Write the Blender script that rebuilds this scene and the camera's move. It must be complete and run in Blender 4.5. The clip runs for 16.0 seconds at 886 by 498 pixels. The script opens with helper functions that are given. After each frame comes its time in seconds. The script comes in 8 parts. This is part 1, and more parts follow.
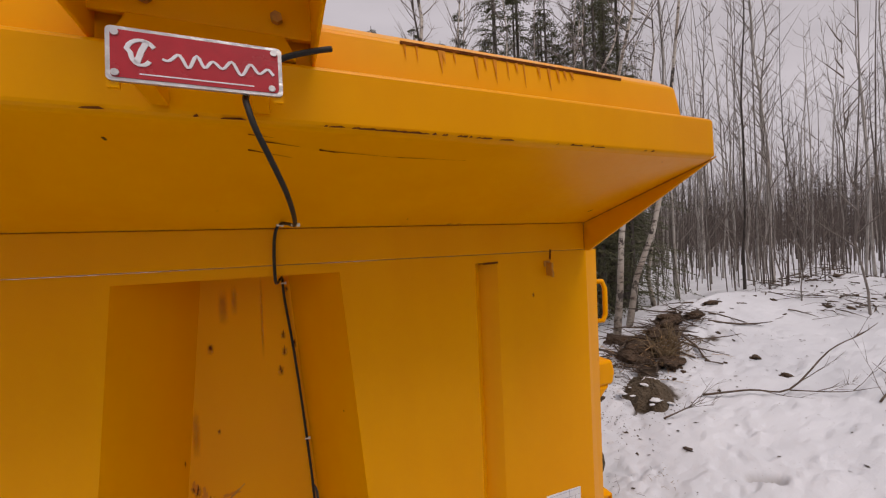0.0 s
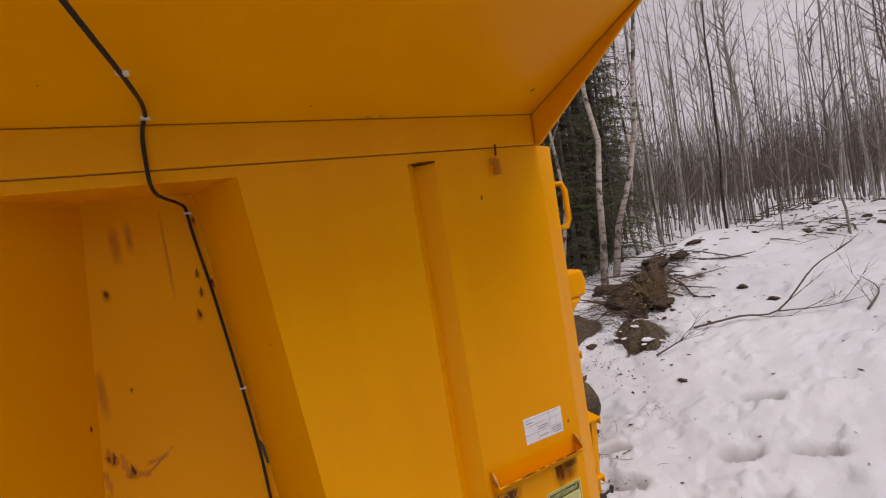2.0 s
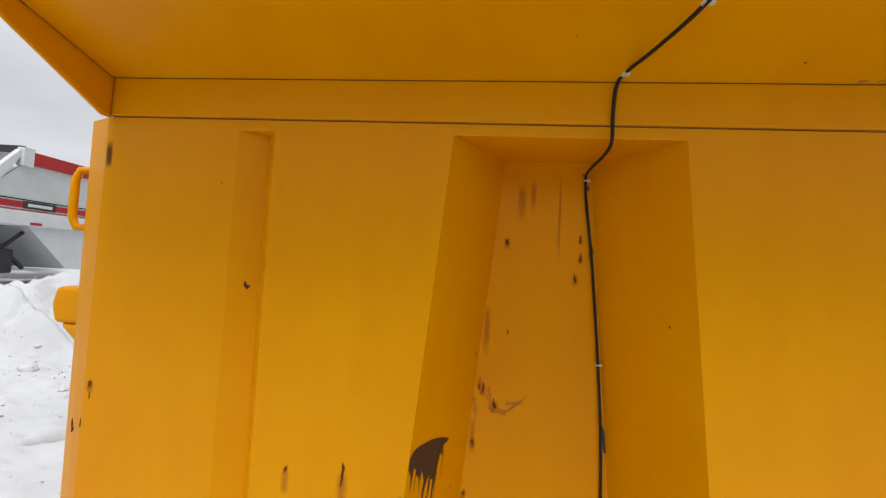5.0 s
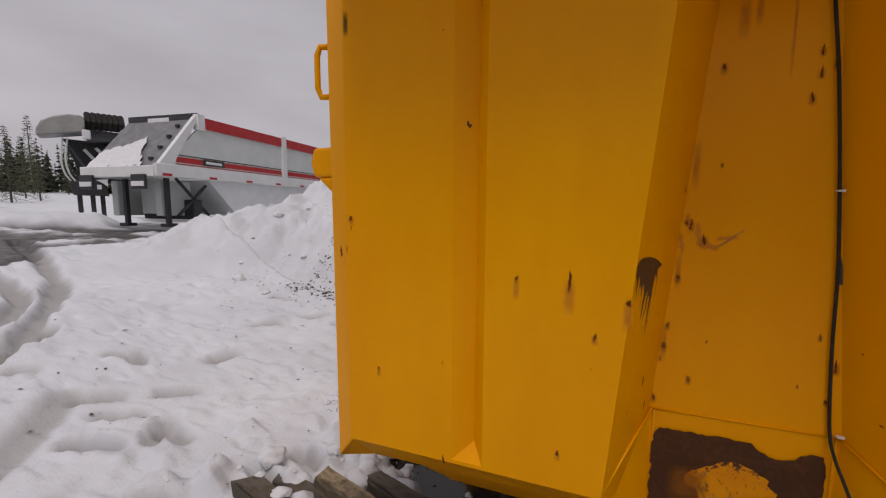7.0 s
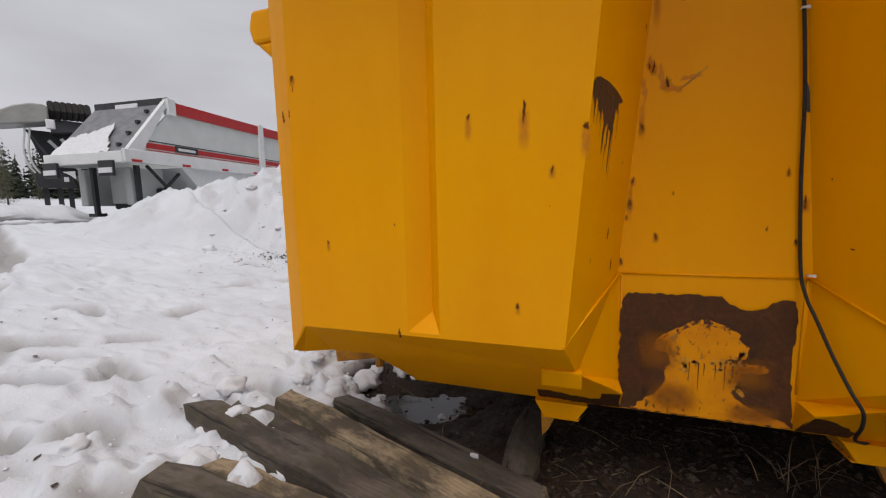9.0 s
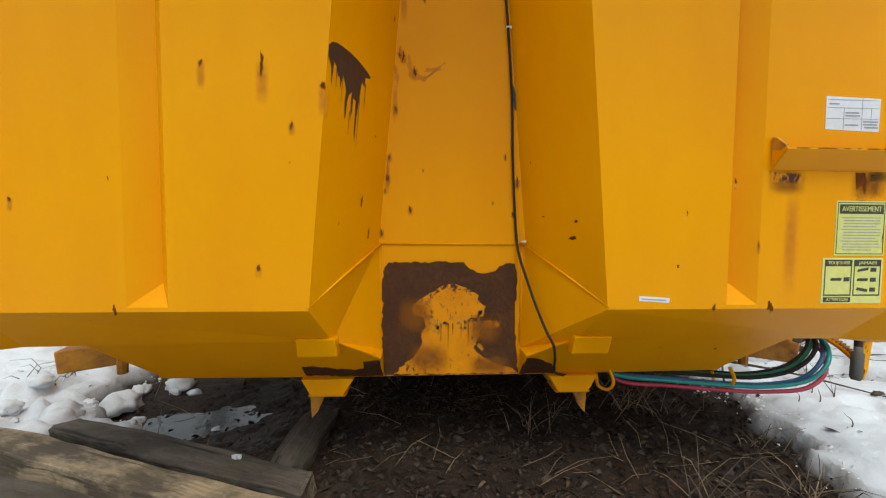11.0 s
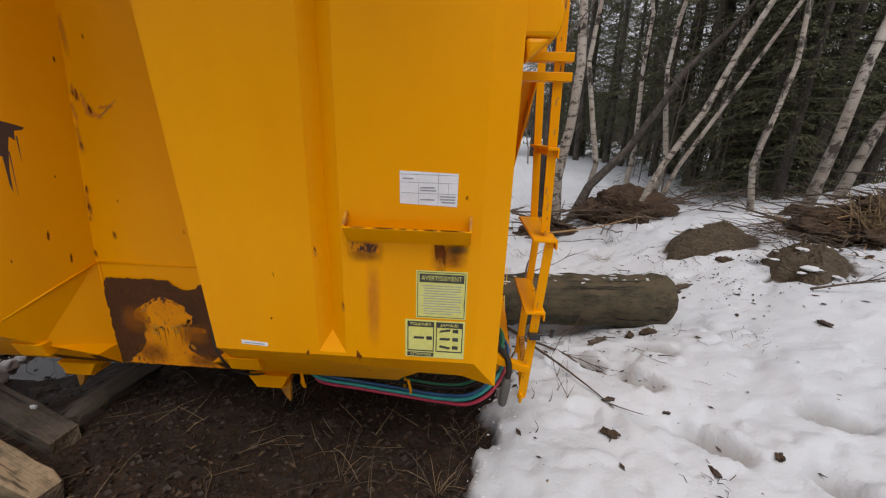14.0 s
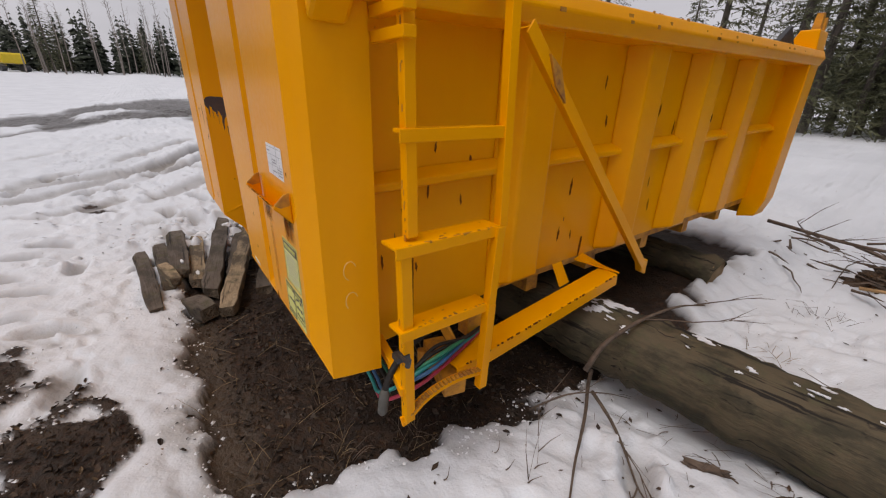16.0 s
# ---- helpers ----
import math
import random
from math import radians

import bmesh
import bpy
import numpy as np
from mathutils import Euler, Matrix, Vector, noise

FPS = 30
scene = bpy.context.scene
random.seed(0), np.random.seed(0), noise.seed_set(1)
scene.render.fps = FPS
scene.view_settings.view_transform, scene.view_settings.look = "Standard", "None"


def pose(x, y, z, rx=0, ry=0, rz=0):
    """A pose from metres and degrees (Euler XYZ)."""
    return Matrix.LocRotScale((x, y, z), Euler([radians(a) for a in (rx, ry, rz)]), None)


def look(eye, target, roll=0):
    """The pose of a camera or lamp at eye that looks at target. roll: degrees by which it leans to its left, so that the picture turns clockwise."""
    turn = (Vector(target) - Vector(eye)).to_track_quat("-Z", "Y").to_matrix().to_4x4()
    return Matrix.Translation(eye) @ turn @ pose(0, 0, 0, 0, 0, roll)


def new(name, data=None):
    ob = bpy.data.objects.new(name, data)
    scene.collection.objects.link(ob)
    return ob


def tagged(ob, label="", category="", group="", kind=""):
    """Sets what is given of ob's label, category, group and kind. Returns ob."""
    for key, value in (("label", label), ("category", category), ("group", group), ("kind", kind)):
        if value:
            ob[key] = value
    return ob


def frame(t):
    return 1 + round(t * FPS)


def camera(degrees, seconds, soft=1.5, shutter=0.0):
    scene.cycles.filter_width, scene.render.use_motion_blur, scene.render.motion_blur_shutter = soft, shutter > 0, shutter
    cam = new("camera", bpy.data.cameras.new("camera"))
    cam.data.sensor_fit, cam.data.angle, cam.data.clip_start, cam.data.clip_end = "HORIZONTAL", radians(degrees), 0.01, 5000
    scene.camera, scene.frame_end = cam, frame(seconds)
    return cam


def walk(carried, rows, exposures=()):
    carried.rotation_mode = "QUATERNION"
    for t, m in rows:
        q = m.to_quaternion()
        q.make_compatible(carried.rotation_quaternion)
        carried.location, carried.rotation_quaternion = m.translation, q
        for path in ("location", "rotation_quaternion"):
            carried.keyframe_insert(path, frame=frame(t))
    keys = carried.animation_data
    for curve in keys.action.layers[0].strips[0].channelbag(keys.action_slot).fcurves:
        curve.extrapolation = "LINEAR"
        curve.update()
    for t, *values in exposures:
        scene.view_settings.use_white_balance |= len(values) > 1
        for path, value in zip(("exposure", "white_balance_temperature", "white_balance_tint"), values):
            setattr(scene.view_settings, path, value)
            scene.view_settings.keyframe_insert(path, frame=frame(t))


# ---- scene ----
cam = camera(98, 16.0, soft=1.2)
PATH = (  # seconds, then place and turn
    (0, 0.130, -1.230, 2.179, 89.60, 2.36, -22.36),
    (0.5, 0.381, -1.292, 2.152, 92.07, 6.61, -21.40),
    (1, 0.464, -1.299, 2.028, 93.30, 10.30, -24.20),
    (1.5, 0.431, -1.208, 1.941, 89.31, 11.76, -25.12),
    (2, 0.334, -1.127, 1.883, 87.64, 9.26, -24.14),
    (2.5, 0.259, -1.083, 1.882, 87.72, 5.69, -20.85),
    (3, 0.163, -1.051, 1.851, 90.13, 2.19, -17.71),
    (3.5, 0.075, -1.018, 1.829, 91.79, -0.37, -13.88),
    (4, -0.018, -0.978, 1.801, 93.00, -1.84, -8.68),
    (4.5, -0.113, -0.958, 1.771, 93.66, -2.50, -2.25),
    (5, -0.203, -0.973, 1.777, 92.46, -3.18, 5.41),
    (5.2, -0.237, -0.984, 1.777, 92.03, -3.29, 8.73),
    (7.3, -0.492, -1.140, 1.316, 83.36, -0.10, 20.59),
    (7.5, -0.492, -1.131, 1.227, 83.49, 0.16, 20.53),
    (8, -0.447, -1.093, 1.130, 82.56, 1.65, 21.50),
    (8.2, -0.437, -1.085, 1.109, 82.45, 2.02, 21.57),
    (10.3, -0.257, -1.028, 0.833, 86.66, -1.10, 5.84),
    (10.5, -0.221, -1.027, 0.823, 86.96, -1.00, 3.53),
    (11, -0.117, -1.035, 0.817, 87.05, -0.44, -3.54),
    (11.5, 0.014, -1.030, 0.833, 86.71, 0.78, -11.31),
    (12, 0.190, -1.013, 0.921, 83.43, 3.66, -18.23),
    (12.5, 0.396, -1.091, 1.176, 78.39, 4.54, -21.00),
    (13, 0.522, -1.180, 1.284, 78.18, 2.74, -18.87),
    (13.5, 0.850, -1.133, 1.328, 73.57, -0.62, -9.29),
    (14, 1.211, -1.079, 1.306, 73.03, -1.73, 3.67),
    (14.5, 1.571, -0.950, 1.295, 67.34, -5.15, 15.38),
    (15, 1.774, -0.742, 1.349, 66.87, -1.58, 23.76),
    (15.5, 2.132, -0.548, 1.299, 68.50, 0.79, 36.98),
    (16, 2.336, -0.283, 1.344, 68.30, -1.40, 53.90),
)
walk(cam, [(t, pose(*p)) for t, *p in PATH], exposures=[(0, -0.02, 7100, 22), (2, 0.0, 7100, 23), (3, 0.13, 7080, 21), (5, 0.40, 6650, 10), (7.3, -0.30, 6850, 19), (8.2, -0.20, 6850, 19), (10.3, 0.46, 6300, 2), (11.5, 0.54, 6300, 2), (12.2, 0.40, 6700, 9), (13, 0.12, 7000, 13), (14.5, 0.05, 6600, 13), (16, 0.03, 6780, 16)])

# ---- light ----
world = bpy.data.worlds.new("overcast_sky")
scene.world = world
world.use_nodes = True
wn, wl = world.node_tree.nodes, world.node_tree.links
sky = wn.new("ShaderNodeTexSky")
sky.sky_type = "NISHITA"
sky.sun_disc = False
sky.sun_elevation, sky.sun_rotation = radians(62), radians(165)
sky.air_density, sky.dust_density, sky.ozone_density = 1.0, 4.0, 1.5
grey = wn.new("ShaderNodeHueSaturation")
grey.inputs["Saturation"].default_value = 0.22
wl.new(sky.outputs[0], grey.inputs["Color"])
cloud = wn.new("ShaderNodeTexNoise")
cloud.inputs["Scale"].default_value, cloud.inputs["Detail"].default_value = 2.2, 5.0
wtc, wmap = wn.new("ShaderNodeTexCoord"), wn.new("ShaderNodeMapping")
wmap.inputs["Scale"].default_value = (1, 1, 3.5)
wl.new(wtc.outputs["Generated"], wmap.inputs[0])
wl.new(wmap.outputs[0], cloud.inputs["Vector"])
cr = wn.new("ShaderNodeMapRange")
cr.inputs["From Min"].default_value, cr.inputs["From Max"].default_value = 0.3, 0.7
cr.inputs["To Min"].default_value, cr.inputs["To Max"].default_value = 0.86, 1.08
wl.new(cloud.outputs["Fac"], cr.inputs["Value"])
even = wn.new("ShaderNodeMix")
even.data_type = "RGBA"
even.inputs["Factor"].default_value = 0.62
even.inputs[7].default_value = (6.6, 6.8, 7.4, 1)
wl.new(grey.outputs[0], even.inputs[6])
cm = wn.new("ShaderNodeVectorMath")
cm.operation = "SCALE"
wl.new(even.outputs[2], cm.inputs[0])
wl.new(cr.outputs[0], cm.inputs["Scale"])
wl.new(cm.outputs[0], wn["Background"].inputs["Color"])
wn["Background"].inputs["Strength"].default_value = 0.1

sun = new("sun", bpy.data.lights.new("sun", "SUN"))
sun.data.energy, sun.data.angle, sun.data.color = 1.5, radians(35), (1.0, 0.96, 0.9)
sun.matrix_world = look((1.0, -3.8, 8.0), (0, 0, 0))


# ---- materials ----
def nodes(name):
    m = bpy.data.materials.new(name)
    m.use_nodes = True
    t = m.node_tree
    return m, t.nodes, t.links, t.nodes["Principled BSDF"]


def noise_fac(n, l, scale, detail=4.0, lo=0.35, hi=0.65, stretch=(1, 1, 1), rough=0.55):
    tc, mp, tx, mr = n.new("ShaderNodeTexCoord"), n.new("ShaderNodeMapping"), n.new("ShaderNodeTexNoise"), n.new("ShaderNodeMapRange")
    mp.inputs["Scale"].default_value = stretch
    tx.inputs["Scale"].default_value, tx.inputs["Detail"].default_value, tx.inputs["Roughness"].default_value = scale, detail, rough
    mr.inputs["From Min"].default_value, mr.inputs["From Max"].default_value = lo, hi
    l.new(tc.outputs["Object"], mp.inputs[0])
    l.new(mp.outputs[0], tx.inputs["Vector"])
    l.new(tx.outputs["Fac"], mr.inputs["Value"])
    return mr.outputs[0]


def mixed(n, l, fac, a, b):
    mx = n.new("ShaderNodeMix")
    mx.data_type = "RGBA"
    for sock, v in ((mx.inputs["Factor"], fac), (mx.inputs[6], a), (mx.inputs[7], b)):
        if isinstance(v, (tuple, list)):
            sock.default_value = (*v, 1)
        elif isinstance(v, (int, float)):
            sock.default_value = v
        else:
            l.new(v, sock)
    return mx.outputs[2]


def bumped(n, l, p, height, strength=0.3, distance=0.01):
    b = n.new("ShaderNodeBump")
    b.inputs["Strength"].default_value, b.inputs["Distance"].default_value = strength, distance
    l.new(height, b.inputs["Height"])
    l.new(b.outputs[0], p.inputs["Normal"])


def surface(name, a, b, rough=0.6, scale=8, metal=0.0, bump=0.2, fine=60, stretch=(1, 1, 1), dist=0.005, spec=0.5):
    m, n, l, p = nodes(name)
    f1, f2 = noise_fac(n, l, scale, 5, stretch=stretch), noise_fac(n, l, fine, 4, stretch=stretch)
    c = mixed(n, l, f1, a, b)
    c2 = mixed(n, l, f2, tuple(v * 0.82 for v in a), c)
    sm = n.new("ShaderNodeMix")
    sm.data_type = "RGBA"
    sm.inputs["Factor"].default_value = 0.6
    l.new(c, sm.inputs[6])
    l.new(c2, sm.inputs[7])
    l.new(sm.outputs[2], p.inputs["Base Color"])
    rr = n.new("ShaderNodeMapRange")
    rr.inputs["To Min"].default_value, rr.inputs["To Max"].default_value = rough * 0.85, min(1, rough * 1.15)
    l.new(f1, rr.inputs["Value"])
    l.new(rr.outputs[0], p.inputs["Roughness"])
    p.inputs["Metallic"].default_value = metal
    p.inputs["Specular IOR Level"].default_value = spec
    if bump:
        bumped(n, l, p, f2, bump, dist)
    return m


def paint_material():
    """Thick yellow machine enamel: slow tone drift, dust film, pin-prick chips."""
    m, n, l, p = nodes("yellow_enamel")
    drift = noise_fac(n, l, 1.3, 4, 0.3, 0.7)
    runs = noise_fac(n, l, 2.2, 4, 0.40, 0.85, stretch=(2.0, 2.0, 0.6))
    fine = noise_fac(n, l, 45, 5)
    base = mixed(n, l, drift, (0.785, 0.318, 0.0), (0.835, 0.362, 0.0))
    base = mixed(n, l, runs, base, (0.76, 0.294, 0.0))
    faded = noise_fac(n, l, 2.7, 5, 0.58, 0.80, stretch=(1, 1, 0.7))
    base = mixed(n, l, faded, base, (0.775, 0.324, 0.003))
    chips = noise_fac(n, l, 26, 2, 0.765, 0.78, stretch=(1, 1, 0.6))
    base = mixed(n, l, chips, base, (0.10, 0.035, 0.012))
    l.new(base, p.inputs["Base Color"])
    rr = n.new("ShaderNodeMapRange")
    rr.inputs["To Min"].default_value, rr.inputs["To Max"].default_value = 0.28, 0.36
    l.new(fine, rr.inputs["Value"])
    l.new(rr.outputs[0], p.inputs["Roughness"])
    p.inputs["Specular IOR Level"].default_value = 0.11
    wave = noise_fac(n, l, 3.0, 2, 0.2, 0.8)
    bumped(n, l, p, wave, 0.05, 0.02)
    return m


YELLOW = paint_material()
RUSTY = surface("worn_yellow_rust", (0.66, 0.29, 0.01), (0.20, 0.075, 0.025), 0.65, 14, bump=0.3)
STEEL = surface("bare_brown_steel", (0.066, 0.031, 0.017), (0.108, 0.047, 0.020), 0.6, 9, bump=0.25, spec=0.08)
CHIP = surface("rust_chip", (0.105, 0.030, 0.009), (0.21, 0.066, 0.012), 0.85, 40, spec=0.03)
BLEED = surface("rust_bleed", (0.66, 0.25, 0.03), (0.58, 0.19, 0.015), 0.7, 20, bump=0, spec=0.03)
SEAM = surface("dark_seam", (0.25, 0.080, 0.010), (0.38, 0.135, 0.012), 0.7, 20)
RUBBER = surface("black_rubber", (0.018, 0.017, 0.016), (0.034, 0.031, 0.028), 0.6, 30, spec=0.25)
WHITEPLASTIC = surface("white_plastic", (0.75, 0.74, 0.70), (0.6, 0.58, 0.52), 0.4, 40)
PAPER = surface("white_decal", (0.78, 0.79, 0.82), (0.70, 0.71, 0.74), 0.45, 12, bump=0)
LIME = surface("pale_yellow_decal", (0.72, 0.70, 0.17), (0.66, 0.66, 0.24), 0.4, 9, bump=0)
INK = surface("black_ink", (0.03, 0.03, 0.028), (0.06, 0.058, 0.05), 0.5, 30, bump=0)
GREYINK = surface("grey_ink", (0.30, 0.31, 0.34), (0.36, 0.36, 0.38), 0.5, 30, bump=0)
REDPLATE = surface("red_enamel", (0.46, 0.012, 0.022), (0.36, 0.012, 0.02), 0.28, 12, bump=0.05)
ALU = surface("cast_aluminium", (0.62, 0.62, 0.62), (0.48, 0.47, 0.46), 0.35, 30, metal=0.8)
SOIL = surface("sandy_soil", (0.125, 0.092, 0.056), (0.072, 0.053, 0.033), 0.95, 9, bump=0.8, fine=40, dist=0.03)
ROOTSOIL = surface("root_soil", (0.11, 0.066, 0.036), (0.05, 0.032, 0.02), 0.95, 8, bump=0.9, fine=30, dist=0.03)
LEAF = surface("wet_leaf", (0.060, 0.034, 0.020), (0.022, 0.014, 0.010), 0.6, 6, bump=0.2)
def litter_material(name, tones, rough=0.7):
    """Small loose pieces, each with a tone of its own."""
    m, n, l, p = nodes(name)
    geo, ramp = n.new("ShaderNodeNewGeometry"), n.new("ShaderNodeValToRGB")
    el = ramp.color_ramp.elements
    while len(el) < len(tones):
        el.new(0.5)
    for i, t in enumerate(tones):
        el[i].position, el[i].color = i / (len(tones) - 1), (*t, 1)
    l.new(geo.outputs["Random Per Island"], ramp.inputs[0])
    c = mixed(n, l, noise_fac(n, l, 60, 3), ramp.outputs[0], tones[0])
    l.new(c, p.inputs["Base Color"])
    p.inputs["Roughness"].default_value = rough
    p.inputs["Specular IOR Level"].default_value = 0.3
    return m


LITTER = litter_material("leaf_litter", ((0.018, 0.012, 0.009), (0.030, 0.019, 0.013), (0.045, 0.027, 0.016), (0.075, 0.044, 0.024), (0.13, 0.085, 0.045)))
CLODS = litter_material("soil_clods", ((0.020, 0.014, 0.010), (0.036, 0.024, 0.016), (0.055, 0.038, 0.026), (0.070, 0.055, 0.042)), 0.85)
STRAW = surface("dead_grass", (0.27, 0.195, 0.105), (0.15, 0.10, 0.055), 0.8, 10)
STONE = surface("pebble", (0.075, 0.058, 0.045), (0.04, 0.031, 0.025), 0.75, 15, spec=0.25)
BRUSHWOOD = surface("brushwood", (0.125, 0.088, 0.062), (0.055, 0.040, 0.031), 0.9, 20, bump=0.4)
SPLINTER = surface("split_wood", (0.46, 0.29, 0.14), (0.30, 0.18, 0.08), 0.85, 12, stretch=(1, 1, 6))
TWIG = surface("grey_twig", (0.25, 0.22, 0.195), (0.15, 0.128, 0.113), 0.9, 5)
BROWNTWIG = surface("brown_twig", (0.140, 0.112, 0.097), (0.088, 0.070, 0.060), 0.95, 3)
SLIMBARK = surface("slim_trunk_bark", (0.20, 0.175, 0.155), (0.10, 0.085, 0.075), 0.95, 5, bump=0.3)
DARKBARK = surface("dark_bark", (0.040, 0.033, 0.028), (0.15, 0.128, 0.11), 0.95, 7, bump=1.0, fine=22, stretch=(1, 1, 0.3), dist=0.02)
GREYBARK = surface("aspen_bark", (0.47, 0.445, 0.41), (0.24, 0.215, 0.19), 0.9, 6, bump=0.4, stretch=(1, 1, 0.6))
NEEDLE = surface("spruce_needle", (0.066, 0.074, 0.034), (0.120, 0.118, 0.058), 0.7, 3, bump=0)
LOGEND = surface("log_cut_face", (0.26, 0.17, 0.08), (0.13, 0.085, 0.045), 0.85, 9, bump=0.4)
SNOWCLOD = surface("snow_clod", (0.70, 0.715, 0.745), (0.60, 0.615, 0.645), 0.75, 12, bump=0.25, fine=50, dist=0.006, spec=0.25)
def timber_material(name, pale, dark, stain, cracks):
    """Old sawn wood: grain and drying cracks along the beam, damp stains, greenish film."""
    m, n, l, p = nodes(name)
    grain = noise_fac(n, l, 42, 5, 0.3, 0.7, stretch=(0.07, 1.6, 1.6))
    patch = noise_fac(n, l, 7, 6, 0.46, 0.60, stretch=(0.55, 1.3, 1.3), rough=0.68)
    film = noise_fac(n, l, 11, 5, 0.52, 0.70, rough=0.65)
    split = noise_fac(n, l, 26, 3, 0.60, 0.66, stretch=(0.05, 1.5, 1.5))
    c = mixed(n, l, grain, tuple(0.7 * a + 0.3 * b for a, b in zip(pale, dark)), tuple(0.4 * a + 0.6 * b for a, b in zip(pale, dark)))
    c = mixed(n, l, patch, c, stain)
    c = mixed(n, l, film, c, tuple(0.55 * a + 0.45 * b for a, b in zip(stain, (0.10, 0.095, 0.045))))
    c = mixed(n, l, split, c, cracks)
    l.new(c, p.inputs["Base Color"])
    p.inputs["Roughness"].default_value = 0.82
    p.inputs["Specular IOR Level"].default_value = 0.3
    bumped(n, l, p, grain, 0.35, 0.008)
    return m


TIMBER = timber_material("grey_timber", (0.135, 0.112, 0.092), (0.078, 0.062, 0.050), (0.055, 0.044, 0.035), (0.020, 0.016, 0.013))
TIMBERPALE = timber_material("pale_timber", (0.36, 0.275, 0.175), (0.22, 0.165, 0.105), (0.085, 0.066, 0.046), (0.075, 0.056, 0.038))
LOGWOOD = timber_material("weathered_log", (0.108, 0.084, 0.050), (0.058, 0.045, 0.028), (0.038, 0.033, 0.020), (0.014, 0.011, 0.008))
TIMBEREND = surface("timber_end", (0.15, 0.11, 0.07), (0.05, 0.04, 0.03), 0.9, 14, bump=0.9, fine=40, dist=0.01)
WHITEPAINT = surface("trailer_white", (0.78, 0.80, 0.80), (0.68, 0.70, 0.71), 0.4, 3, bump=0.03)
SHEETGREY = surface("trailer_grey", (0.66, 0.69, 0.675), (0.57, 0.60, 0.59), 0.45, 2, bump=0.05)
TRAILERRED = surface("trailer_red", (0.50, 0.03, 0.03), (0.42, 0.025, 0.03), 0.4, 4, bump=0)
BLACKSTEEL = surface("black_steel", (0.022, 0.023, 0.026), (0.045, 0.045, 0.048), 0.5, 6)
NOSEGREY = surface("scuffed_grey_sheet", (0.19, 0.195, 0.205), (0.125, 0.13, 0.14), 0.4, 5, bump=0.08)
HOODGREY = surface("dull_grey_hood", (0.37, 0.37, 0.355), (0.27, 0.27, 0.26), 0.5, 4, bump=0.05)
TARP = surface("dark_sheet", (0.07, 0.073, 0.08), (0.11, 0.112, 0.12), 0.5, 3)
MACHINE = surface("machine_yellow", (0.72, 0.52, 0.02), (0.64, 0.46, 0.02), 0.45, 3, bump=0)
CLADDING = surface("brown_cladding", (0.26, 0.13, 0.06), (0.17, 0.085, 0.045), 0.8, 4, stretch=(1, 1, 8))
FARWOOD = surface("far_woodland", (0.122, 0.105, 0.095), (0.085, 0.073, 0.066), 1.0, 0.3, bump=0, fine=3)
FARNEEDLE = surface("far_needles", (0.030, 0.040, 0.026), (0.045, 0.052, 0.034), 1.0, 0.4, bump=0, fine=3)


def flaking(name, share, seed_scale=55):
    """Old yellow paint coming off brown steel: flakes and drips at two sizes; share is what paint is left."""
    m, n, l, p = nodes(name)
    big = noise_fac(n, l, 22, 5, 0.66 - 0.36 * share, 0.74 - 0.36 * share, stretch=(1, 1, 0.7), rough=0.7)
    small = noise_fac(n, l, seed_scale, 4, 0.66 - 0.36 * share, 0.72 - 0.36 * share, stretch=(1, 1, 0.5))
    tone = noise_fac(n, l, 9, 4)
    steel = mixed(n, l, tone, (0.055, 0.030, 0.024), (0.115, 0.046, 0.020))
    old = mixed(n, l, tone, (0.72, 0.275, 0.004), (0.56, 0.185, 0.008))
    c = mixed(n, l, big, steel, old)
    c = mixed(n, l, small, steel, c) if share > 0.6 else mixed(n, l, small, c, old)
    l.new(c, p.inputs["Base Color"])
    p.inputs["Roughness"].default_value = 0.5
    p.inputs["Specular IOR Level"].default_value = 0.1
    bumped(n, l, p, big, 0.3, 0.002)
    return m


def soft_stain(name, colour, strength=0.8, edge=0.42, scale=45):
    """A thin stain that fades out towards the rim of its outline, broken up by grain."""
    m, n, l, p = nodes(name)
    tc, xyz = n.new("ShaderNodeTexCoord"), n.new("ShaderNodeSeparateXYZ")
    l.new(tc.outputs["Generated"], xyz.inputs[0])

    def math2(op, a, b=0.0):
        q = n.new("ShaderNodeMath")
        q.operation = op
        for sock, v in zip(q.inputs, (a, b)):
            if isinstance(v, (int, float)):
                sock.default_value = v
            else:
                l.new(v, sock)
        return q.outputs[0]

    fade = None
    for axis in (0, 2):
        d = math2("MINIMUM", xyz.outputs[axis], math2("SUBTRACT", 1.0, xyz.outputs[axis]))
        ramp = n.new("ShaderNodeMapRange")
        ramp.interpolation_type = "SMOOTHSTEP"
        ramp.inputs["From Max"].default_value = edge
        l.new(d, ramp.inputs["Value"])
        fade = ramp.outputs[0] if fade is None else math2("MULTIPLY", fade, ramp.outputs[0])
    grain = noise_fac(n, l, scale, 5, 0.25, 0.75)
    alpha = math2("MULTIPLY", math2("MULTIPLY", fade, strength), math2("ADD", math2("MULTIPLY", grain, 0.6), 0.4))
    l.new(alpha, p.inputs["Alpha"])
    p.inputs["Base Color"].default_value = (*colour, 1)
    p.inputs["Roughness"].default_value = 0.7
    p.inputs["Specular IOR Level"].default_value = 0.02
    return m


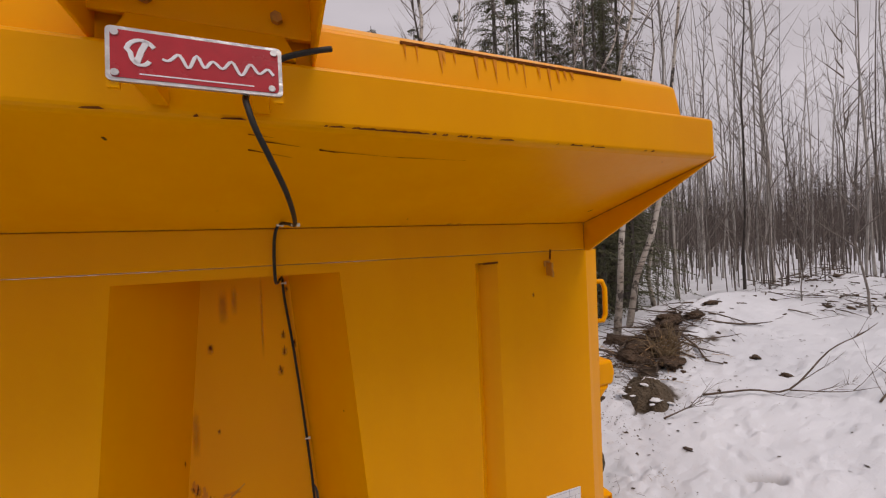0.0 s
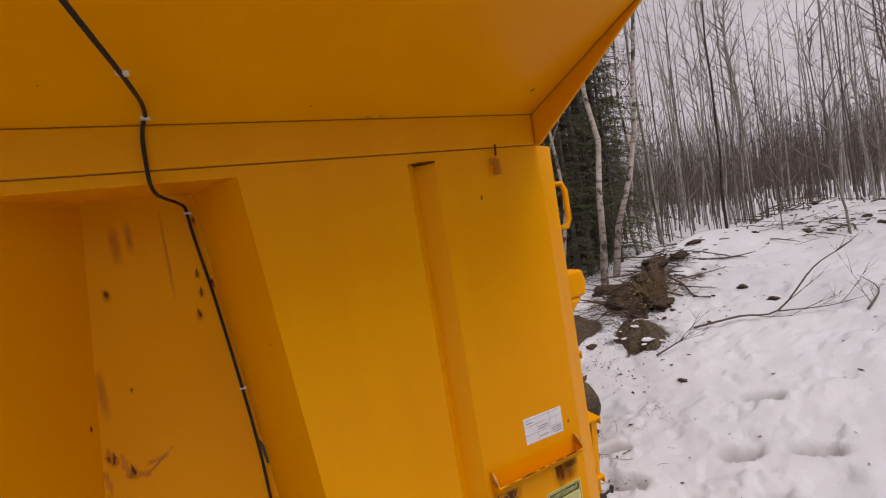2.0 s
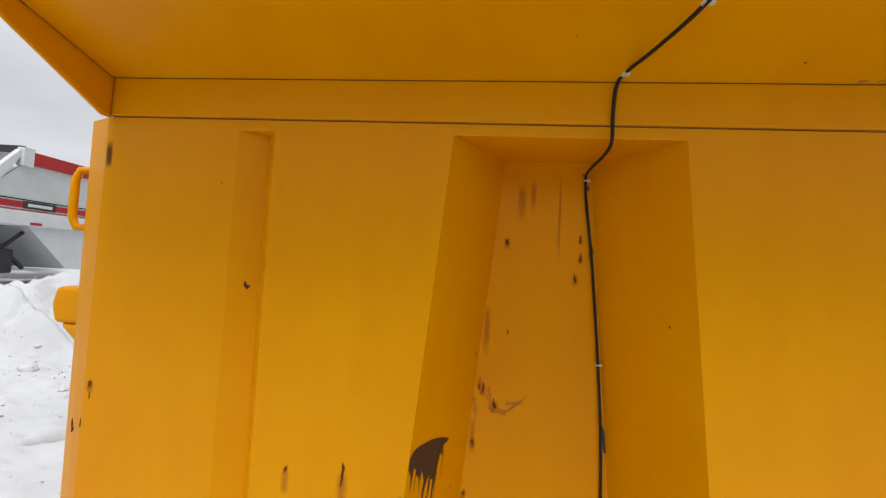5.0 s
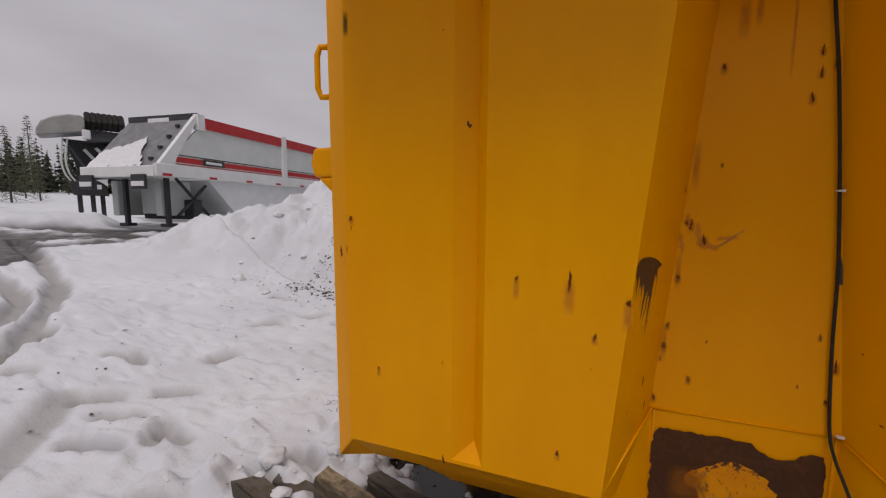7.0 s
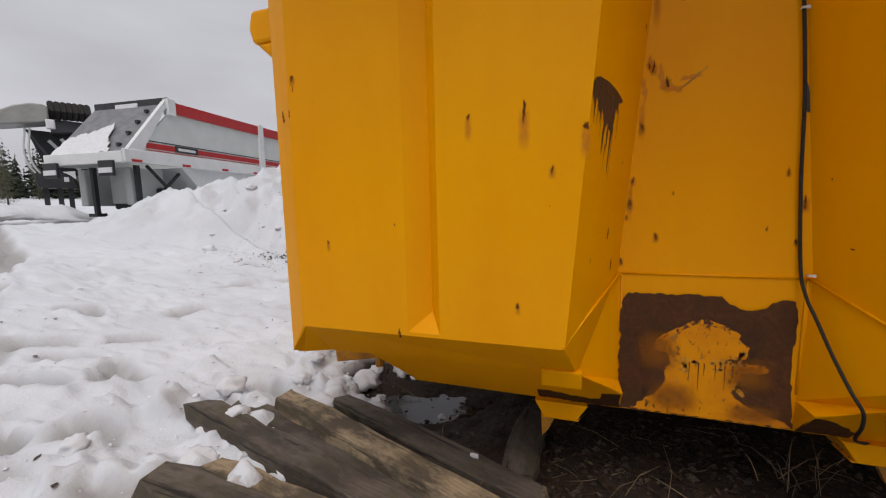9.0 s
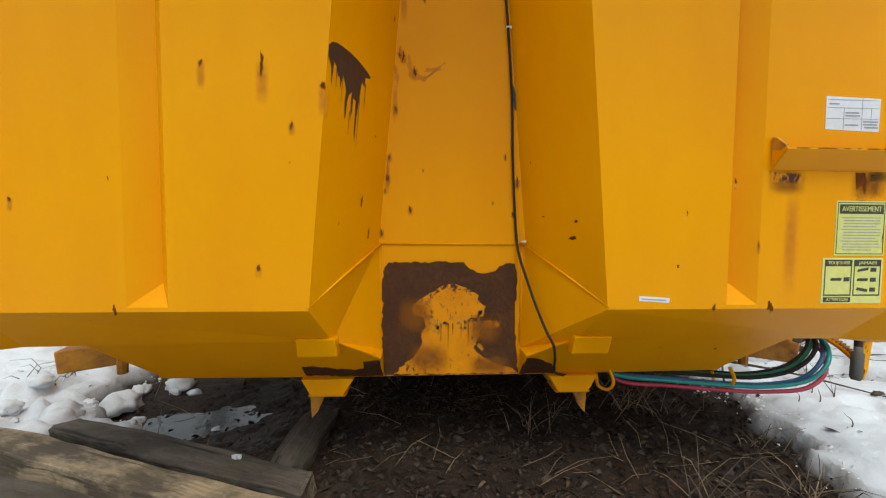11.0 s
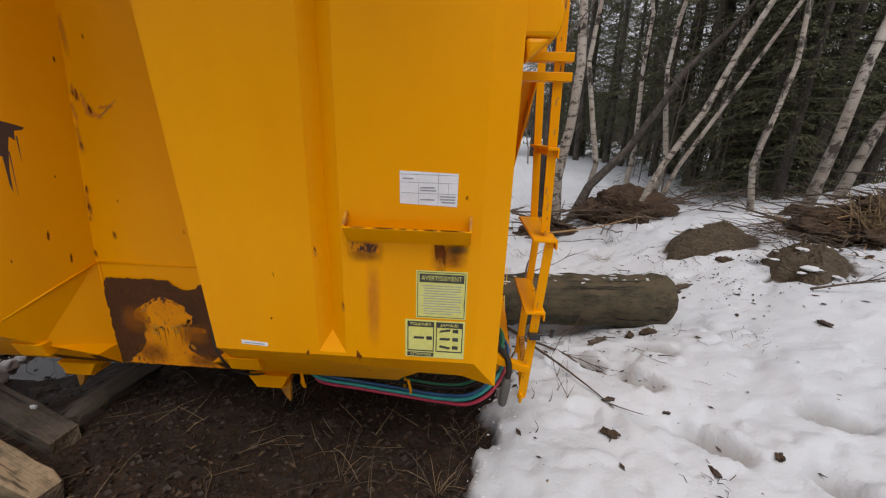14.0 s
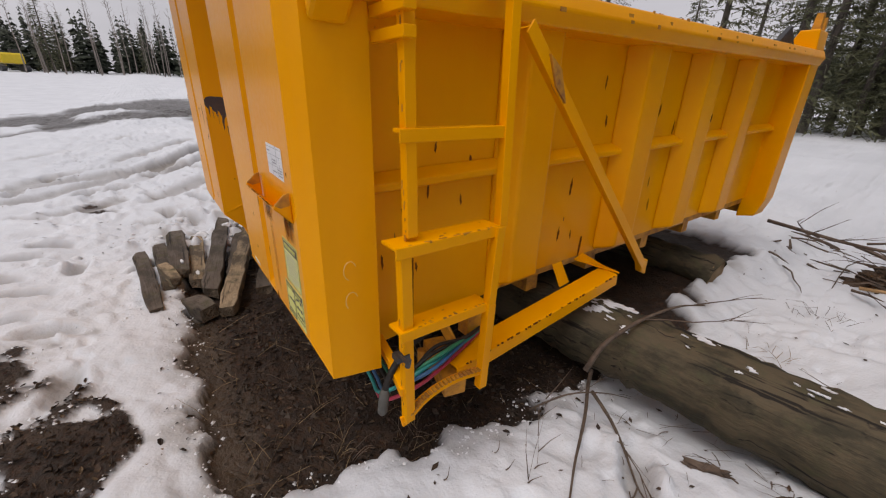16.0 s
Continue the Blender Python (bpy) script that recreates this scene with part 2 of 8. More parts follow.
SOFTRUST, SOFTBLEED, SOFTGRIME = soft_stain("soft_rust", (0.34, 0.12, 0.02), 0.6), soft_stain("soft_bleed", (0.66, 0.25, 0.035), 0.34), soft_stain("soft_grime", (0.13, 0.075, 0.03), 0.8)
FLAKE, WORN = flaking("flaking_half", 0.45), flaking("flaking_mostly_left", 0.95, 70)


def plain(name, colour, rough=0.4):
    return surface(name, colour, tuple(v * 0.75 for v in colour), rough, 20, bump=0.05)


HOSES = {"red": plain("red_hose", (0.50, 0.035, 0.075)), "teal": plain("teal_hose", (0.02, 0.30, 0.29)),
         "blue": plain("blue_hose", (0.035, 0.14, 0.32)), "black": RUBBER, "green": plain("green_hose", (0.03, 0.26, 0.14))}


def birch_bark():
    m, n, l, p = nodes("birch_bark")
    body = noise_fac(n, l, 3, 4)
    dashes = noise_fac(n, l, 7, 5, 0.53, 0.61, stretch=(1.0, 1.0, 3.0), rough=0.7)
    knots = noise_fac(n, l, 3.6, 6, 0.52, 0.58, stretch=(1.2, 1.2, 1.2), rough=0.7)
    c = mixed(n, l, body, (0.50, 0.465, 0.41), (0.35, 0.30, 0.25))
    c = mixed(n, l, dashes, c, (0.09, 0.07, 0.055))
    c = mixed(n, l, knots, c, (0.05, 0.042, 0.036))
    tc, xyz, foot = n.new("ShaderNodeTexCoord"), n.new("ShaderNodeSeparateXYZ"), n.new("ShaderNodeMapRange")
    l.new(tc.outputs["Object"], xyz.inputs[0])
    l.new(xyz.outputs[2], foot.inputs["Value"])
    foot.inputs["From Min"].default_value, foot.inputs["From Max"].default_value = 0.2, 1.5
    foot.inputs["To Min"].default_value, foot.inputs["To Max"].default_value = 0.62, 0.0
    scab, rough_foot = noise_fac(n, l, 9, 5, 0.30, 0.62, stretch=(1, 1, 0.6)), n.new("ShaderNodeMath")
    rough_foot.operation = "MULTIPLY"
    l.new(foot.outputs[0], rough_foot.inputs[0])
    l.new(scab, rough_foot.inputs[1])
    c = mixed(n, l, rough_foot.outputs[0], c, (0.075, 0.058, 0.045))
    l.new(c, p.inputs["Base Color"])
    p.inputs["Roughness"].default_value = 0.8
    bumped(n, l, p, dashes, 0.4, 0.01)
    return m


BIRCH = birch_bark()


def ground_material():
    """Old granular snow, leaf-strewn wet soil and wet gravel road, sorted by the masks laid on the sheet."""
    m, n, l, p = nodes("snow_soil_and_road")

    def mask(name):
        a = n.new("ShaderNodeAttribute")
        a.attribute_name = name
        return a.outputs["Fac"]

    grain, broad = noise_fac(n, l, 55, 4), noise_fac(n, l, 1.1, 4)
    mid = noise_fac(n, l, 7, 5)
    snow = mixed(n, l, broad, (0.615, 0.643, 0.685), (0.545, 0.573, 0.615))
    specks = noise_fac(n, l, 30, 2, 0.755, 0.77)
    snow = mixed(n, l, specks, snow, (0.20, 0.15, 0.10))
    soil_fine = noise_fac(n, l, 34, 6)
    soil = mixed(n, l, mid, (0.023, 0.012, 0.007), (0.048, 0.026, 0.014))
    soil = mixed(n, l, soil_fine, soil, (0.017, 0.012, 0.009))
    silt = mixed(n, l, mid, (0.064, 0.044, 0.028), (0.038, 0.026, 0.017))
    soil = mixed(n, l, mask("dirt_and_shade"), soil, silt)
    # greys slush and packed snow; in footprints it also paints their shade
    dulled = mixed(n, l, mask("dirt_and_shade"), snow, (0.25, 0.235, 0.22))
    road = mixed(n, l, mid, (0.060, 0.058, 0.058), (0.12, 0.113, 0.108))
    c = mixed(n, l, mask("road"), dulled, road)
    c = mixed(n, l, mask("soil"), c, soil)
    l.new(c, p.inputs["Base Color"])
    rough = n.new("ShaderNodeMapRange")
    l.new(mask("wet"), rough.inputs["Value"])
    rough.inputs["To Min"].default_value, rough.inputs["To Max"].default_value = 0.8, 0.32
    l.new(rough.outputs[0], p.inputs["Roughness"])
    p.inputs["Specular IOR Level"].default_value = 0.3
    add = n.new("ShaderNodeMath")
    add.operation = "MULTIPLY_ADD"
    l.new(grain, add.inputs[0])
    add.inputs[1].default_value = 0.22
    bare = n.new("ShaderNodeMath")
    bare.operation = "MULTIPLY"
    l.new(soil_fine, bare.inputs[0])
    l.new(mask("soil"), bare.inputs[1])
    l.new(bare.outputs[0], add.inputs[2])
    bumped(n, l, p, add.outputs[0], 0.5, 0.014)
    return m


GROUND = ground_material()


def water_material():
    m, n, l, p = nodes("muddy_water")
    p.inputs["Base Color"].default_value = (0.030, 0.025, 0.02, 1)
    p.inputs["Roughness"].default_value = 0.06
    bumped(n, l, p, noise_fac(n, l, 9, 3), 0.08, 0.01)
    return m


WATER = water_material()


# ---- building helpers ----
class Soup:
    """Vertices and faces gathered for one mesh."""

    def __init__(self):
        self.v, self.f, self.marks = [], [], []

    def poly(self, pts):
        k = len(self.v)
        self.marks.append((k, len(self.f)))
        self.v += [tuple(p) for p in pts]
        self.f.append(tuple(range(k, k + len(pts))))
        return self

    def prism(self, pts, push):
        """A flat outline pushed out to a slab."""
        k, n = len(self.v), len(pts)
        self.marks.append((k, len(self.f)))
        d = Vector(push)
        self.v += [tuple(p) for p in pts] + [tuple(Vector(p) + d) for p in pts]
        self.f.append(tuple(range(k, k + n)))
        self.f.append(tuple(range(k + 2 * n - 1, k + n - 1, -1)))
        self.f += [(k + i, k + n + i, k + n + (i + 1) % n, k + (i + 1) % n) for i in range(n)]
        return self

    def box(self, x0, x1, y0, y1, z0, z1):
        return self.prism([(x0, y0, z0), (x1, y0, z0), (x1, y1, z0), (x0, y1, z0)], (0, 0, z1 - z0))

    def bar(self, a, b, w, h, up=(0, 0, 1)):
        """A straight bar of rectangular section from a to b."""
        a, b = Vector(a), Vector(b)
        d = (b - a).normalized()
        s = d.cross(Vector(up))
        s = s.normalized() if s.length > 1e-4 else Vector((1, 0, 0))
        u = s.cross(d)
        return self.prism([a + s * i * w / 2 + u * j * h / 2 for i, j in ((-1, -1), (1, -1), (1, 1), (-1, 1))], b - a)

    def tube(self, pts, radii, sides=6, caps=True, flat=1.0):
        pts = [Vector(p) for p in pts]
        if isinstance(radii, (int, float)):
            radii = [radii] * len(pts)
        base, prev = len(self.v), None
        for i, p in enumerate(pts):
            d = (pts[min(i + 1, len(pts) - 1)] - pts[max(i - 1, 0)]).normalized()
            if prev is None:
                s = d.cross(Vector((0.31, 0.2, 0.93)))
                if s.length < 0.05:
                    s = d.cross(Vector((1, 0, 0)))
            else:
                s = prev - d * prev.dot(d)
            s.normalize()
            prev, u = s, d.cross(s)
            for j in range(sides):
                a = 2 * math.pi * j / sides
                self.v.append(tuple(p + (s * math.cos(a) + u * math.sin(a) * flat) * radii[i]))
        for i in range(len(pts) - 1):
            for j in range(sides):
                a, b = base + i * sides + j, base + i * sides + (j + 1) % sides
                self.f.append((a, b, b + sides, a + sides))
        if caps:
            self.f.append(tuple(base + j for j in range(sides - 1, -1, -1)))
            self.f.append(tuple(base + (len(pts) - 1) * sides + j for j in range(sides)))
        return self

    def mesh(self, name, weld=False, recalc=True):
        me = bpy.data.meshes.new(name)
        me.from_pydata(self.v, [], self.f)
        if recalc:
            bm = bmesh.new()
            bm.from_mesh(me)
            if weld:
                bmesh.ops.remove_doubles(bm, verts=bm.verts, dist=0.0004)
            bmesh.ops.recalc_face_normals(bm, faces=bm.faces)
            bm.to_mesh(me)
            bm.free()
        return me


def thing(name, label, category, group="", at=(0, 0, 0), kind=""):
    ob = new(name)
    ob.location = at
    return tagged(ob, label, category, group, kind)


def part(name, soup, material, parent=None, label="", bevel=0.0, smooth=False, solid=0.0, weld=False, at=None):
    me = soup.mesh(name, weld=weld or solid > 0) if isinstance(soup, Soup) else soup
    if not me.materials:
        me.materials.append(material)
    if smooth:
        me.polygons.foreach_set("use_smooth", [True] * len(me.polygons))
    ob = new(name, me)
    ob.parent = parent
    if at is not None:
        ob.location = at
    if solid:
        mod = ob.modifiers.new("thickness", "SOLIDIFY")
        mod.thickness, mod.offset = solid, -1
    if bevel:
        mod = ob.modifiers.new("edges", "BEVEL")
        mod.width, mod.segments, mod.limit_method, mod.angle_limit = bevel, 2, "ANGLE", radians(28)
    if label:
        tagged(ob, label)
    return ob


def each(name, soup, material, parent):
    """Every piece of a gathered soup as a part of its own."""
    ends = soup.marks[1:] + [(len(soup.v), len(soup.f))]
    for (v0, f0), (v1, f1) in zip(soup.marks, ends):
        one = Soup()
        one.v, one.f = soup.v[v0:v1], [tuple(i - v0 for i in f) for f in soup.f[f0:f1]]
        part(name, one, material, parent)


def lettering(text, size, m, material, parent, name="lettering", wide=None):
    """Words in the built-in font as a thin mesh; m maps the text's own plane into its parent."""
    cu = bpy.data.curves.new(name, "FONT")
    cu.body, cu.size, cu.extrude, cu.align_x, cu.align_y = text, size, 0.0004, "CENTER", "CENTER"
    tmp = bpy.data.objects.new(name, cu)
    scene.collection.objects.link(tmp)
    bpy.context.view_layer.update()
    me = bpy.data.meshes.new_from_object(tmp.evaluated_get(bpy.context.evaluated_depsgraph_get()))
    if wide:
        me.transform(Matrix.Diagonal((wide / max(tmp.dimensions.x, 1e-4), 1, 1, 1)))
    bpy.data.objects.remove(tmp)
    me.transform(m)
    me.materials.clear()
    me.materials.append(material)
    ob = new(name, me)
    ob.parent = parent
    return ob


def blot(cx, cz, rx, rz, seed, n=26, rough=0.35):
    """An uneven outline round a centre, in the plane of x and z."""
    r = random.Random(seed)
    ph = [r.uniform(0, 6.3) for _ in range(4)]
    out = []
    for i in range(n):
        a = 2 * math.pi * i / n
        k = 1 + rough * (0.5 * math.sin(2 * a + ph[0]) + 0.35 * math.sin(5 * a + ph[1]) + 0.3 * math.sin(9 * a + ph[2])) + r.uniform(-0.1, 0.1) * rough
        out.append((cx + rx * k * math.cos(a), cz + rz * k * math.sin(a)))
    return out


def value_noise(x, y, seed=0):
    """Smooth noise of 0..1 on arrays."""
    xi, yi = np.floor(x).astype(np.int64), np.floor(y).astype(np.int64)
    xf, yf = x - xi, y - yi
    u, v = xf * xf * (3 - 2 * xf), yf * yf * (3 - 2 * yf)

    def h(a, b):
        n = (a * 374761393 + b * 668265263 + seed * 974711) & 0x7FFFFFFF
        n = ((n ^ (n >> 13)) * 1274126177) & 0x7FFFFFFF
        return ((n ^ (n >> 16)) & 0xFFFF) / 65535.0

    return (h(xi, yi) * (1 - u) + h(xi + 1, yi) * u) * (1 - v) + (h(xi, yi + 1) * (1 - u) + h(xi + 1, yi + 1) * u) * v


def fbm(x, y, scale, octaves=3, seed=0):
    out, amp, tot = 0, 1.0, 0
    for o in range(octaves):
        out = out + amp * value_noise(x * scale, y * scale, seed + o)
        tot += amp
        amp, scale = amp * 0.5, scale * 2.03
    return out / tot - 0.5


def near_line(x, y, pts):
    """Distance from arrays of points to an open line."""
    best = np.full(np.shape(x), 1e9)
    for (ax, ay), (bx, by) in zip(pts, pts[1:]):
        dx, dy = bx - ax, by - ay
        s = np.clip(((x - ax) * dx + (y - ay) * dy) / (dx * dx + dy * dy), 0, 1)
        best = np.minimum(best, np.hypot(x - ax - s * dx, y - ay - s * dy))
    return best


def inside(x, y, pts):
    hit = np.zeros(np.shape(x), bool)
    for (ax, ay), (bx, by) in zip(pts, pts[1:] + pts[:1]):
        hit ^= ((ay > y) != (by > y)) & (x < (bx - ax) * (y - ay) / (by - ay + 1e-12) + ax)
    return hit


def step(a, b, v):
    t = np.clip((v - a) / (b - a), 0, 1)
    return t * t * (3 - 2 * t)


# ---- ground: one sheet from the thawed soil under the dump body to the far yard and woods ----
THAW = [(-1.62, 1.0), (-1.5, 0.35), (-1.15, -0.22), (-0.6, -0.38), (0.0, -0.38), (0.5, -0.41), (0.95, -0.42), (1.14, -0.36), (1.18, -0.2), (1.22, -0.02), (1.29, 0.15), (1.36, 0.36),
        (1.46, 0.64), (1.42, 1.05), (1.52, 1.35), (1.44, 2.3), (1.35, 3.3), (1.2, 4.2), (-1.5, 4.6), (-1.75, 3.0)]
THAW_SPOTS = ((0.72, -0.80, 0.30, 0.17), (0.50, -1.17, 0.20, 0.07), (1.92, -0.72, 0.24, 0.17), (-0.2, -1.05, 0.10, 0.06), (1.86, -0.33, 0.07, 0.05), (-2.9, -0.9, 0.12, 0.07))
HEAPS = ((3.68, 2.78, 0.48, 0.36, 0.30), (3.95, 1.93, 0.35, 0.26, 0.24), (4.05, 2.15, 0.26, 0.20, 0.16), (4.72, 2.75, 0.38, 0.30, 0.16), (5.30, 2.85, 0.34, 0.20, 0.12), (5.75, 3.10, 0.26, 0.18, 0.10), (5.6, 2.35, 0.16, 0.06, 0.04), (4.45, 2.42, 0.18, 0.10, 0.05))  # bare sandy heaps
RUT = [(-2.2, -3.2), (-3.1, -1.3), (-3.72, -0.47), (-4.02, -0.12), (-4.43, 0.41), (-5.25, 0.97), (-5.84, 1.26), (-6.9, 1.59), (-9.0, 2.2)]
RUT_OUT = [(-2.7, -3.3), (-3.5, -1.4), (-4.08, -0.37), (-4.57, 0.02), (-4.89, 0.46), (-5.39, 0.79), (-6.11, 0.94), (-7.12, 0.83), (-8.6, 0.4)]
ROAD = [(-6.2, -14), (-8.5, -4.5), (-9.7, 0.5), (-12.6, 5.2), (-17, 12), (-30, 24), (-60, 44)]
FAINT = [[(-2.0, -3.2), (-2.85, -1.92), (-4.0, -0.55), (-4.85, 0.36)], [(-1.2, -2.6), (-1.89, -1.71), (-2.75, -0.6), (-3.44, 0.17)], [(-2.6, -3.2), (-3.39, -2.03), (-4.4, -0.8), (-5.27, 0.18)], [(-3.1, -2.9), (-3.64, -1.6), (-4.23, 0.0)], [(-4.1, -3.4), (-4.56, -2.15), (-5.6, -0.6)], [(-1.5, -2.75), (-2.2, -1.8), (-3.05, -0.7)]]
SPUR_OUT = [(-7.2, 1.45), (-8.6, 1.8), (-12, 3.2), (-20, 8), (-43, 14.8)]
SPUR = [(-8.6, 0.6), (-8.2, 1.6), (-8.0, 2.6), (-8.7, 4.4), (-10.4, 6.4), (-12.4, 8.5)]
PITS = [(random.Random(i).uniform(-4.5, 0.4), random.Random(i + 500).uniform(-2.6, 0.9), random.Random(i + 900).uniform(0, 3.1)) for i in range(46)]
PITS += [(-2.87, 0.02, 0.5), (-3.03, 0.24, 0.7), (-3.28, 0.27, 0.9), (-3.7, 0.67, 0.6), (-2.49, -0.31, 0.4), (-3.2, 1.08, 1.0), (-3.46, 1.8, 0.8), (-3.23, 2.29, 0.9), (-2.88, 2.29, 1.1), (-3.87, 2.44, 0.5), (-3.01, 0.57, 0.8), (-3.08, -0.38, 0.6),
         (-0.61, -1.18, 1.6), (-0.47, -1.39, 1.5), (-0.2, -1.19, 1.7), (-0.38, -0.95, 1.4), (-1.23, -1.31, 1.6), (-0.98, -1.13, 1.5), (0.27, -1.36, 1.6)]
PITS += [(2.30, 0.30, 2.3), (2.62, 0.05, 1.9), (2.15, 0.72, 2.2), (2.02, -0.18, 2.4), (2.45, -0.35, 2.0), (2.85, 0.42, 2.6), (3.15, 0.15, 2.2), (2.35, 1.02, 2.5), (3.5, 0.6, 2.4), (1.75, -0.55, 2.3), (1.95, 0.95, 2.2)]


TURN, HUB = radians(5.6), (-0.45, -1.09)
YARD = Matrix.Translation((*HUB, 0)) @ Matrix.Rotation(TURN, 4, "Z") @ Matrix.Translation((-HUB[0], -HUB[1], 0))
FAR_TURN = radians(2.2)
FAR_YARD = Matrix.Translation((*HUB, 0)) @ Matrix.Rotation(FAR_TURN, 4, "Z") @ Matrix.Translation((-HUB[0], -HUB[1], 0))


def turned(x, y, a):
    """Places turned back about the yard's hub."""
    x, y = x - HUB[0], y - HUB[1]
    return HUB[0] + x * math.cos(a) + y * math.sin(a), HUB[1] - x * math.sin(a) + y * math.cos(a)


def land(x, y):
    """Height and masks of the ground."""
    x, y = np.asarray(x, float), np.asarray(y, float)
    dx, dy = np.maximum(np.abs(x) - 1.4, 0), np.maximum(np.maximum(-y, y - 4.5), 0)
    d = np.hypot(dx, dy)
    rise = np.where(y > 3, 0.75, 1.0) * (1 - step(2, 14, y) * 0.35) + step(2, 14, y) * 0.1
    z = 0.98 * (1 - np.exp(-((d / 4.5) ** 1.75))) * np.clip(rise, 0.5, 1)
    front = step(0.0, -3.0, y)
    z = z * (1 - 0.35 * front)
    z = z + 0.004 * np.maximum(d - 12, 0) * (d < 400)
    # snow-covered spoil heap, ploughed bank and bumps
    z = z + 0.50 * np.exp(-(((x - 6.6) / 1.5) ** 2 + ((y - 3.3) / 1.0) ** 2)) + 0.35 * np.exp(-(((x - 10.0) / 1.6) ** 2 + ((y - 3.2) / 1.4) ** 2))
    xl, yl = turned(x, y, TURN)
    xf, yf = turned(x, y, FAR_TURN)
    z = z + 0.032 * np.clip(d - 18, 0, 130) * step(-5, -25, x)
    along, fore = (x + 6.7) * 0.66 + (y - 2.0) * 0.75, (x + 6.7) * 0.75 - (y - 2.0) * 0.66
    crest = np.clip((along - 0.2) * 0.46, 0, 1.4) * step(8.5, 6.5, along)
    bank = np.where(fore > 0, 1 - step(0, 1, fore / (0.5 + 0.8 * crest)), np.exp(-((fore / 1.0) ** 2)))
    z = z + crest * bank * (1 + 0.5 * fbm(x, y, 1.3, 3, 5))
    bank = bank * np.minimum(1, crest / 0.5)
    soil_d = near_line(x, y, THAW + THAW[:1]) * np.where(inside(x, y, THAW), -1, 1)
    for px, py, rx, ry in THAW_SPOTS:
        soil_d = np.minimum(soil_d, (np.hypot((x - px) / rx, (y - py) / ry) - 1) * min(rx, ry) + 0.5 * fbm(x, y, 6.5, 4, 14))
    heap_d = np.full(np.shape(x), 9.0)
    for px, py, rx, ry, h in HEAPS:
        q = np.hypot((x - px) / rx, (y - py) / ry) * 1.25
        heap_d = np.minimum(heap_d, (q - 1) * min(rx, ry))
        z = z + 0.4 * h * np.exp(-(q * 0.95) ** 2) * (1 + 0.5 * fbm(x, y, 5, 3, 17))
    soil_d = soil_d + 0.24 * fbm(x, y, 2.4, 3, 11) + 0.20 * fbm(x, y, 6, 3, 12)
    soil_d = soil_d + 0.16 * fbm(x, y, 9, 4, 15) * np.exp(-np.abs(soil_d) / 0.2)
    heap_d = heap_d + 0.20 * fbm(x, y, 4, 4, 16) + 0.2 * fbm(x, y, 11, 3, 26)
    soil_d = np.minimum(soil_d, heap_d)
    heap = step(0.05, -0.03, heap_d)
    soil = step(0.015, -0.025, soil_d)
    # the ground sinks away behind the log
    z = z - 0.19 * step(0.8, 1.8, y) * step(3.7, 2.2, x) * step(1.25, 1.7, x) * step(10, 5, y)
    ploughed = np.exp(-((near_line(xl, yl, [(-16.6, 3.0), (-13.8, 7.4)]) / 0.75) ** 2))
    z = z + 0.5 * ploughed
    tracks = np.minimum(near_line(x, y, RUT), near_line(x, y, RUT_OUT))
    tracks = tracks + 0.07 * fbm(x, y, 3, 3, 8)
    faint = near_line(x, y, FAINT[0])
    for pts in FAINT[1:]:
        faint = np.minimum(faint, near_line(x, y, pts))
    faint = step(0.11, 0.03, faint + 0.10 * fbm(x, y, 2.2, 3, 18)) * step(-0.12, 0.06, fbm(x, y, 0.9, 2, 19) + 0.05)
    tracks = tracks + 0.05 * fbm(x, y, 9, 3, 38)
    rut = step(0.12, 0.05, tracks) * step(-0.9, 0.1, y)
    ridge = np.exp(-(((tracks - 0.17) / 0.05) ** 2)) * step(-0.9, 0.1, y)
    rd = near_line(xf, yf, ROAD)
    sp = np.minimum(near_line(xf, yf, SPUR), near_line(xf, yf, SPUR_OUT) - 0.1)
    road = np.maximum(step(2.7, 2.1, rd + 1.3 * fbm(x, y, 0.7, 3, 21)) * step(-0.14, -0.02, fbm(x, y, 0.9, 3, 31)), step(0.75, 0.45, sp + 0.6 * fbm(x, y, 0.9, 3, 23)) * step(-0.16, -0.02, fbm(x, y, 1.7, 3, 33)))
    road = road * (1 - step(0.1, 0.4, ploughed))
    # unseen dark ground behind the camera, added to dim bounce onto the shield's underside
    road = np.maximum(road, step(-3.6, -4.6, y + 1.2 * fbm(x, y, 0.6, 3, 91)) * step(-6.5, -5, x) * step(16, 12, x) * step(-22, -18, y))
    snow = 0.05 + 0.10 * fbm(x, y, 0.7, 3, 1) + 0.06 * fbm(x, y, 3.1, 3, 2) + 0.026 * fbm(x, y, 9, 3, 3)
    crust = fbm(x, y, 5.0, 3, 6)
    snow = snow + 0.014 * np.abs(fbm(x, y, 11, 3, 27)) + 0.010 * fbm(x, y, 26, 2, 28)
    snow = snow - 0.022 * step(0.12, 0.16, crust) + 0.014 * step(-0.12, -0.18, fbm(x, y, 7, 3, 9))
    clods = np.clip(fbm(x, y, 6.5, 3, 41) - 0.04, 0, 1) * step(-0.6, -1.2, x) * step(1.6, 0.3, np.abs(y - 0.2)) * step(-3.2, -2.0, x)
    snow = snow + 0.35 * clods + 0.25 * bank * np.clip(fbm(x, y, 4.0, 3, 43), 0, 1)
    snow = snow + bank * (0.13 * np.abs(fbm(x, y, 9, 3, 47)) + 0.05 * step(0.02, 0.10, fbm(x, y, 7, 3, 48)) + 0.06 * np.abs(fbm(x, y, 15, 2, 49)))
    pit = np.zeros(np.shape(x))
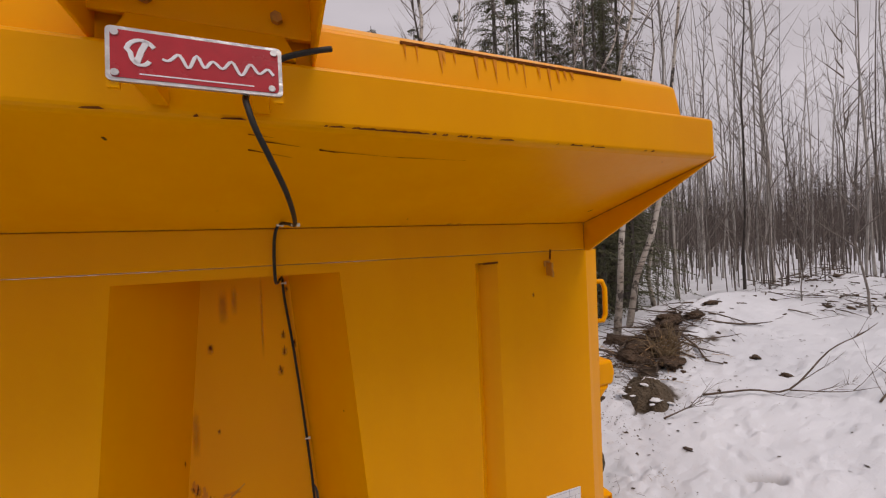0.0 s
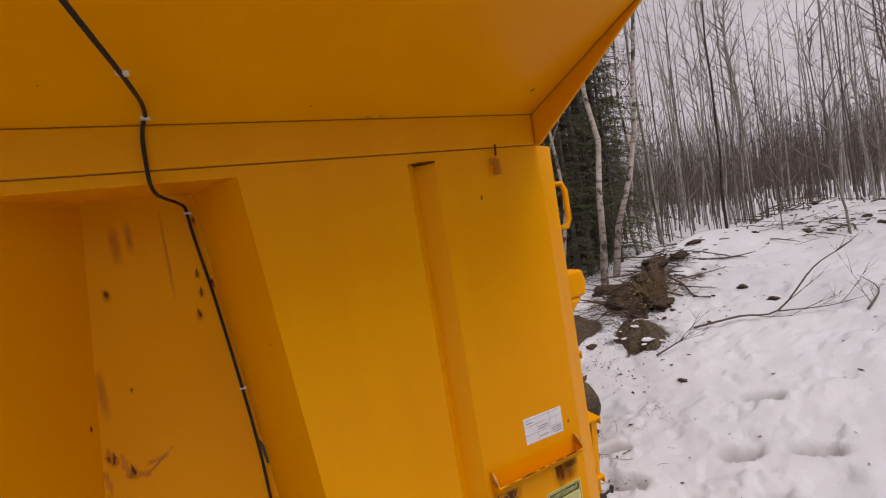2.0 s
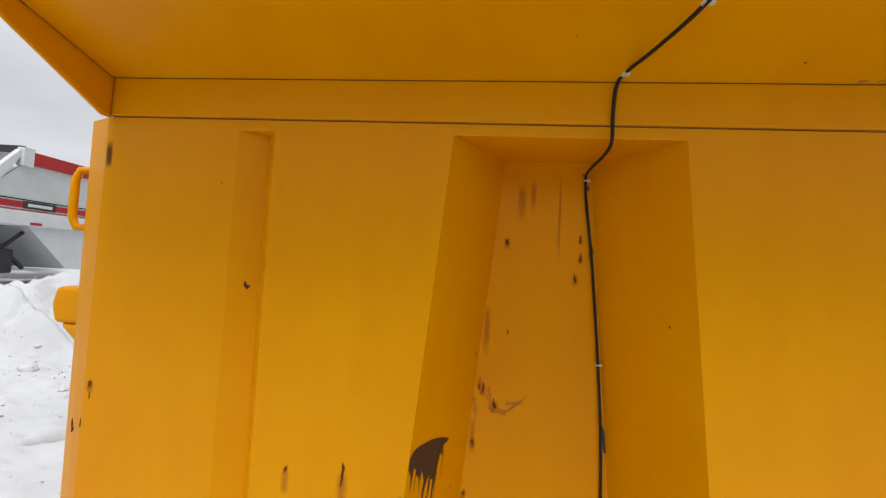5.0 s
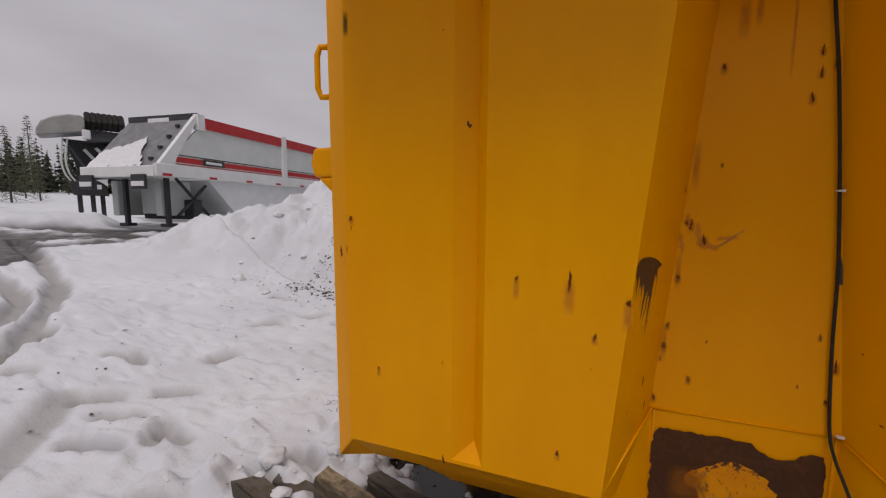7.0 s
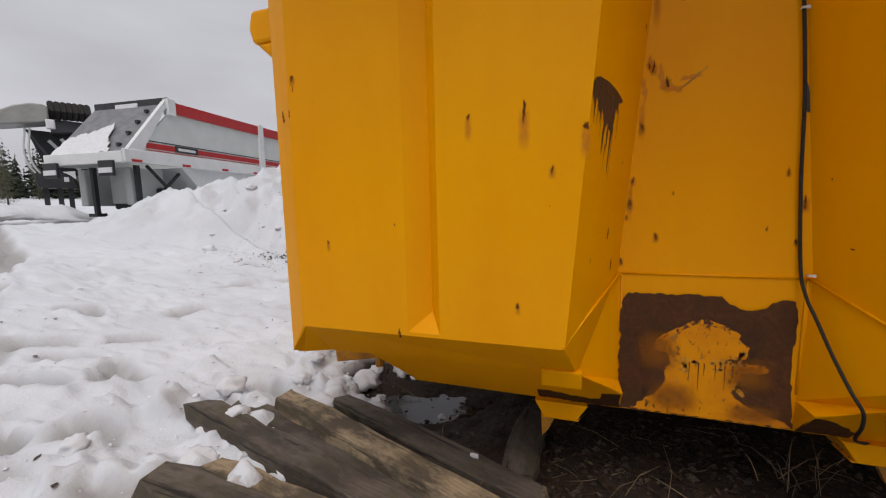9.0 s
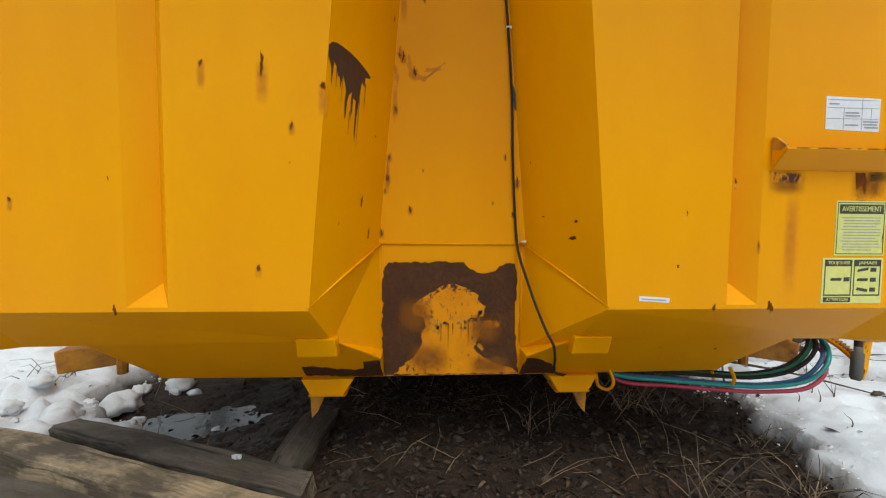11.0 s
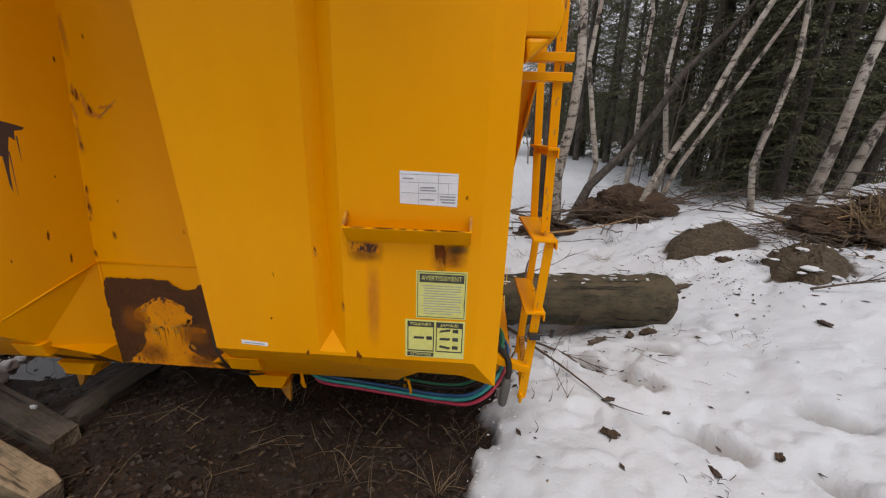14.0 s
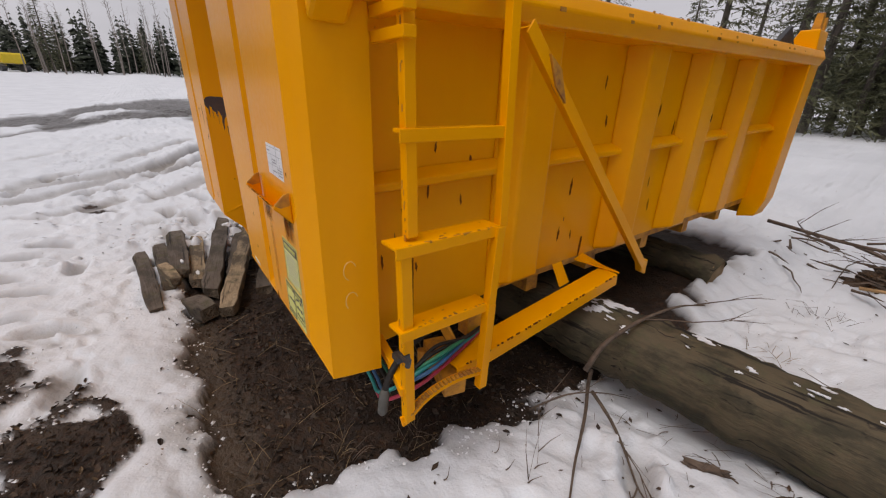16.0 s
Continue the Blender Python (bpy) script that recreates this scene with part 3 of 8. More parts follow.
    for px, py, pa in PITS:
        near = (np.abs(x - px) < 0.3) & (np.abs(y - py) < 0.3)
        if near.any():
            u, v = (x - px) * np.cos(pa) + (y - py) * np.sin(pa), -(x - px) * np.sin(pa) + (y - py) * np.cos(pa)
            pit = np.where(near, np.maximum(pit, np.exp(-((u / 0.13) ** 4) - (v / 0.05) ** 4)), pit)
            snow = snow - np.where(near, 0.065 * np.exp(-((u / 0.145) ** 4) - (v / 0.058) ** 4), 0) + np.where(near, 0.016 * np.exp(-(((np.hypot(u / 1.7, v) - 0.085) / 0.025) ** 2)), 0)
    snow = snow - 0.09 * rut + 0.012 * ridge * (1 + 3 * fbm(x, y, 5, 3, 29)) - 0.05 * road - 0.035 * faint
    mud = -0.04 + 0.05 * fbm(x, y, 2.2, 3, 61) + 0.03 * fbm(x, y, 16, 3, 62)
    mud = mud - 0.06 * np.exp(-(((x + 1.2) / 0.42) ** 2 + ((y - 0.72) / 0.25) ** 2))
    silt = step(-0.12, -0.26, y + 0.14 * fbm(x, y, 3, 3, 63)) * step(-0.75, -0.45, x) * step(1.25, 1.05, x) * step(-0.62, -0.5, y)
    silt = np.maximum(silt, step(-0.02, 0.12, fbm(x, y, 2.6, 3, 64)) * step(-0.5, -0.6, y) * 0.35)
    mud = mud * (1 - 0.7 * silt) - 0.045 * silt + 0.06 * step(-0.5, -0.6, y) + 0.05 * heap
    silt = np.maximum(silt, heap)
    snow = snow * (0.35 + 0.65 * step(0.0, 0.22, soil_d))
    z = z + snow * (1 - soil) + mud * soil
    # pit term: grey packed snow, deepened to paint the shade in footprints
    dirt_and_shade = np.clip(0.75 * rut + 0.75 * pit + 0.6 * faint + step(0.11, 0.0, soil_d) * (0.2 + 0.5 * step(0.0, 0.12, fbm(x, y, 5, 3, 71) + 0.08)) + 0.35 * bank * step(0.05, 0.2, fbm(x, y, 5, 3, 77)), 0, 1)
    dirt_and_shade = dirt_and_shade * (1 - soil) + silt * soil
    wet = np.clip(0.4 * silt * soil * (1 - heap) + soil * (0.12 + step(0.0, 0.2, fbm(x, y, 1.8, 3, 81)) * 0.4) + road * 0.9, 0, 1)
    return z, soil, road, dirt_and_shade, wet, soil_d


def lines(spans, far, grow):
    inner = [spans[0][0]]
    for lo, hi, stp in spans:
        inner += list(np.linspace(lo, hi, int(round((hi - lo) / stp)) + 1)[1:])
    out, stp, v = [], spans[-1][2], inner[-1]
    while v < far:
        stp *= grow
        v += stp
        out.append(v)
    left, stp, v = [], spans[0][2], inner[0]
    while v > -far:
        stp *= grow
        v -= stp
        left.append(v)
    return np.array(left[::-1] + inner + out)


def build_ground():
    xs, ys = lines(((-9.2, -5.4, 0.06), (-5.4, -2.2, 0.036), (-2.2, 2.6, 0.018), (2.6, 4.2, 0.03), (4.2, 6.2, 0.05)), 420, 1.07), lines(((-1.7, -1.3, 0.04), (-1.3, 1.3, 0.018), (1.3, 3.4, 0.032), (3.4, 6.0, 0.05)), 420, 1.07)
    gx, gy = np.meshgrid(xs, ys)
    z, soil, road, dirt_and_shade, wet, _ = land(gx.ravel(), gy.ravel())
    nx, ny = len(xs), len(ys)
    co = np.stack([gx.ravel(), gy.ravel(), z], 1).astype(np.float32)
    i = (np.arange(ny - 1)[:, None] * nx + np.arange(nx - 1)[None]).ravel()
    quads = np.stack([i, i + 1, i + nx + 1, i + nx], 1).astype(np.int32)
    me = bpy.data.meshes.new("ground")
    me.vertices.add(len(co))
    me.vertices.foreach_set("co", co.ravel())
    me.loops.add(quads.size)
    me.loops.foreach_set("vertex_index", quads.ravel())
    me.polygons.add(len(quads))
    me.polygons.foreach_set("loop_start", np.arange(0, quads.size, 4, dtype=np.int32))
    me.polygons.foreach_set("use_smooth", np.ones(len(quads), bool))
    me.update(calc_edges=True)
    for name, values in (("soil", soil), ("road", road), ("dirt_and_shade", dirt_and_shade), ("wet", wet)):
        a = me.attributes.new(name, "FLOAT", "POINT")
        a.data.foreach_set("value", values.astype(np.float32))
    me.materials.append(GROUND)
    return tagged(new("ground", me), "old trodden snow with a thawed patch of wet dark soil", "ground", kind="structure")


build_ground()


def height(x, y):
    return float(land(np.array([x]), np.array([y]))[0][0])


s = Soup()
s.poly([(-1.2 + 0.40 * c * (1 + 0.15 * math.sin(3 * a)), 0.74 + 0.22 * q * (1 + 0.2 * math.sin(2 * a + 1)), -0.072) for a in [k * math.pi / 14 for k in range(28)] for c, q in [(math.cos(a), math.sin(a))]])
tagged(part("puddle", s, WATER), "shallow muddy meltwater puddle beside the timbers", "puddle", kind="structure")
for px, py, rx, ry in ((-0.02, -0.33, 0.40, 0.085), (0.66, -0.36, 0.36, 0.075)):
    s = Soup()
    s.poly([(px + rx * c * (1 + 0.12 * math.sin(3 * a)), py + ry * q * (1 + 0.3 * math.sin(4 * a + px)), -0.051) for a in [k * math.pi / 20 for k in range(40)] for c, q in [(math.cos(a), math.sin(a))]])
    tagged(part("puddle", s, WATER), "thin sheet of meltwater along the snow edge", "puddle", kind="structure")


# ---- the yellow dump body ----
body = thing("dump_body", "scratched yellow steel dump truck body set down on logs", "dump body")
W0, TOP, LIP = 1.262, 2.142, 0.596
GROOVES = ((-0.872, -0.805, -0.768), (0.757, 0.792, 0.848))  # pressed grooves: edge, valley, edge
GD = 0.042
RT, RB, BT, BB, RD = 0.285, 0.410, 0.135, 0.254, 0.29  # recess half widths: front top, front foot, back top, back foot; depth


def both(s, pts):
    """A face and its mirror image across the body's middle."""
    s.poly(pts)
    s.poly([(-x, y, z) for x, y, z in reversed(pts)])


s = Soup()
cap, back = TOP - 0.03, TOP - 0.012
for a, v, b in GROOVES:
    s.poly([(a, 0, cap), (a, 0, LIP + 0.012), (v, GD, LIP + 0.07), (v, GD, cap)])
    s.poly([(v, GD, cap), (v, GD, LIP + 0.07), (b, 0, LIP + 0.012), (b, 0, cap)])
    s.poly([(a, 0, LIP + 0.012), (b, 0, LIP + 0.012), (v, GD, LIP + 0.07)])
    s.poly([(a, 0, LIP), (b, 0, LIP), (b, 0, LIP + 0.012), (a, 0, LIP + 0.012)])
    s.poly([(a, 0, TOP), (a, 0, cap), (b, 0, cap), (b, 0, TOP)])
    s.poly([(a, 0, cap), (v, GD, cap), (b, 0, cap)])
(la, lv, lb), (ra, rv, rb_) = GROOVES
for o, q in ((-W0, la), (rb_, W0)):
    s.poly([(o, 0, TOP), (o, 0, LIP), (q, 0, LIP), (q, 0, LIP + 0.012), (q, 0, cap), (q, 0, TOP)] if q < 0 else [(o, 0, TOP), (o, 0, cap), (o, 0, LIP + 0.012), (o, 0, LIP), (q, 0, LIP), (q, 0, TOP)])
s.poly([(lb, 0, TOP), (lb, 0, cap), (lb, 0, LIP + 0.012), (lb, 0, LIP), (-RB, 0, LIP), (-RT, 0, cap), (-RT, 0, TOP)])
s.poly([(ra, 0, TOP), (ra, 0, cap), (ra, 0, LIP + 0.012), (ra, 0, LIP), (RB, 0, LIP), (RT, 0, cap), (RT, 0, TOP)])
both(s, [(RT, 0, cap), (RB, 0, LIP), (BB, RD, 0.765), (BT, RD, back)])
s.poly([(RT, 0, TOP), (RT, 0, cap), (-RT, 0, cap), (-RT, 0, TOP)])
s.poly([(RT, 0, cap), (BT, RD, back), (-BT, RD, back), (-RT, 0, cap)])
s.poly([(BT, RD, back), (BB, RD, 0.765), (-BB, RD, 0.765), (-BT, RD, back)])
both(s, [(RB, 0, LIP), (0.375, 0.125, 0.478), (0.24, RD, 0.40), (BB, RD, 0.765)])
both(s, [(0.375, 0.125, 0.478), (0.238, 0.196, 0.402), (0.24, RD, 0.40)])
both(s, [(0.238, 0.196, 0.402), (0.236, 0.285, 0.306), (0.235, RD, 0.305), (0.24, RD, 0.40)])
s.poly([(BB, RD, 0.765), (0.24, RD, 0.40), (0.235, RD, 0.305), (-0.235, RD, 0.305), (-0.24, RD, 0.40), (-BB, RD, 0.765)])
both(s, [(RB, 0, LIP), (W0 - 0.012, 0, LIP), (1.225, 0.105, 0.476), (0.375, 0.125, 0.478)])
both(s, [(W0 - 0.012, 0, LIP), (W0, 0, LIP), (1.338, 0.036, 0.49), (1.325, 0.075, 0.470), (1.225, 0.105, 0.476)])
# chamfered corner post
both(s, [(W0, 0, TOP), (1.35, 0.036, TOP), (1.338, 0.036, 0.49), (W0, 0, LIP)])
both(s, [(1.35, 0.036, TOP), (1.358, 0.2, TOP), (1.352, 0.2, 0.47), (1.325, 0.075, 0.470), (1.338, 0.036, 0.49)])
both(s, [(1.358, 0.2, TOP), (1.22, 0.215, TOP), (1.22, 0.215, 0.47), (1.352, 0.2, 0.47)])
front = part("front_wall", s, YELLOW, body, "flat yellow headboard with a tapered recess and pressed grooves", solid=0.006, bevel=0.005)



def skirt_y(z):
    """Depth of the skirt's sloping face at a height."""
    return 0.128 + (0.476 - z) / 0.171 * 0.158


for sx in (-1, 1):
    s = Soup()
    s.prism([(sx * x, skirt_y(z), z) for x, z in ((1.10, 0.476), (0.975, 0.335), (0.972, 0.312), (0.237, 0.305), (0.237, 0.40), (0.375, 0.476))], (0, 0.01, 0))
    part("skirt", s, YELLOW, body, bevel=0.003)

for sx in (-1, 1):
    s = Soup()
    s.prism([(sx * 0.36, 0.122, 0.428), (sx * 0.48, 0.122, 0.428), (sx * 0.48, 0.10, 0.492), (sx * 0.36, 0.10, 0.492)], (0, 0.12, 0))
    part("stop_block", s, YELLOW, body, bevel=0.006)
    s = Soup()
    s.prism([(sx * 0.335, 0.255, 0.31), (sx * 0.51, 0.255, 0.31), (sx * 0.478, 0.255, 0.252), (sx * 0.372, 0.255, 0.252)], (0, 0.09, 0))
    s.prism([(sx * 0.36, 0.262, 0.252), (sx * 0.49, 0.262, 0.252), (sx * 0.484, 0.262, 0.246), (sx * 0.366, 0.262, 0.246)], (0, 0.09, 0))
    lug = part("hoist_bracket", s, YELLOW, body, bevel=0.003)
    s = Soup()
    s.prism([(sx * 0.492, 0.30, 0.25), (sx * 0.435, 0.30, 0.25), (sx * 0.466, 0.30, 0.18), (sx * 0.487, 0.30, 0.155)], (0, 0.018, 0))
    part("lug", s, RUSTY, lug, "rusty torn lug")

# sides, with top rails, ribs and the rear posts
RIBS = (0.92, 1.72, 2.37, 3.04)
END = 4.05


def climb(y):
    """Rise of the rails and ledges towards the rear."""
    return 0.022 * y


for sx in (-1, 1):
    s = Soup()
    s.prism([(sx * 1.225, 0.215, 0.47), (sx * 1.225, 0.7, 0.515), (sx * 1.225, 1.0, 0.56), (sx * 1.225, END, 0.575), (sx * 1.225, END, 1.56 + climb(END)), (sx * 1.225, 0.215, 1.56)], (-sx * 0.012, 0, 0))
    s.prism([(sx * 1.225, 0.215, TOP), (sx * 1.225, 0.215, 1.56), (sx * 1.225, 0.95, 1.575)], (-sx * 0.012, 0, 0))
    part("side_wall", s, YELLOW, body)
    s = Soup()
    s.prism([(sx * 1.20, 0.14, 1.548), (sx * 1.372, 0.14, 1.548), (sx * 1.392, 0.14, 1.60), (sx * 1.372, 0.14, 1.652), (sx * 1.20, 0.14, 1.668)], (0, END - 0.1, climb(END - 0.1)))
    part("top_rail", s, YELLOW, body, bevel=0.008)
    s = Soup()
    s.prism([(sx * 1.30, 0.045, 1.548), (sx * 1.43, 0.045, 1.548), (sx * 1.445, 0.045, 1.60), (sx * 1.43, 0.045, 1.655), (sx * 1.30, 0.045, 1.655)], (0, 0.12, 0))
    s.prism([(sx * 1.345, 0.048, 1.548), (sx * 1.42, 0.048, 1.548), (sx * 1.355, 0.048, 1.49)], (0, 0.1, 0))
    part("rail_end", s, YELLOW, body, bevel=0.012)
    s = Soup()
    s.prism([(sx * 1.226, 0.22, 1.045), (sx * 1.226, 0.22, 1.115), (sx * 1.275, 0.22, 1.082), (sx * 1.275, 0.22, 1.058)], (0, END - 0.35, climb(END)))
    part("side_ledge", s, YELLOW, body, bevel=0.006)
    for y in RIBS:
        s = Soup()
        s.prism([(sx * 1.226, y - 0.15, 0.572), (sx * 1.318, y - 0.085, 0.60), (sx * 1.318, y + 0.085, 0.60), (sx * 1.226, y + 0.15, 0.572)], (0, 0, 0.972 + climb(y)))
        part("rib", s, YELLOW, body, bevel=0.012)
    s = Soup()
    s.prism([(sx * 1.2, END - 0.2, 0.40), (sx * 1.33, END - 0.2, 0.43), (sx * 1.37, END - 0.2, 0.58), (sx * 1.37, END - 0.2, 1.74), (sx * 1.36, END - 0.2, 1.87), (sx * 1.24, END - 0.2, 1.87), (sx * 1.2, END - 0.2, 1.78)], (0, 0.22, 0))
    part("rear_post", s, YELLOW, body, bevel=0.01)
    s = Soup()
    s.prism([(sx * 1.29, END - 0.16, 1.85), (sx * 1.345, END - 0.16, 1.85), (sx * 1.34, END - 0.16, 1.98), (sx * 1.30, END - 0.16, 1.98)], (0, 0.05, 0))
    s.prism([(sx * 1.29, END - 0.05, 1.85), (sx * 1.345, END - 0.05, 1.85), (sx * 1.34, END - 0.05, 1.96), (sx * 1.30, END - 0.05, 1.96)], (0, 0.04, 0))
    part("hinge_ear", s, RUSTY, body)
    s = Soup()
    s.prism([(sx * 1.30, 3.25, 1.73), (sx * 1.30, 3.6, 1.735), (sx * 1.30, 3.44, 1.85)], (-sx * 0.03, 0, 0))
    part("tarp_flap", s, BLACKSTEEL, body, "dark folded tarp corner on the rail")
    s = Soup()
    s.tube([(sx * 1.352, 0.06, 2.0), (sx * 1.39, 0.05, 2.0), (sx * 1.40, 0.045, 1.97), (sx * 1.40, 0.045, 1.86), (sx * 1.39, 0.05, 1.83), (sx * 1.352, 0.06, 1.83)], 0.011, 8)
    part("grab_handle", s, YELLOW, body, smooth=True)
s = Soup()
s.box(-1.21, 1.21, 0.32, END - 0.02, 0.52, 0.56)
for y in (0.7, 1.1, 1.6, 2.2, 2.8, 3.4, 3.9):
    s.box(-1.19, 1.19, y, y + 0.08, 0.43, 0.52)
s.box(-0.46, -0.36, 0.3, END, 0.26, 0.43)
s.box(0.36, 0.46, 0.3, END, 0.26, 0.43)
part("floor_frame", s, RUSTY, body, "rusty yellow cross members under the floor")
s = Soup()
s.box(-1.2, 1.2, END - 0.04, END, 0.5, 1.70)
part("tailgate", s, YELLOW, body)

# cab shield over the headboard
s = Soup()
prof = [(0.0, 2.249), (-0.512, 2.392), (-0.526, 2.400), (-0.532, 2.500), (-0.497, 2.508), (-0.488, 2.592), (-0.44, 2.628), (0.12, 2.636), (0.14, TOP)]
ends = [1.252, 1.252, 1.254, 1.236, 1.165, 1.152, 1.14, 1.14, 1.25]
for (a, b), (c, d) in zip(zip(prof, ends), zip(prof[1:], ends[1:])):
    s.poly([(-b, *a), (b, *a), (d, *c), (-d, *c)])
for sx in (-1, 1):
    s.poly([(sx * e, *p) for p, e in zip(prof, ends)])
shield = part("cab_shield", s, YELLOW, body, "deep yellow cab shield with chipped lower edge", weld=True, bevel=0.006)
s = Soup()
s.box(-1.25, 1.25, -0.010, 0.02, 2.1445, 2.2503)
part("header_band", s, YELLOW, body, bevel=0.003)
s = Soup()
s.box(-1.25, 1.25, -0.0050, 0.004, 2.1428, 2.1443)
part("lower_seam", s, SEAM, body, "rusty open seam")
s = Soup()
s.box(-1.25, 1.25, -0.0110, 0.004, 2.2504, 2.2512)
part("upper_seam", s, SEAM, body, "rusty open seam")
for sx in (-1, 1):
    s = Soup()
    s.prism([(sx * 1.254, -0.528, 2.400), (sx * 1.252, -0.006, 2.262), (sx * 1.246, -0.006, 2.138), (sx * 1.25, -0.03, 2.138)], (sx * 0.009, 0, 0))
    part("gusset_plate", s, YELLOW, body, bevel=0.002)
    s = Soup()
    s.tube([(sx * 1.249, -0.012, 2.251), (sx * 1.25, -0.515, 2.391)], 0.0011, 5)
    s.tube([(sx * 1.244, -0.012, 2.252), (sx * 1.243, -0.014, 2.14)], 0.0011, 5)
    part("gusset_seam", s, SEAM, body)
# worn stripes of rust under the upper lip of the shield
r = random.Random(4)
for x0, x1 in ((0.36, 0.95), (-0.95, -0.32)):
    s = Soup()
    s.box(x0, x1, -0.4905, -0.4865, 2.587, 2.593)
    part("lip_rust", s, CHIP, shield)
    s = Soup()
    for i in range(16):
        x = x0 + (x1 - x0) * (i + r.random()) / 16 * (0.75 if x0 > 0 else 1)
        w = r.uniform(0.004, 0.012)
        s.prism([(x, -0.4896, 2.587), (x + w, -0.4896, 2.587), (x + w * 0.6, -0.4965, 2.587 - r.uniform(0.02, 0.06))], (0, -0.0006, 0))
    each("rust_streak", s, BLEED, shield)
# chips along the lower edge of the shield
s = Soup()
for i in range(46):
    x = r.choice((r.uniform(0.2, 0.55), r.uniform(0.2, 0.9), r.uniform(-0.9, 1.2)))
    w, h = 0.003 + 0.018 * r.random() ** 2, r.uniform(0.0012, 0.0035)
    s.prism([(x - w, -0.5275, 2.398), (x + w, -0.5275, 2.399), (x + w * 0.6, -0.5278, 2.399 + h), (x - w * 0.7, -0.5278, 2.398 + h * 0.7)], (0, 0.003, 0))
each("edge_chip", s, CHIP, shield)


def soffit(x, t):
    """A point on the shield's underside, t from the headboard to the front edge."""
    return (x, -0.512 * t, 2.249 + 0.143 * t - 0.0012)


s = Soup()
for x0, t0, x1, t1, w in ((0.105, 0.92, 0.165, 0.90, 0.004), (0.075, 0.86, 0.15, 0.82, 0.004), (0.215, 0.88, 0.36, 0.86, 0.0025), (0.36, 0.86, 0.52, 0.865, 0.0018), (0.08, 0.96, 0.12, 0.95, 0.003), (0.2, 0.885, 0.235, 0.87, 0.006)):
    a, b = Vector(soffit(x0, t0)), Vector(soffit(x1, t1))
    u = Vector((0, -0.512, 0.143)).normalized() * w
    u = u * 0.5
    s.poly([a - u, a + u * 1.6, a.lerp(b, 0.5) + u * 0.7, b + u * 0.2, b - u * 0.2, a.lerp(b, 0.45) - u * 0.1])
each("scratch", s, CHIP, shield)
s = Soup()
for x, z in ((0.648, 2.250), (0.685, 2.252)):
    s.prism([(x, -0.016, z), (x + 0.016, -0.016, z + 0.003), (x + 0.014, -0.016, z + 0.011), (x - 0.004, -0.016, z + 0.009)], (0, -0.006, 0))
each("weld_scar", s, RUSTY, shield)

# lamp bracket on the shield, and the maker's plate below it
brk = thing("lamp_bracket", "yellow folded steel lamp bracket bolted above the plate", "bracket")
s = Soup()
s.prism([(-0.165, -0.70, 2.575), (-0.16, -0.455, 2.555), (-0.16, -0.455, 2.72), (-0.165, -0.72, 2.76)], (0.006, 0, 0))
s.prism([(0.165, -0.70, 2.575), (0.16, -0.455, 2.555), (0.16, -0.455, 2.72), (0.165, -0.72, 2.76)], (-0.006, 0, 0))
s.prism([(-0.165, -0.72, 2.76), (0.165, -0.72, 2.76), (0.165, -0.455, 2.735), (-0.165, -0.455, 2.735)], (0, 0, 0.006))
part("hood", s, YELLOW, brk, bevel=0.003)
s = Soup()
s.prism([(-0.125, -0.535, 2.556), (0.13, -0.535, 2.556), (0.112, -0.52, 2.60), (-0.11, -0.52, 2.60)], (0, 0.03, 0))
s.prism([(-0.158, -0.519, 2.598), (0.158, -0.519, 2.598), (0.158, -0.505, 2.72), (-0.158, -0.505, 2.72)], (0, 0.012, 0))
part("back_plate", s, YELLOW, brk, bevel=0.003)
for x in (-0.085, 0.10):
    s = Soup()
    s.tube([(x, -0.512, 2.628), (x, -0.528, 2.627)], 0.010, 6)
    part("bolt", s, RUSTY, brk, "rusty hexagon bolt head")
s = Soup()
s.tube([(0.005, -0.62, 2.752), (0.005, -0.62, 2.715)], [0.045, 0.03], 14)
part("lamp", s, plain("amber_lens", (0.8, 0.42, 0.01), 0.2), brk, "amber lens under the hood", smooth=True)

s = Soup()
s.box(-0.10, 0.105, -0.545, -0.455, 2.556, 2.562)
part("foot_flange", s, YELLOW, brk, bevel=0.002)
brk.location = (0.033, 0, -0.05)

plate = thing("maker_plate", "red enamelled plate with a white border and raised white script", "sign", at=(0, 0, 0))
tilt = Matrix.Translation((0.035, -0.628, 2.439)) @ pose(0, 0, 0, 90 - 4, 0, 0) @ Matrix.Scale(0.785, 4)


def flat(pts, z0, h):
    s = Soup()
    s.prism([tilt @ Vector((x, y, z0)) for x, y in pts], tilt.to_3x3() @ Vector((0, 0, h)))
    return s


def rounded(w, h, r, n=4):
    out = []
    for cx, cy, a0 in ((w - r, h - r, 0), (r - w, h - r, 90), (r - w, r - h, 180), (w - r, r - h, 270)):
        out += [(cx + r * math.cos(radians(a0 + 90 * k / n)), cy + r * math.sin(radians(a0 + 90 * k / n))) for k in range(n + 1)]
    return out


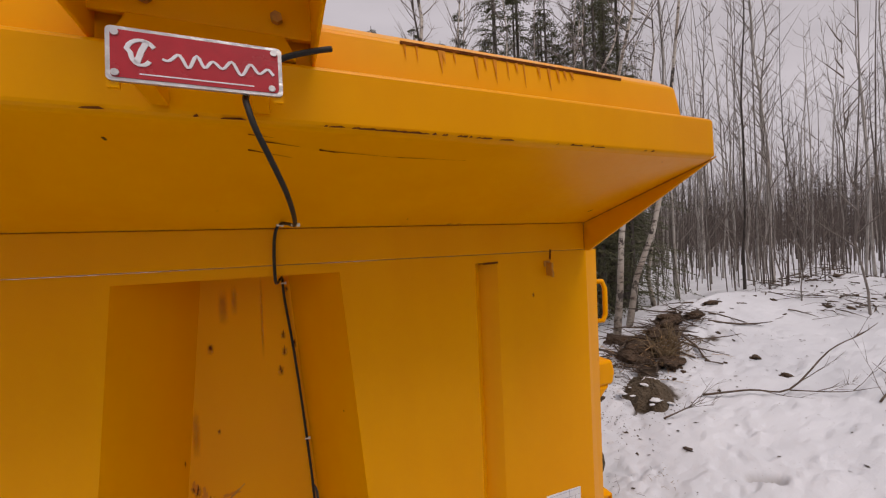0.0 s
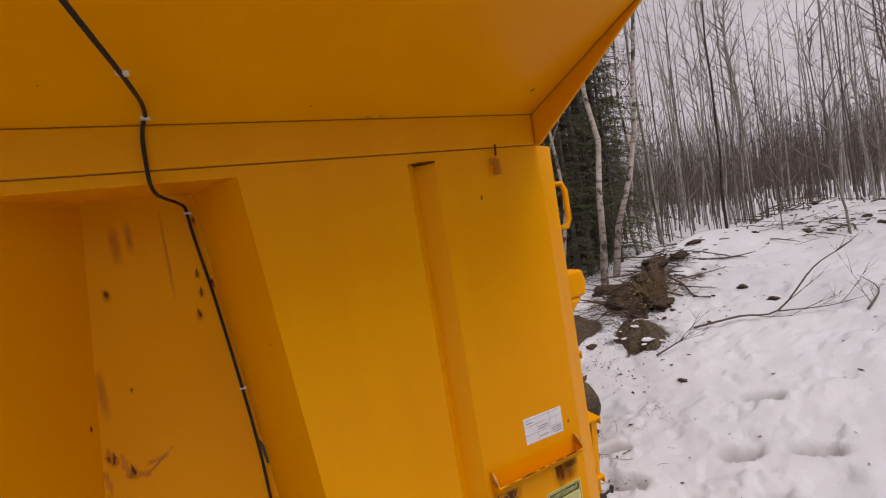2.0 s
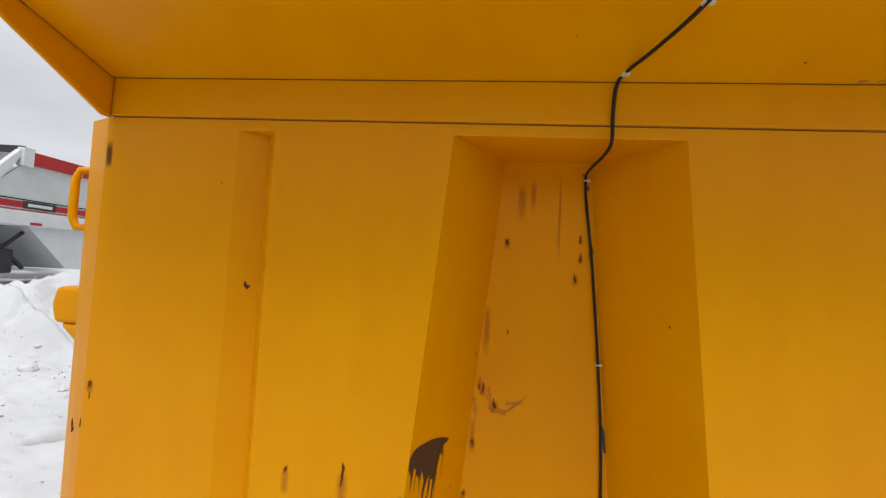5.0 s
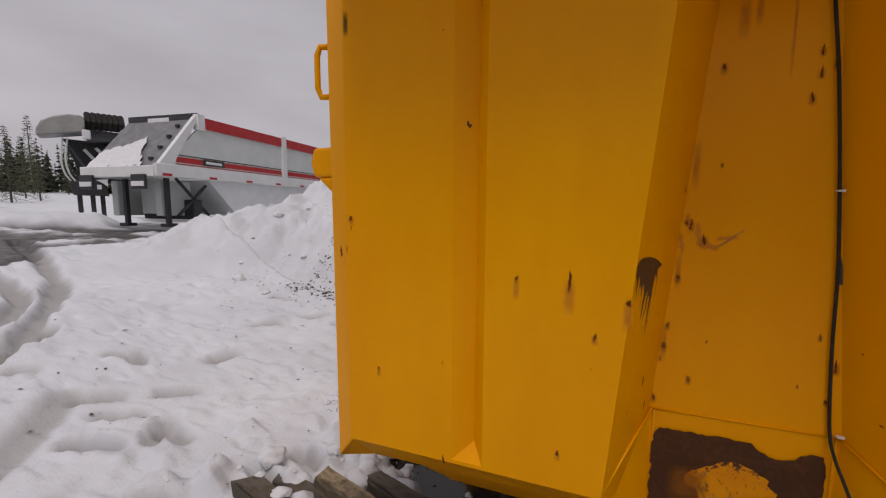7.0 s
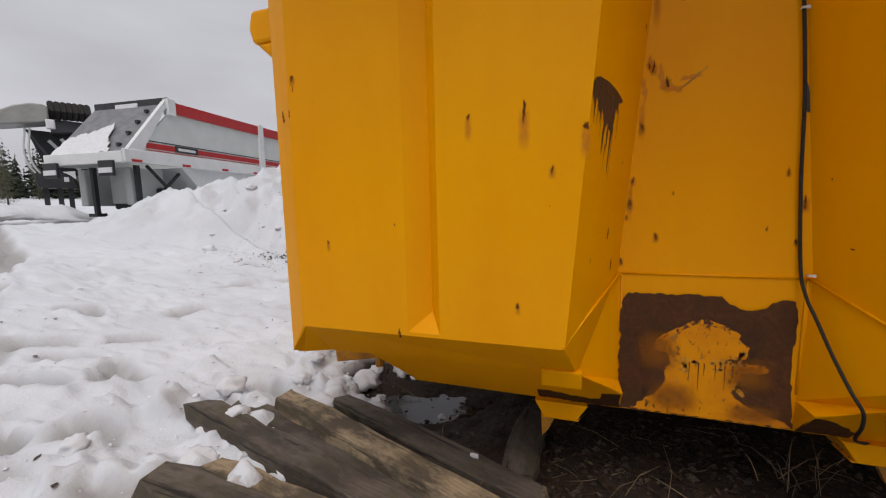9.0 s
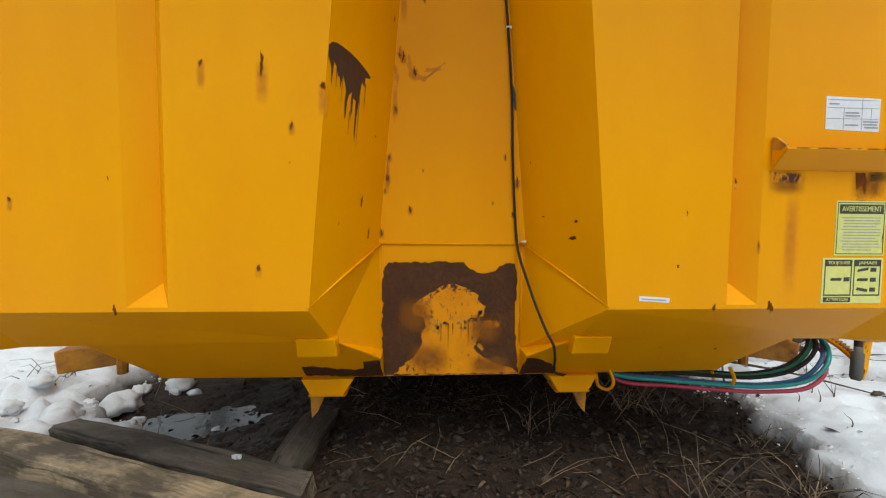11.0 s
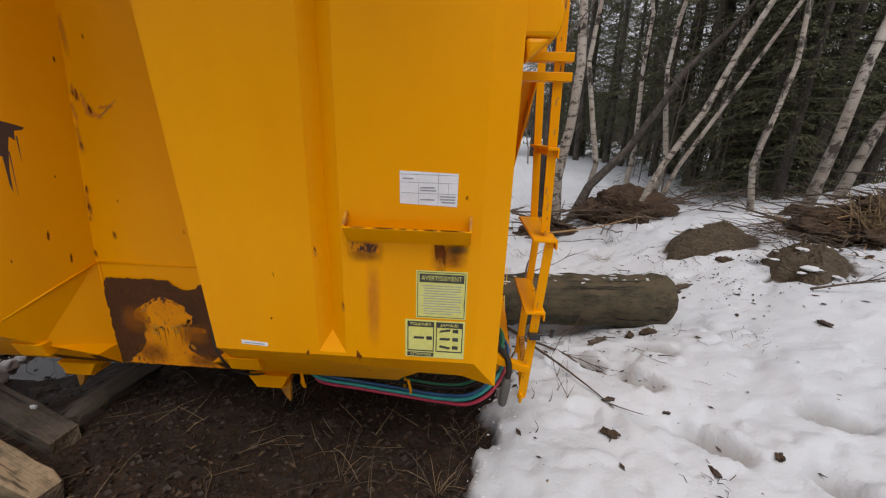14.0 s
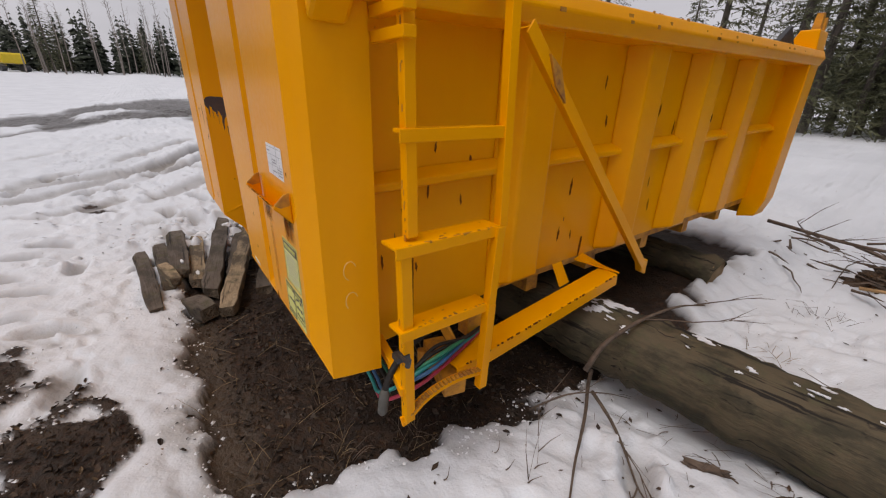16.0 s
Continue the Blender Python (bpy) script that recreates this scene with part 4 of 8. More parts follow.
part("backing", flat(rounded(0.130, 0.0455, 0.008), -0.006, 0.006), ALU, plate, "worn white metal rim")
part("panel", flat(rounded(0.1235, 0.0395, 0.006), 0, 0.0012), REDPLATE, plate)
def ribbon(pts, w):
    """A raised stroke of even width along a line in the plate's plane."""
    p = [Vector((x, y, 0)) for x, y in pts]
    up, low = [], []
    for i, q in enumerate(p):
        d = (p[min(i + 1, len(p) - 1)] - p[max(i - 1, 0)]).normalized()
        n = Vector((-d.y, d.x, 0)) * w * (0.75 + 0.45 * abs(d.y))
        up.append((q.x + n.x, q.y + n.y))
        low.append((q.x - n.x, q.y - n.y))
    s = Soup()
    for i in range(len(p) - 1):
        s.prism([tilt @ Vector((x, y, 0.0012)) for x, y in (low[i], low[i + 1], up[i + 1], up[i])], tilt.to_3x3() @ Vector((0, 0, 0.002)))
    return s


part("raised_stroke", ribbon([(-0.095 + 0.21 * k / 60, 0.001 - 0.004 * k / 60 + (0.0085 + 0.004 * math.sin(k * 0.29 + 1)) * math.sin(k * 0.80 + 0.6 * math.sin(k * 0.21))) for k in range(12, 61)], 0.0022), PAPER, plate)
part("raised_shape", ribbon([(-0.082 + 0.018 * math.cos(a) * (1.1 if a < 3 else 0.8), 0.004 + 0.021 * math.sin(a)) for a in [0.5 + k * 0.3 for k in range(18)]], 0.0030), PAPER, plate)
part("raised_bar", ribbon([(-0.088, -0.014), (-0.082, 0.006), (-0.074, 0.024)], 0.0036), PAPER, plate)
part("small_print", flat([(-0.085, -0.0325), (0.083, -0.0325), (0.083, -0.0303), (-0.085, -0.0303)], 0.0012, 0.0006), PAPER, plate)
for x, y in ((-0.117, 0.034), (0.117, 0.034), (-0.117, -0.033), (0.112, -0.033)):
    part("rivet", flat([(x + 0.006 * math.cos(a), y + 0.006 * math.sin(a)) for a in [k * 0.785 for k in range(8)]], 0.001, 0.003), ALU, plate)
for x in (-0.035, 0.105):
    s = Soup()
    s.box(x - 0.012, x + 0.012, -0.622, -0.529, 2.41, 2.434)
    part("mount_arm", s, YELLOW, plate, bevel=0.002)
for x in (-0.122, 0.122):
    part("standoff", flat([(x - 0.008, -0.055), (x + 0.008, -0.055), (x + 0.008, -0.04), (x - 0.008, -0.04)], -0.012, 0.008), YELLOW, plate)

# dark slabs in the chip colour paint the shade under the groove's top
for a, v, b in GROOVES[1:]:
    s = Soup()
    s.prism([(a + 0.012, 0.001, cap - 0.004), (v, GD - 0.004, cap - 0.004), (b - 0.002, 0.001, cap - 0.004)], (0, 0, 0.0035))
    s.prism([(v - 0.006, -0.0016, cap + 0.001), (v - 0.006, -0.0016, cap - 0.006), (b + 0.002, -0.0016, cap - 0.004), (b + 0.002, -0.0016, cap + 0.003)], (0, 0.0012, 0))
    part("groove_shade", s, CHIP, body, "dark slabs painted for the shade at the top of the groove")

# small hook bracket near the top corner
s = Soup()
s.box(1.062, 1.072, -0.036, 0.0, 2.05, 2.10)
s.box(1.052, 1.082, -0.006, 0.0, 2.085, 2.107)
s.box(1.062, 1.072, -0.04, -0.03, 2.045, 2.067)
part("hook_bracket", s, RUSTY, body, "small rusty hook welded to the headboard", bevel=0.003)
s = Soup()
s.tube([(1.068, -0.02, 2.112), (1.072, -0.02, 2.15)], 0.004, 5)
part("rust_wire", s, CHIP, body)

# channel shelf on the headboard
s = Soup()
s.prism([(0.868, -0.050, 1.040), (1.232, -0.050, 1.040), (1.232, -0.002, 0.990), (0.868, -0.002, 0.990)], (0, 0.003, 0.004))
for x in (0.868, 1.226):
    s.prism([(x, -0.050, 1.040), (x, -0.002, 0.990), (x, -0.002, 1.078), (x, -0.018, 1.074), (x, -0.046, 1.048)], (0.006, 0, 0))
shelf = part("document_ledge", s, YELLOW, body, "shallow yellow document pocket with rusty rim", bevel=0.002)
s = Soup()
for i in range(30):
    x = r.uniform(0.872, 1.205)
    w = r.uniform(0.006, 0.026)
    s.box(x, x + w, -0.0508, -0.0472, 1.0436 - r.uniform(0.0, 0.0012), 1.0446)
each("rim_chip", s, RUSTY, shelf)
s = Soup()
for x in (0.868, 1.226):
    s.prism([(x - 0.001, -0.046, 1.049), (x - 0.001, -0.030, 1.040), (x - 0.001, -0.004, 1.045), (x - 0.001, -0.004, 1.080), (x - 0.001, -0.018, 1.076)], (0.008, 0, 0))
each("rusty_end", s, RUSTY, shelf)


def ragged(pts, seed, amp=0.006, per=0.02):
    rr, out = random.Random(seed), []
    for (ax, az), (bx, bz) in zip(pts, pts[1:] + pts[:1]):
        n = max(1, int(math.hypot(bx - ax, bz - az) / per))
        for i in range(n):
            t = i / n
            j = amp if 0 < i else 0
            out.append((ax + (bx - ax) * t + rr.uniform(-j, j), az + (bz - az) * t + rr.uniform(-j, j)))
    return out


def decal(name, outline, material, parent, y=-0.0012, label="", push=0.0008):
    s = Soup()
    s.prism([(x, y, z) for x, z in outline], (0, push, 0))
    return part(name, s, material, parent, label)


def rect(x0, x1, z0, z1):
    return [(x0, z0), (x1, z0), (x1, z1), (x0, z1)]


# dark burn marks below the ledge
decal("scorch_stain", rect(0.855, 0.985, 0.915, 1.0), SOFTRUST, body, y=-0.0007, push=0.0003)
decal("scorch_stain", rect(1.105, 1.235, 0.905, 1.0), SOFTRUST, body, y=-0.0007, push=0.0003)
decal("scorch_mark", ragged([(0.866, 0.988), (0.962, 0.98), (0.966, 0.951), (0.94, 0.956), (0.873, 0.957)], 23, 0.003, 0.008), FLAKE, body, label="bare grey-brown weld mark")
decal("scorch_mark", ragged([(1.126, 0.988), (1.156, 0.986), (1.162, 0.962), (1.157, 0.925), (1.148, 0.95), (1.132, 0.938)], 25, 0.002, 0.01), CHIP, body, label="bare brown weld mark")
decal("scorch_mark", rect(1.155, 1.235, 0.958, 0.995), SOFTGRIME, body)
for x0, x1, z0, z1 in ((0.915, 0.968, 0.62, 0.96), (1.128, 1.166, 0.84, 0.945)):
    decal("rust_run", rect(x0, x1, z0, z1), SOFTBLEED, body, y=-0.0010, push=0.0003)

decal("damp_stain", rect(-1.262, -1.238, 1.99, 2.08), SOFTGRIME, body, label="dark grime in the corner")
for x, z, w, h in ((-0.075, 2.0, 0.018, 0.07), (-0.04, 2.02, 0.012, 0.06), (0.045, 1.95, 0.006, 0.16), (-0.17, 1.58, 0.014, 0.09), (-0.20, 1.24, 0.012, 0.07), (-0.225, 1.0, 0.010, 0.08)):
    decal("rust_run", rect(x - w, x + w, z - h, z + h), SOFTBLEED, body, y=RD - 0.0008, push=0.0003)

# scattered chips with their runs, as (x, z, size, run)
SPOTS = ((-0.521, 1.236, 0.015, 0.11), (-0.672, 1.233, 0.010, 0.07), (-0.448, 1.082, 0.009, 0.03), (-0.537, 0.712, 0.008, 0.03), (-1.244, 1.402, 0.011, 0.03), (-1.285, 1.285, 0.013, 0.0), (-1.262, 1.295, 0.006, 0.0),
         (-1.142, 0.884, 0.007, 0.035), (0.609, 0.718, 0.006, 0.0), (0.63, 0.868, 0.004, 0.0), (-0.905, 0.939, 0.004, 0.0), (0.767, 0.958, 0.007, 0.03), (0.845, 0.78, 0.006, 0.03), (-0.367, 1.186, 0.013, 0.09),
         (1.215, 1.13, 0.005, 0.01), (1.22, 0.8, 0.006, 0.02), (0.889, 0.602, 0.018, 0), (-0.9, 0.601, 0.012, 0), (0.72, 0.600, 0.009, 0), (-1.243, 1.37, 0.006, 0.0), (1.0, 1.98, 0.006, 0.01))
for i, (x, z, q, run) in enumerate(SPOTS):
    if run:
        decal("rust_run", rect(x - q * 1.3, x + q * 1.3, z - run, z + q * 1.2), SOFTBLEED, body, y=-0.0006, push=0.0003)
    decal("paint_chip", blot(x, z, q * 0.34, q * (0.95 if i % 3 else 1.35), i, 20, 0.85), CHIP, body)
INNER = ((-0.117, 1.865, 0.011), (0.100, 1.758, 0.011), (-0.172, 1.391, 0.011), (-0.184, 1.397, 0.006), (-0.134, 1.343, 0.013), (-0.148, 0.884, 0.010), (-0.105, 1.017, 0.004), (-0.196, 1.494, 0.006), (0.221, 0.98, 0.012), (0.178, 1.067, 0.007), (0.137, 0.908, 0.004),
         (0.207, 0.871, 0.007), (-0.218, 1.059, 0.009), (-0.225, 0.989, 0.012), (-0.233, 0.945, 0.006), (-0.245, 0.804, 0.010), (-0.197, 1.22, 0.010), (0.113, 1.885, 0.009), (0.115, 1.825, 0.010), (0.148, 1.849, 0.010), (-0.102, 1.577, 0.005), (0.13, 2.05, 0.006))
for i, (x, z, q) in enumerate(INNER):
    decal("rust_halo", rect(x - q * 1.2, x + q * 1.2, z - q * 2.6, z + q * 1.5), SOFTBLEED, body, y=RD - 0.0010, push=0.0003)
    decal("paint_chip", blot(x, z, q * 0.30, q * 1.1, i + 60, 20, 0.9), CHIP, body, y=RD - 0.0016)
decal("scrape_mark", ragged([(-0.125, 1.304), (-0.118, 1.308), (-0.075, 1.345), (-0.033, 1.379), (-0.031, 1.374), (-0.075, 1.336)], 41, 0.0015, 0.008), RUSTY, body, y=RD - 0.0013)
for i, (x, z, w, h) in enumerate(((-0.178, 1.40, 0.010, 0.024), (-0.150, 1.36, 0.009, 0.03), (-0.118, 1.325, 0.022, 0.012), (-0.075, 1.352, 0.020, 0.008), (-0.195, 1.33, 0.007, 0.03))):
    decal("rubbed_paint", blot(x, z, w, h, i + 210, 22, 0.7), BLEED, body, y=RD - 0.0010, push=0.0003)
decal("tar_smear", [(0.196, 1.315), (0.205, 1.30), (0.214, 1.262), (0.215, 1.225), (0.207, 1.228), (0.202, 1.262)], INK, body, y=RD - 0.0016, label="black tar smear along the cable")
s = Soup()
s.tube([(-0.246, RD - 0.002, 0.766), (0.247, RD - 0.002, 0.766)], 0.0035, 6)
for sx in (-1, 1):
    s.tube([(sx * 0.247, RD - 0.003, 0.766), (sx * 0.414, -0.001, 0.603)], 0.004, 6)
    s.tube([(sx * 0.241, RD - 0.003, 0.76), (sx * 0.237, RD - 0.003, 0.42)], 0.003, 6)
part("weld_bead", s, YELLOW, body, smooth=True)


def flank(u, z, lift=0.0014):
    """A point on the sloping face left of the recess: u from its front edge to the back."""
    k = (cap - z) / (cap - LIP)
    f, b = Vector((-(RT + (RB - RT) * k), 0, z)), Vector((-(BT + (BB - BT) * (cap - z) / (cap - 0.765)), RD, z))
    nrm = Vector((0.88, -0.47, 0))
    return f + (b - f) * u + nrm * lift


# dark patch with long drips on that face
s = Soup()
top = [(0.006, 1.262), (0.004, 1.29), (0.044, 1.304), (0.11, 1.309), (0.28, 1.307), (0.42, 1.298), (0.53, 1.286), (0.60, 1.276), (0.575, 1.268)]
low = [(0.52, 1.266), (0.513, 1.235), (0.474, 1.248), (0.456, 1.213), (0.447, 1.188), (0.43, 1.138), (0.425, 1.065), (0.408, 1.094), (0.405, 1.144), (0.40, 1.185), (0.364, 1.19), (0.361, 1.156), (0.345, 1.128), (0.33, 1.177), (0.338, 1.205), (0.30, 1.192), (0.283, 1.17), (0.277, 1.134), (0.262, 1.121), (0.247, 1.17),
       (0.256, 1.20), (0.228, 1.222), (0.20, 1.236), (0.18, 1.196), (0.165, 1.225), (0.135, 1.228), (0.115, 1.248), (0.08, 1.258), (0.065, 1.19), (0.05, 1.24), (0.025, 1.254)]
s.poly([flank(u, z) for u, z in top + low])
part("tar_patch", s, surface("bitumen", (0.045, 0.022, 0.016), (0.07, 0.032, 0.02), 0.5, 12), body, "dark brown tar patch with long drips")
for u0, z0, z1, w in ((0.325, 1.15, 1.085, 0.006), (0.455, 1.20, 1.055, 0.005), (0.12, 1.25, 1.19, 0.006), (0.53, 1.25, 1.17, 0.006), (0.20, 1.24, 1.16, 0.004)):
    s = Soup()
    s.poly([flank(u0 - w, z0), flank(u0 + w, z0), flank(u0 + w * 0.7, (z0 + z1) / 2), flank(u0 + w * 0.3, z1), flank(u0 - w * 0.3, z1), flank(u0 - w * 0.6, (z0 + z1) / 2)])
    part("tar_drip", s, INK, body, "thin dark run of tar")
for u, z, q in ((0.62, 0.90, 0.010), (0.78, 0.80, 0.010), (0.3, 0.83, 0.004), (0.92, 1.50, 0.006)):
    s = Soup()
    s.poly([flank(u + dx * 3, z + dz) for dx, dz in blot(0, 0, q * 0.4, q * 1.6, int(u * 100))])
    part("paint_chip", s, CHIP, body)
for u, z, q in ((0.34, 0.793, 0.013), (0.29, 0.843, 0.008), (0.7, 0.86, 0.005)):
    s = Soup()
    s.poly([Vector((-p.x, p.y, p.z)) for p in reversed([flank(u + dx * 3, z + dz) for dx, dz in blot(0, 0, q, q * 0.45, int(u * 130))])])
    part("paint_chip", s, CHIP, body)

# bare steel where the hoist stood, with the island of old paint in it
y0 = RD - 0.0062
patch = [(-0.234, 0.684), (-0.22, 0.703), (0.037, 0.704), (0.046, 0.692), (0.059, 0.68), (0.083, 0.668), (0.117, 0.665), (0.15, 0.674), (0.162, 0.69), (0.185, 0.70), (0.217, 0.698), (0.224, 0.66), (0.225, 0.588), (0.219, 0.534), (0.22, 0.479), (0.225, 0.403), (0.234, 0.312), (-0.234, 0.309), (-0.24, 0.40), (-0.243, 0.474), (-0.24, 0.546), (-0.243, 0.617)]
s = Soup()
s.prism([(x, y0, z) for x, z in ragged(patch, 3, 0.0035, 0.012)], (0, 0.001, 0))
bare = part("bare_patch", s, STEEL, body, "bare brown steel patch with flaking paint")
for arm in ([(0.239, 0.39), (0.285, 0.386), (0.31, 0.372), (0.335, 0.362), (0.36, 0.34), (0.362, 0.312), (0.239, 0.309)], [(-0.239, 0.309), (-0.495, 0.316), (-0.50, 0.362), (-0.46, 0.365), (-0.40, 0.352), (-0.33, 0.342), (-0.30, 0.35), (-0.298, 0.384), (-0.239, 0.388)]):
    s = Soup()
    s.prism([(x, skirt_y(z) - 0.0018, z) for x, z in ragged(arm, 5, 0.003, 0.012)], (0, 0.001, 0))
    part("bare_strip", s, STEEL, body, "bare brown strip beside the patch")
s = Soup()
isle = [(-0.137, 0.52), (-0.129, 0.545), (-0.112, 0.562), (-0.087, 0.576), (-0.052, 0.597), (-0.027, 0.611), (0.005, 0.616), (0.036, 0.604), (0.063, 0.588), (0.087, 0.576), (0.083, 0.562), (0.111, 0.54), (0.107, 0.514), (0.059, 0.508), (0.069, 0.492), (0.165, 0.49), (0.162, 0.476), (0.098, 0.468), (0.09, 0.442), (0.075, 0.405), (0.095, 0.376), (0.153, 0.347), (0.205, 0.33), (0.222, 0.314), (-0.196, 0.314), (-0.175, 0.338), (-0.14, 0.362), (-0.114, 0.394), (-0.101, 0.422), (-0.108, 0.455), (-0.091, 0.478), (-0.098, 0.499), (-0.084, 0.51), (-0.111, 0.516)]
s.prism([(x * 1.04, y0 - 0.0006, 0.313 + (z - 0.314) * 1.05) for x, z in ragged(isle, 19, 0.004, 0.012)], (0, 0.0005, 0))
part("flaking_border", s, FLAKE, bare, "half flaked border of the old paint")
s = Soup()
s.prism([(x, y0 - 0.0014, z) for x, z in ragged(isle, 9, 0.003, 0.012)], (0, 0.0006, 0))
part("paint_island", s, WORN, bare, "island of leftover yellow paint")
s = Soup()
for i in range(60):
    a = r.uniform(0, 6.28)
    x, z = r.choice(((0.1 * math.cos(a), 0.54 + 0.05 * math.sin(a)), (r.uniform(-0.09, 0.1), r.uniform(0.46, 0.515)), (r.choice((-0.06, 0.09)) + r.uniform(-0.02, 0.02), r.uniform(0.36, 0.5))))
    s.poly([(px, y0 - 0.0019, pz) for px, pz in blot(x, z, r.uniform(0.002, 0.008), r.uniform(0.002, 0.012), i, 10, 0.6)])
each("flaking_edge", s, RUSTY, bare)
s = Soup()
for x, h in ((-0.015, 0.09), (0.0, 0.04), (0.055, 0.08), (0.075, 0.05), (-0.04, 0.05), (0.03, 0.05)):
    s.poly([(x - 0.0018, y0 - 0.0022, 0.49), (x + 0.0018, y0 - 0.0022, 0.49), (x + 0.0006, y0 - 0.0022, 0.49 - h), (x - 0.0004, y0 - 0.0022, 0.49 - h)])
each("rust_drip", s, CHIP, bare)

# grime smeared over the foot of the patch
for x0, x1, z0, z1 in ((-0.20, -0.06, 0.44, 0.60), (-0.17, 0.0, 0.31, 0.43), (0.04, 0.19, 0.40, 0.53), (0.05, 0.22, 0.31, 0.38)):
    decal("grime_smear", rect(x0, x1, z0, z1), SOFTRUST, bare, y=y0 - 0.0034, push=0.0003)
# stickers
sheet = thing("data_label", "white printed data sheet stuck on the yellow headboard", "label", at=(-0.017, 0, 0.002))
decal("paper", [(1.042, 1.105), (1.205, 1.10), (1.206, 1.193), (1.041, 1.197)], PAPER, sheet)
s = Soup()
for z in (1.187, 1.165, 1.135):
    s.box(1.045, 1.202, -0.0018, -0.0014, z, z + 0.0012)
for x, z0, z1 in ((1.095, 1.105, 1.165), (1.15, 1.105, 1.195), (1.178, 1.12, 1.165)):
    s.box(x, x + 0.0012, -0.0018, -0.0014, z0, z1)
part("table_lines", s, GREYINK, sheet)
for z, x0, x1 in ((1.118, 1.155, 1.198), (1.126, 1.155, 1.2), (1.11, 1.16, 1.2), (1.142, 1.1, 1.145), (1.15, 1.1, 1.14), (1.174, 1.05, 1.08), (1.116, 1.1, 1.14)):
    decal("print_bar", rect(x0, x1, z, z + 0.004), GREYINK, sheet, y=-0.0019, push=0.0004)

PLANE = pose(0, 0, 0, 90, 0, 0)


def words(text, x, z, size, material, parent, wide=None):
    return lettering(text, size, Matrix.Translation((x, -0.0026, z)) @ PLANE, material, parent, wide=wide)


warn = thing("warning_sticker", "pale yellow warning sticker with black heading and fine print", "sticker", at=(-0.018, 0, 0.002))
decal("backing", rect(1.092, 1.246, 0.748, 0.905), LIME, warn)
s = Soup()
for a in (rect(1.096, 1.242, 0.899, 0.901), rect(1.096, 1.242, 0.752, 0.754), rect(1.096, 1.098, 0.752, 0.901), rect(1.240, 1.242, 0.752, 0.901)):
    s.prism([(x, -0.0018, z) for x, z in a], (0, 0.0004, 0))
part("border", s, INK, warn)
decal("heading_bar", rect(1.102, 1.237, 0.868, 0.895), INK, warn, y=-0.0019, push=0.0005)
words("AVERTISSEMENT", 1.169, 0.8815, 0.021, LIME, warn, wide=0.122)
for i in range(12):
    z = 0.858 - i * 0.0084
    decal("print_bar", rect(1.116 if i % 4 else 1.108, 1.232 - r.uniform(0, 0.03 if i % 4 == 3 else 0.006), z - 0.0024, z), GREYINK, warn, y=-0.0019, push=0.0005)

tips = thing("instruction_sticker", "pale yellow sticker with tipping diagrams in black frames", "sticker", at=(-0.014, 0, 0.005))
decal("backing", rect(1.055, 1.242, 0.606, 0.738), LIME, tips)
for x0, x1 in ((1.062, 1.146), (1.152, 1.236)):
    s = Soup()
    for a in (rect(x0, x1, 0.714, 0.733), rect(x0, x0 + 0.003, 0.632, 0.714), rect(x1 - 0.003, x1, 0.632, 0.714), rect(x0, x1, 0.628, 0.632)):
        s.prism([(x, -0.0018, z) for x, z in a], (0, 0.0004, 0))
    part("frame", s, INK, tips)
words("TOUJOURS!", 1.104, 0.7235, 0.013, LIME, tips, wide=0.066)
words("JAMAIS!", 1.194, 0.7235, 0.013, LIME, tips, wide=0.056)
decal("heading_bar", rect(1.062, 1.146, 0.61, 0.624), INK, tips, y=-0.0019, push=0.0005)
words("ATTENTION", 1.104, 0.617, 0.012, LIME, tips, wide=0.066)
for x, z, k in ((1.08, 0.672, 0), (1.162, 0.697, 1), (1.162, 0.671, 0), (1.162, 0.645, 2)):
    lift = (0, 0.006, -0.006)[k]
    decal("pictogram", [(x, z), (x + 0.034, z + lift), (x + 0.036, z + lift + 0.008), (x + 0.004, z + 0.008)], INK, tips, y=-0.0019, push=0.0005)
    decal("pictogram", rect(x + 0.042, x + 0.060, z - 0.002 + lift * 0.5, z + 0.010 + lift * 0.5), INK, tips, y=-0.0019, push=0.0005)
strip = thing("serial_strip", "small white printed strip near the lower edge", "label", at=(-0.009, 0, -0.002))
decal("paper", [(0.508, 0.622), (0.596, 0.616), (0.597, 0.630), (0.508, 0.636)], PAPER, strip)
decal("print_bar", [(0.516, 0.626), (0.586, 0.622), (0.586, 0.625), (0.516, 0.629)], GREYINK, strip, y=-0.0019, push=0.0005)

# black cable down the headboard with white ties
cable = thing("lamp_cable", "black cable clipped down the recess with white ties", "cable")


def smooth_line(pts, n=6):
    """Rounds off a line of points."""
    p = [Vector(q) for q in pts]
    p = [p[0] * 2 - p[1]] + p + [p[-1] * 2 - p[-2]]
    out = []
    for i in range(1, len(p) - 2):
        for k in range(n):
            t = k / n
            out.append(0.5 * ((2 * p[i]) + (p[i + 1] - p[i - 1]) * t + (2 * p[i - 1] - 5 * p[i] + 4 * p[i + 1] - p[i + 2]) * t * t + (3 * p[i] - p[i - 1] - 3 * p[i + 1] + p[i + 2]) * t ** 3))
    return out + [p[-2]]


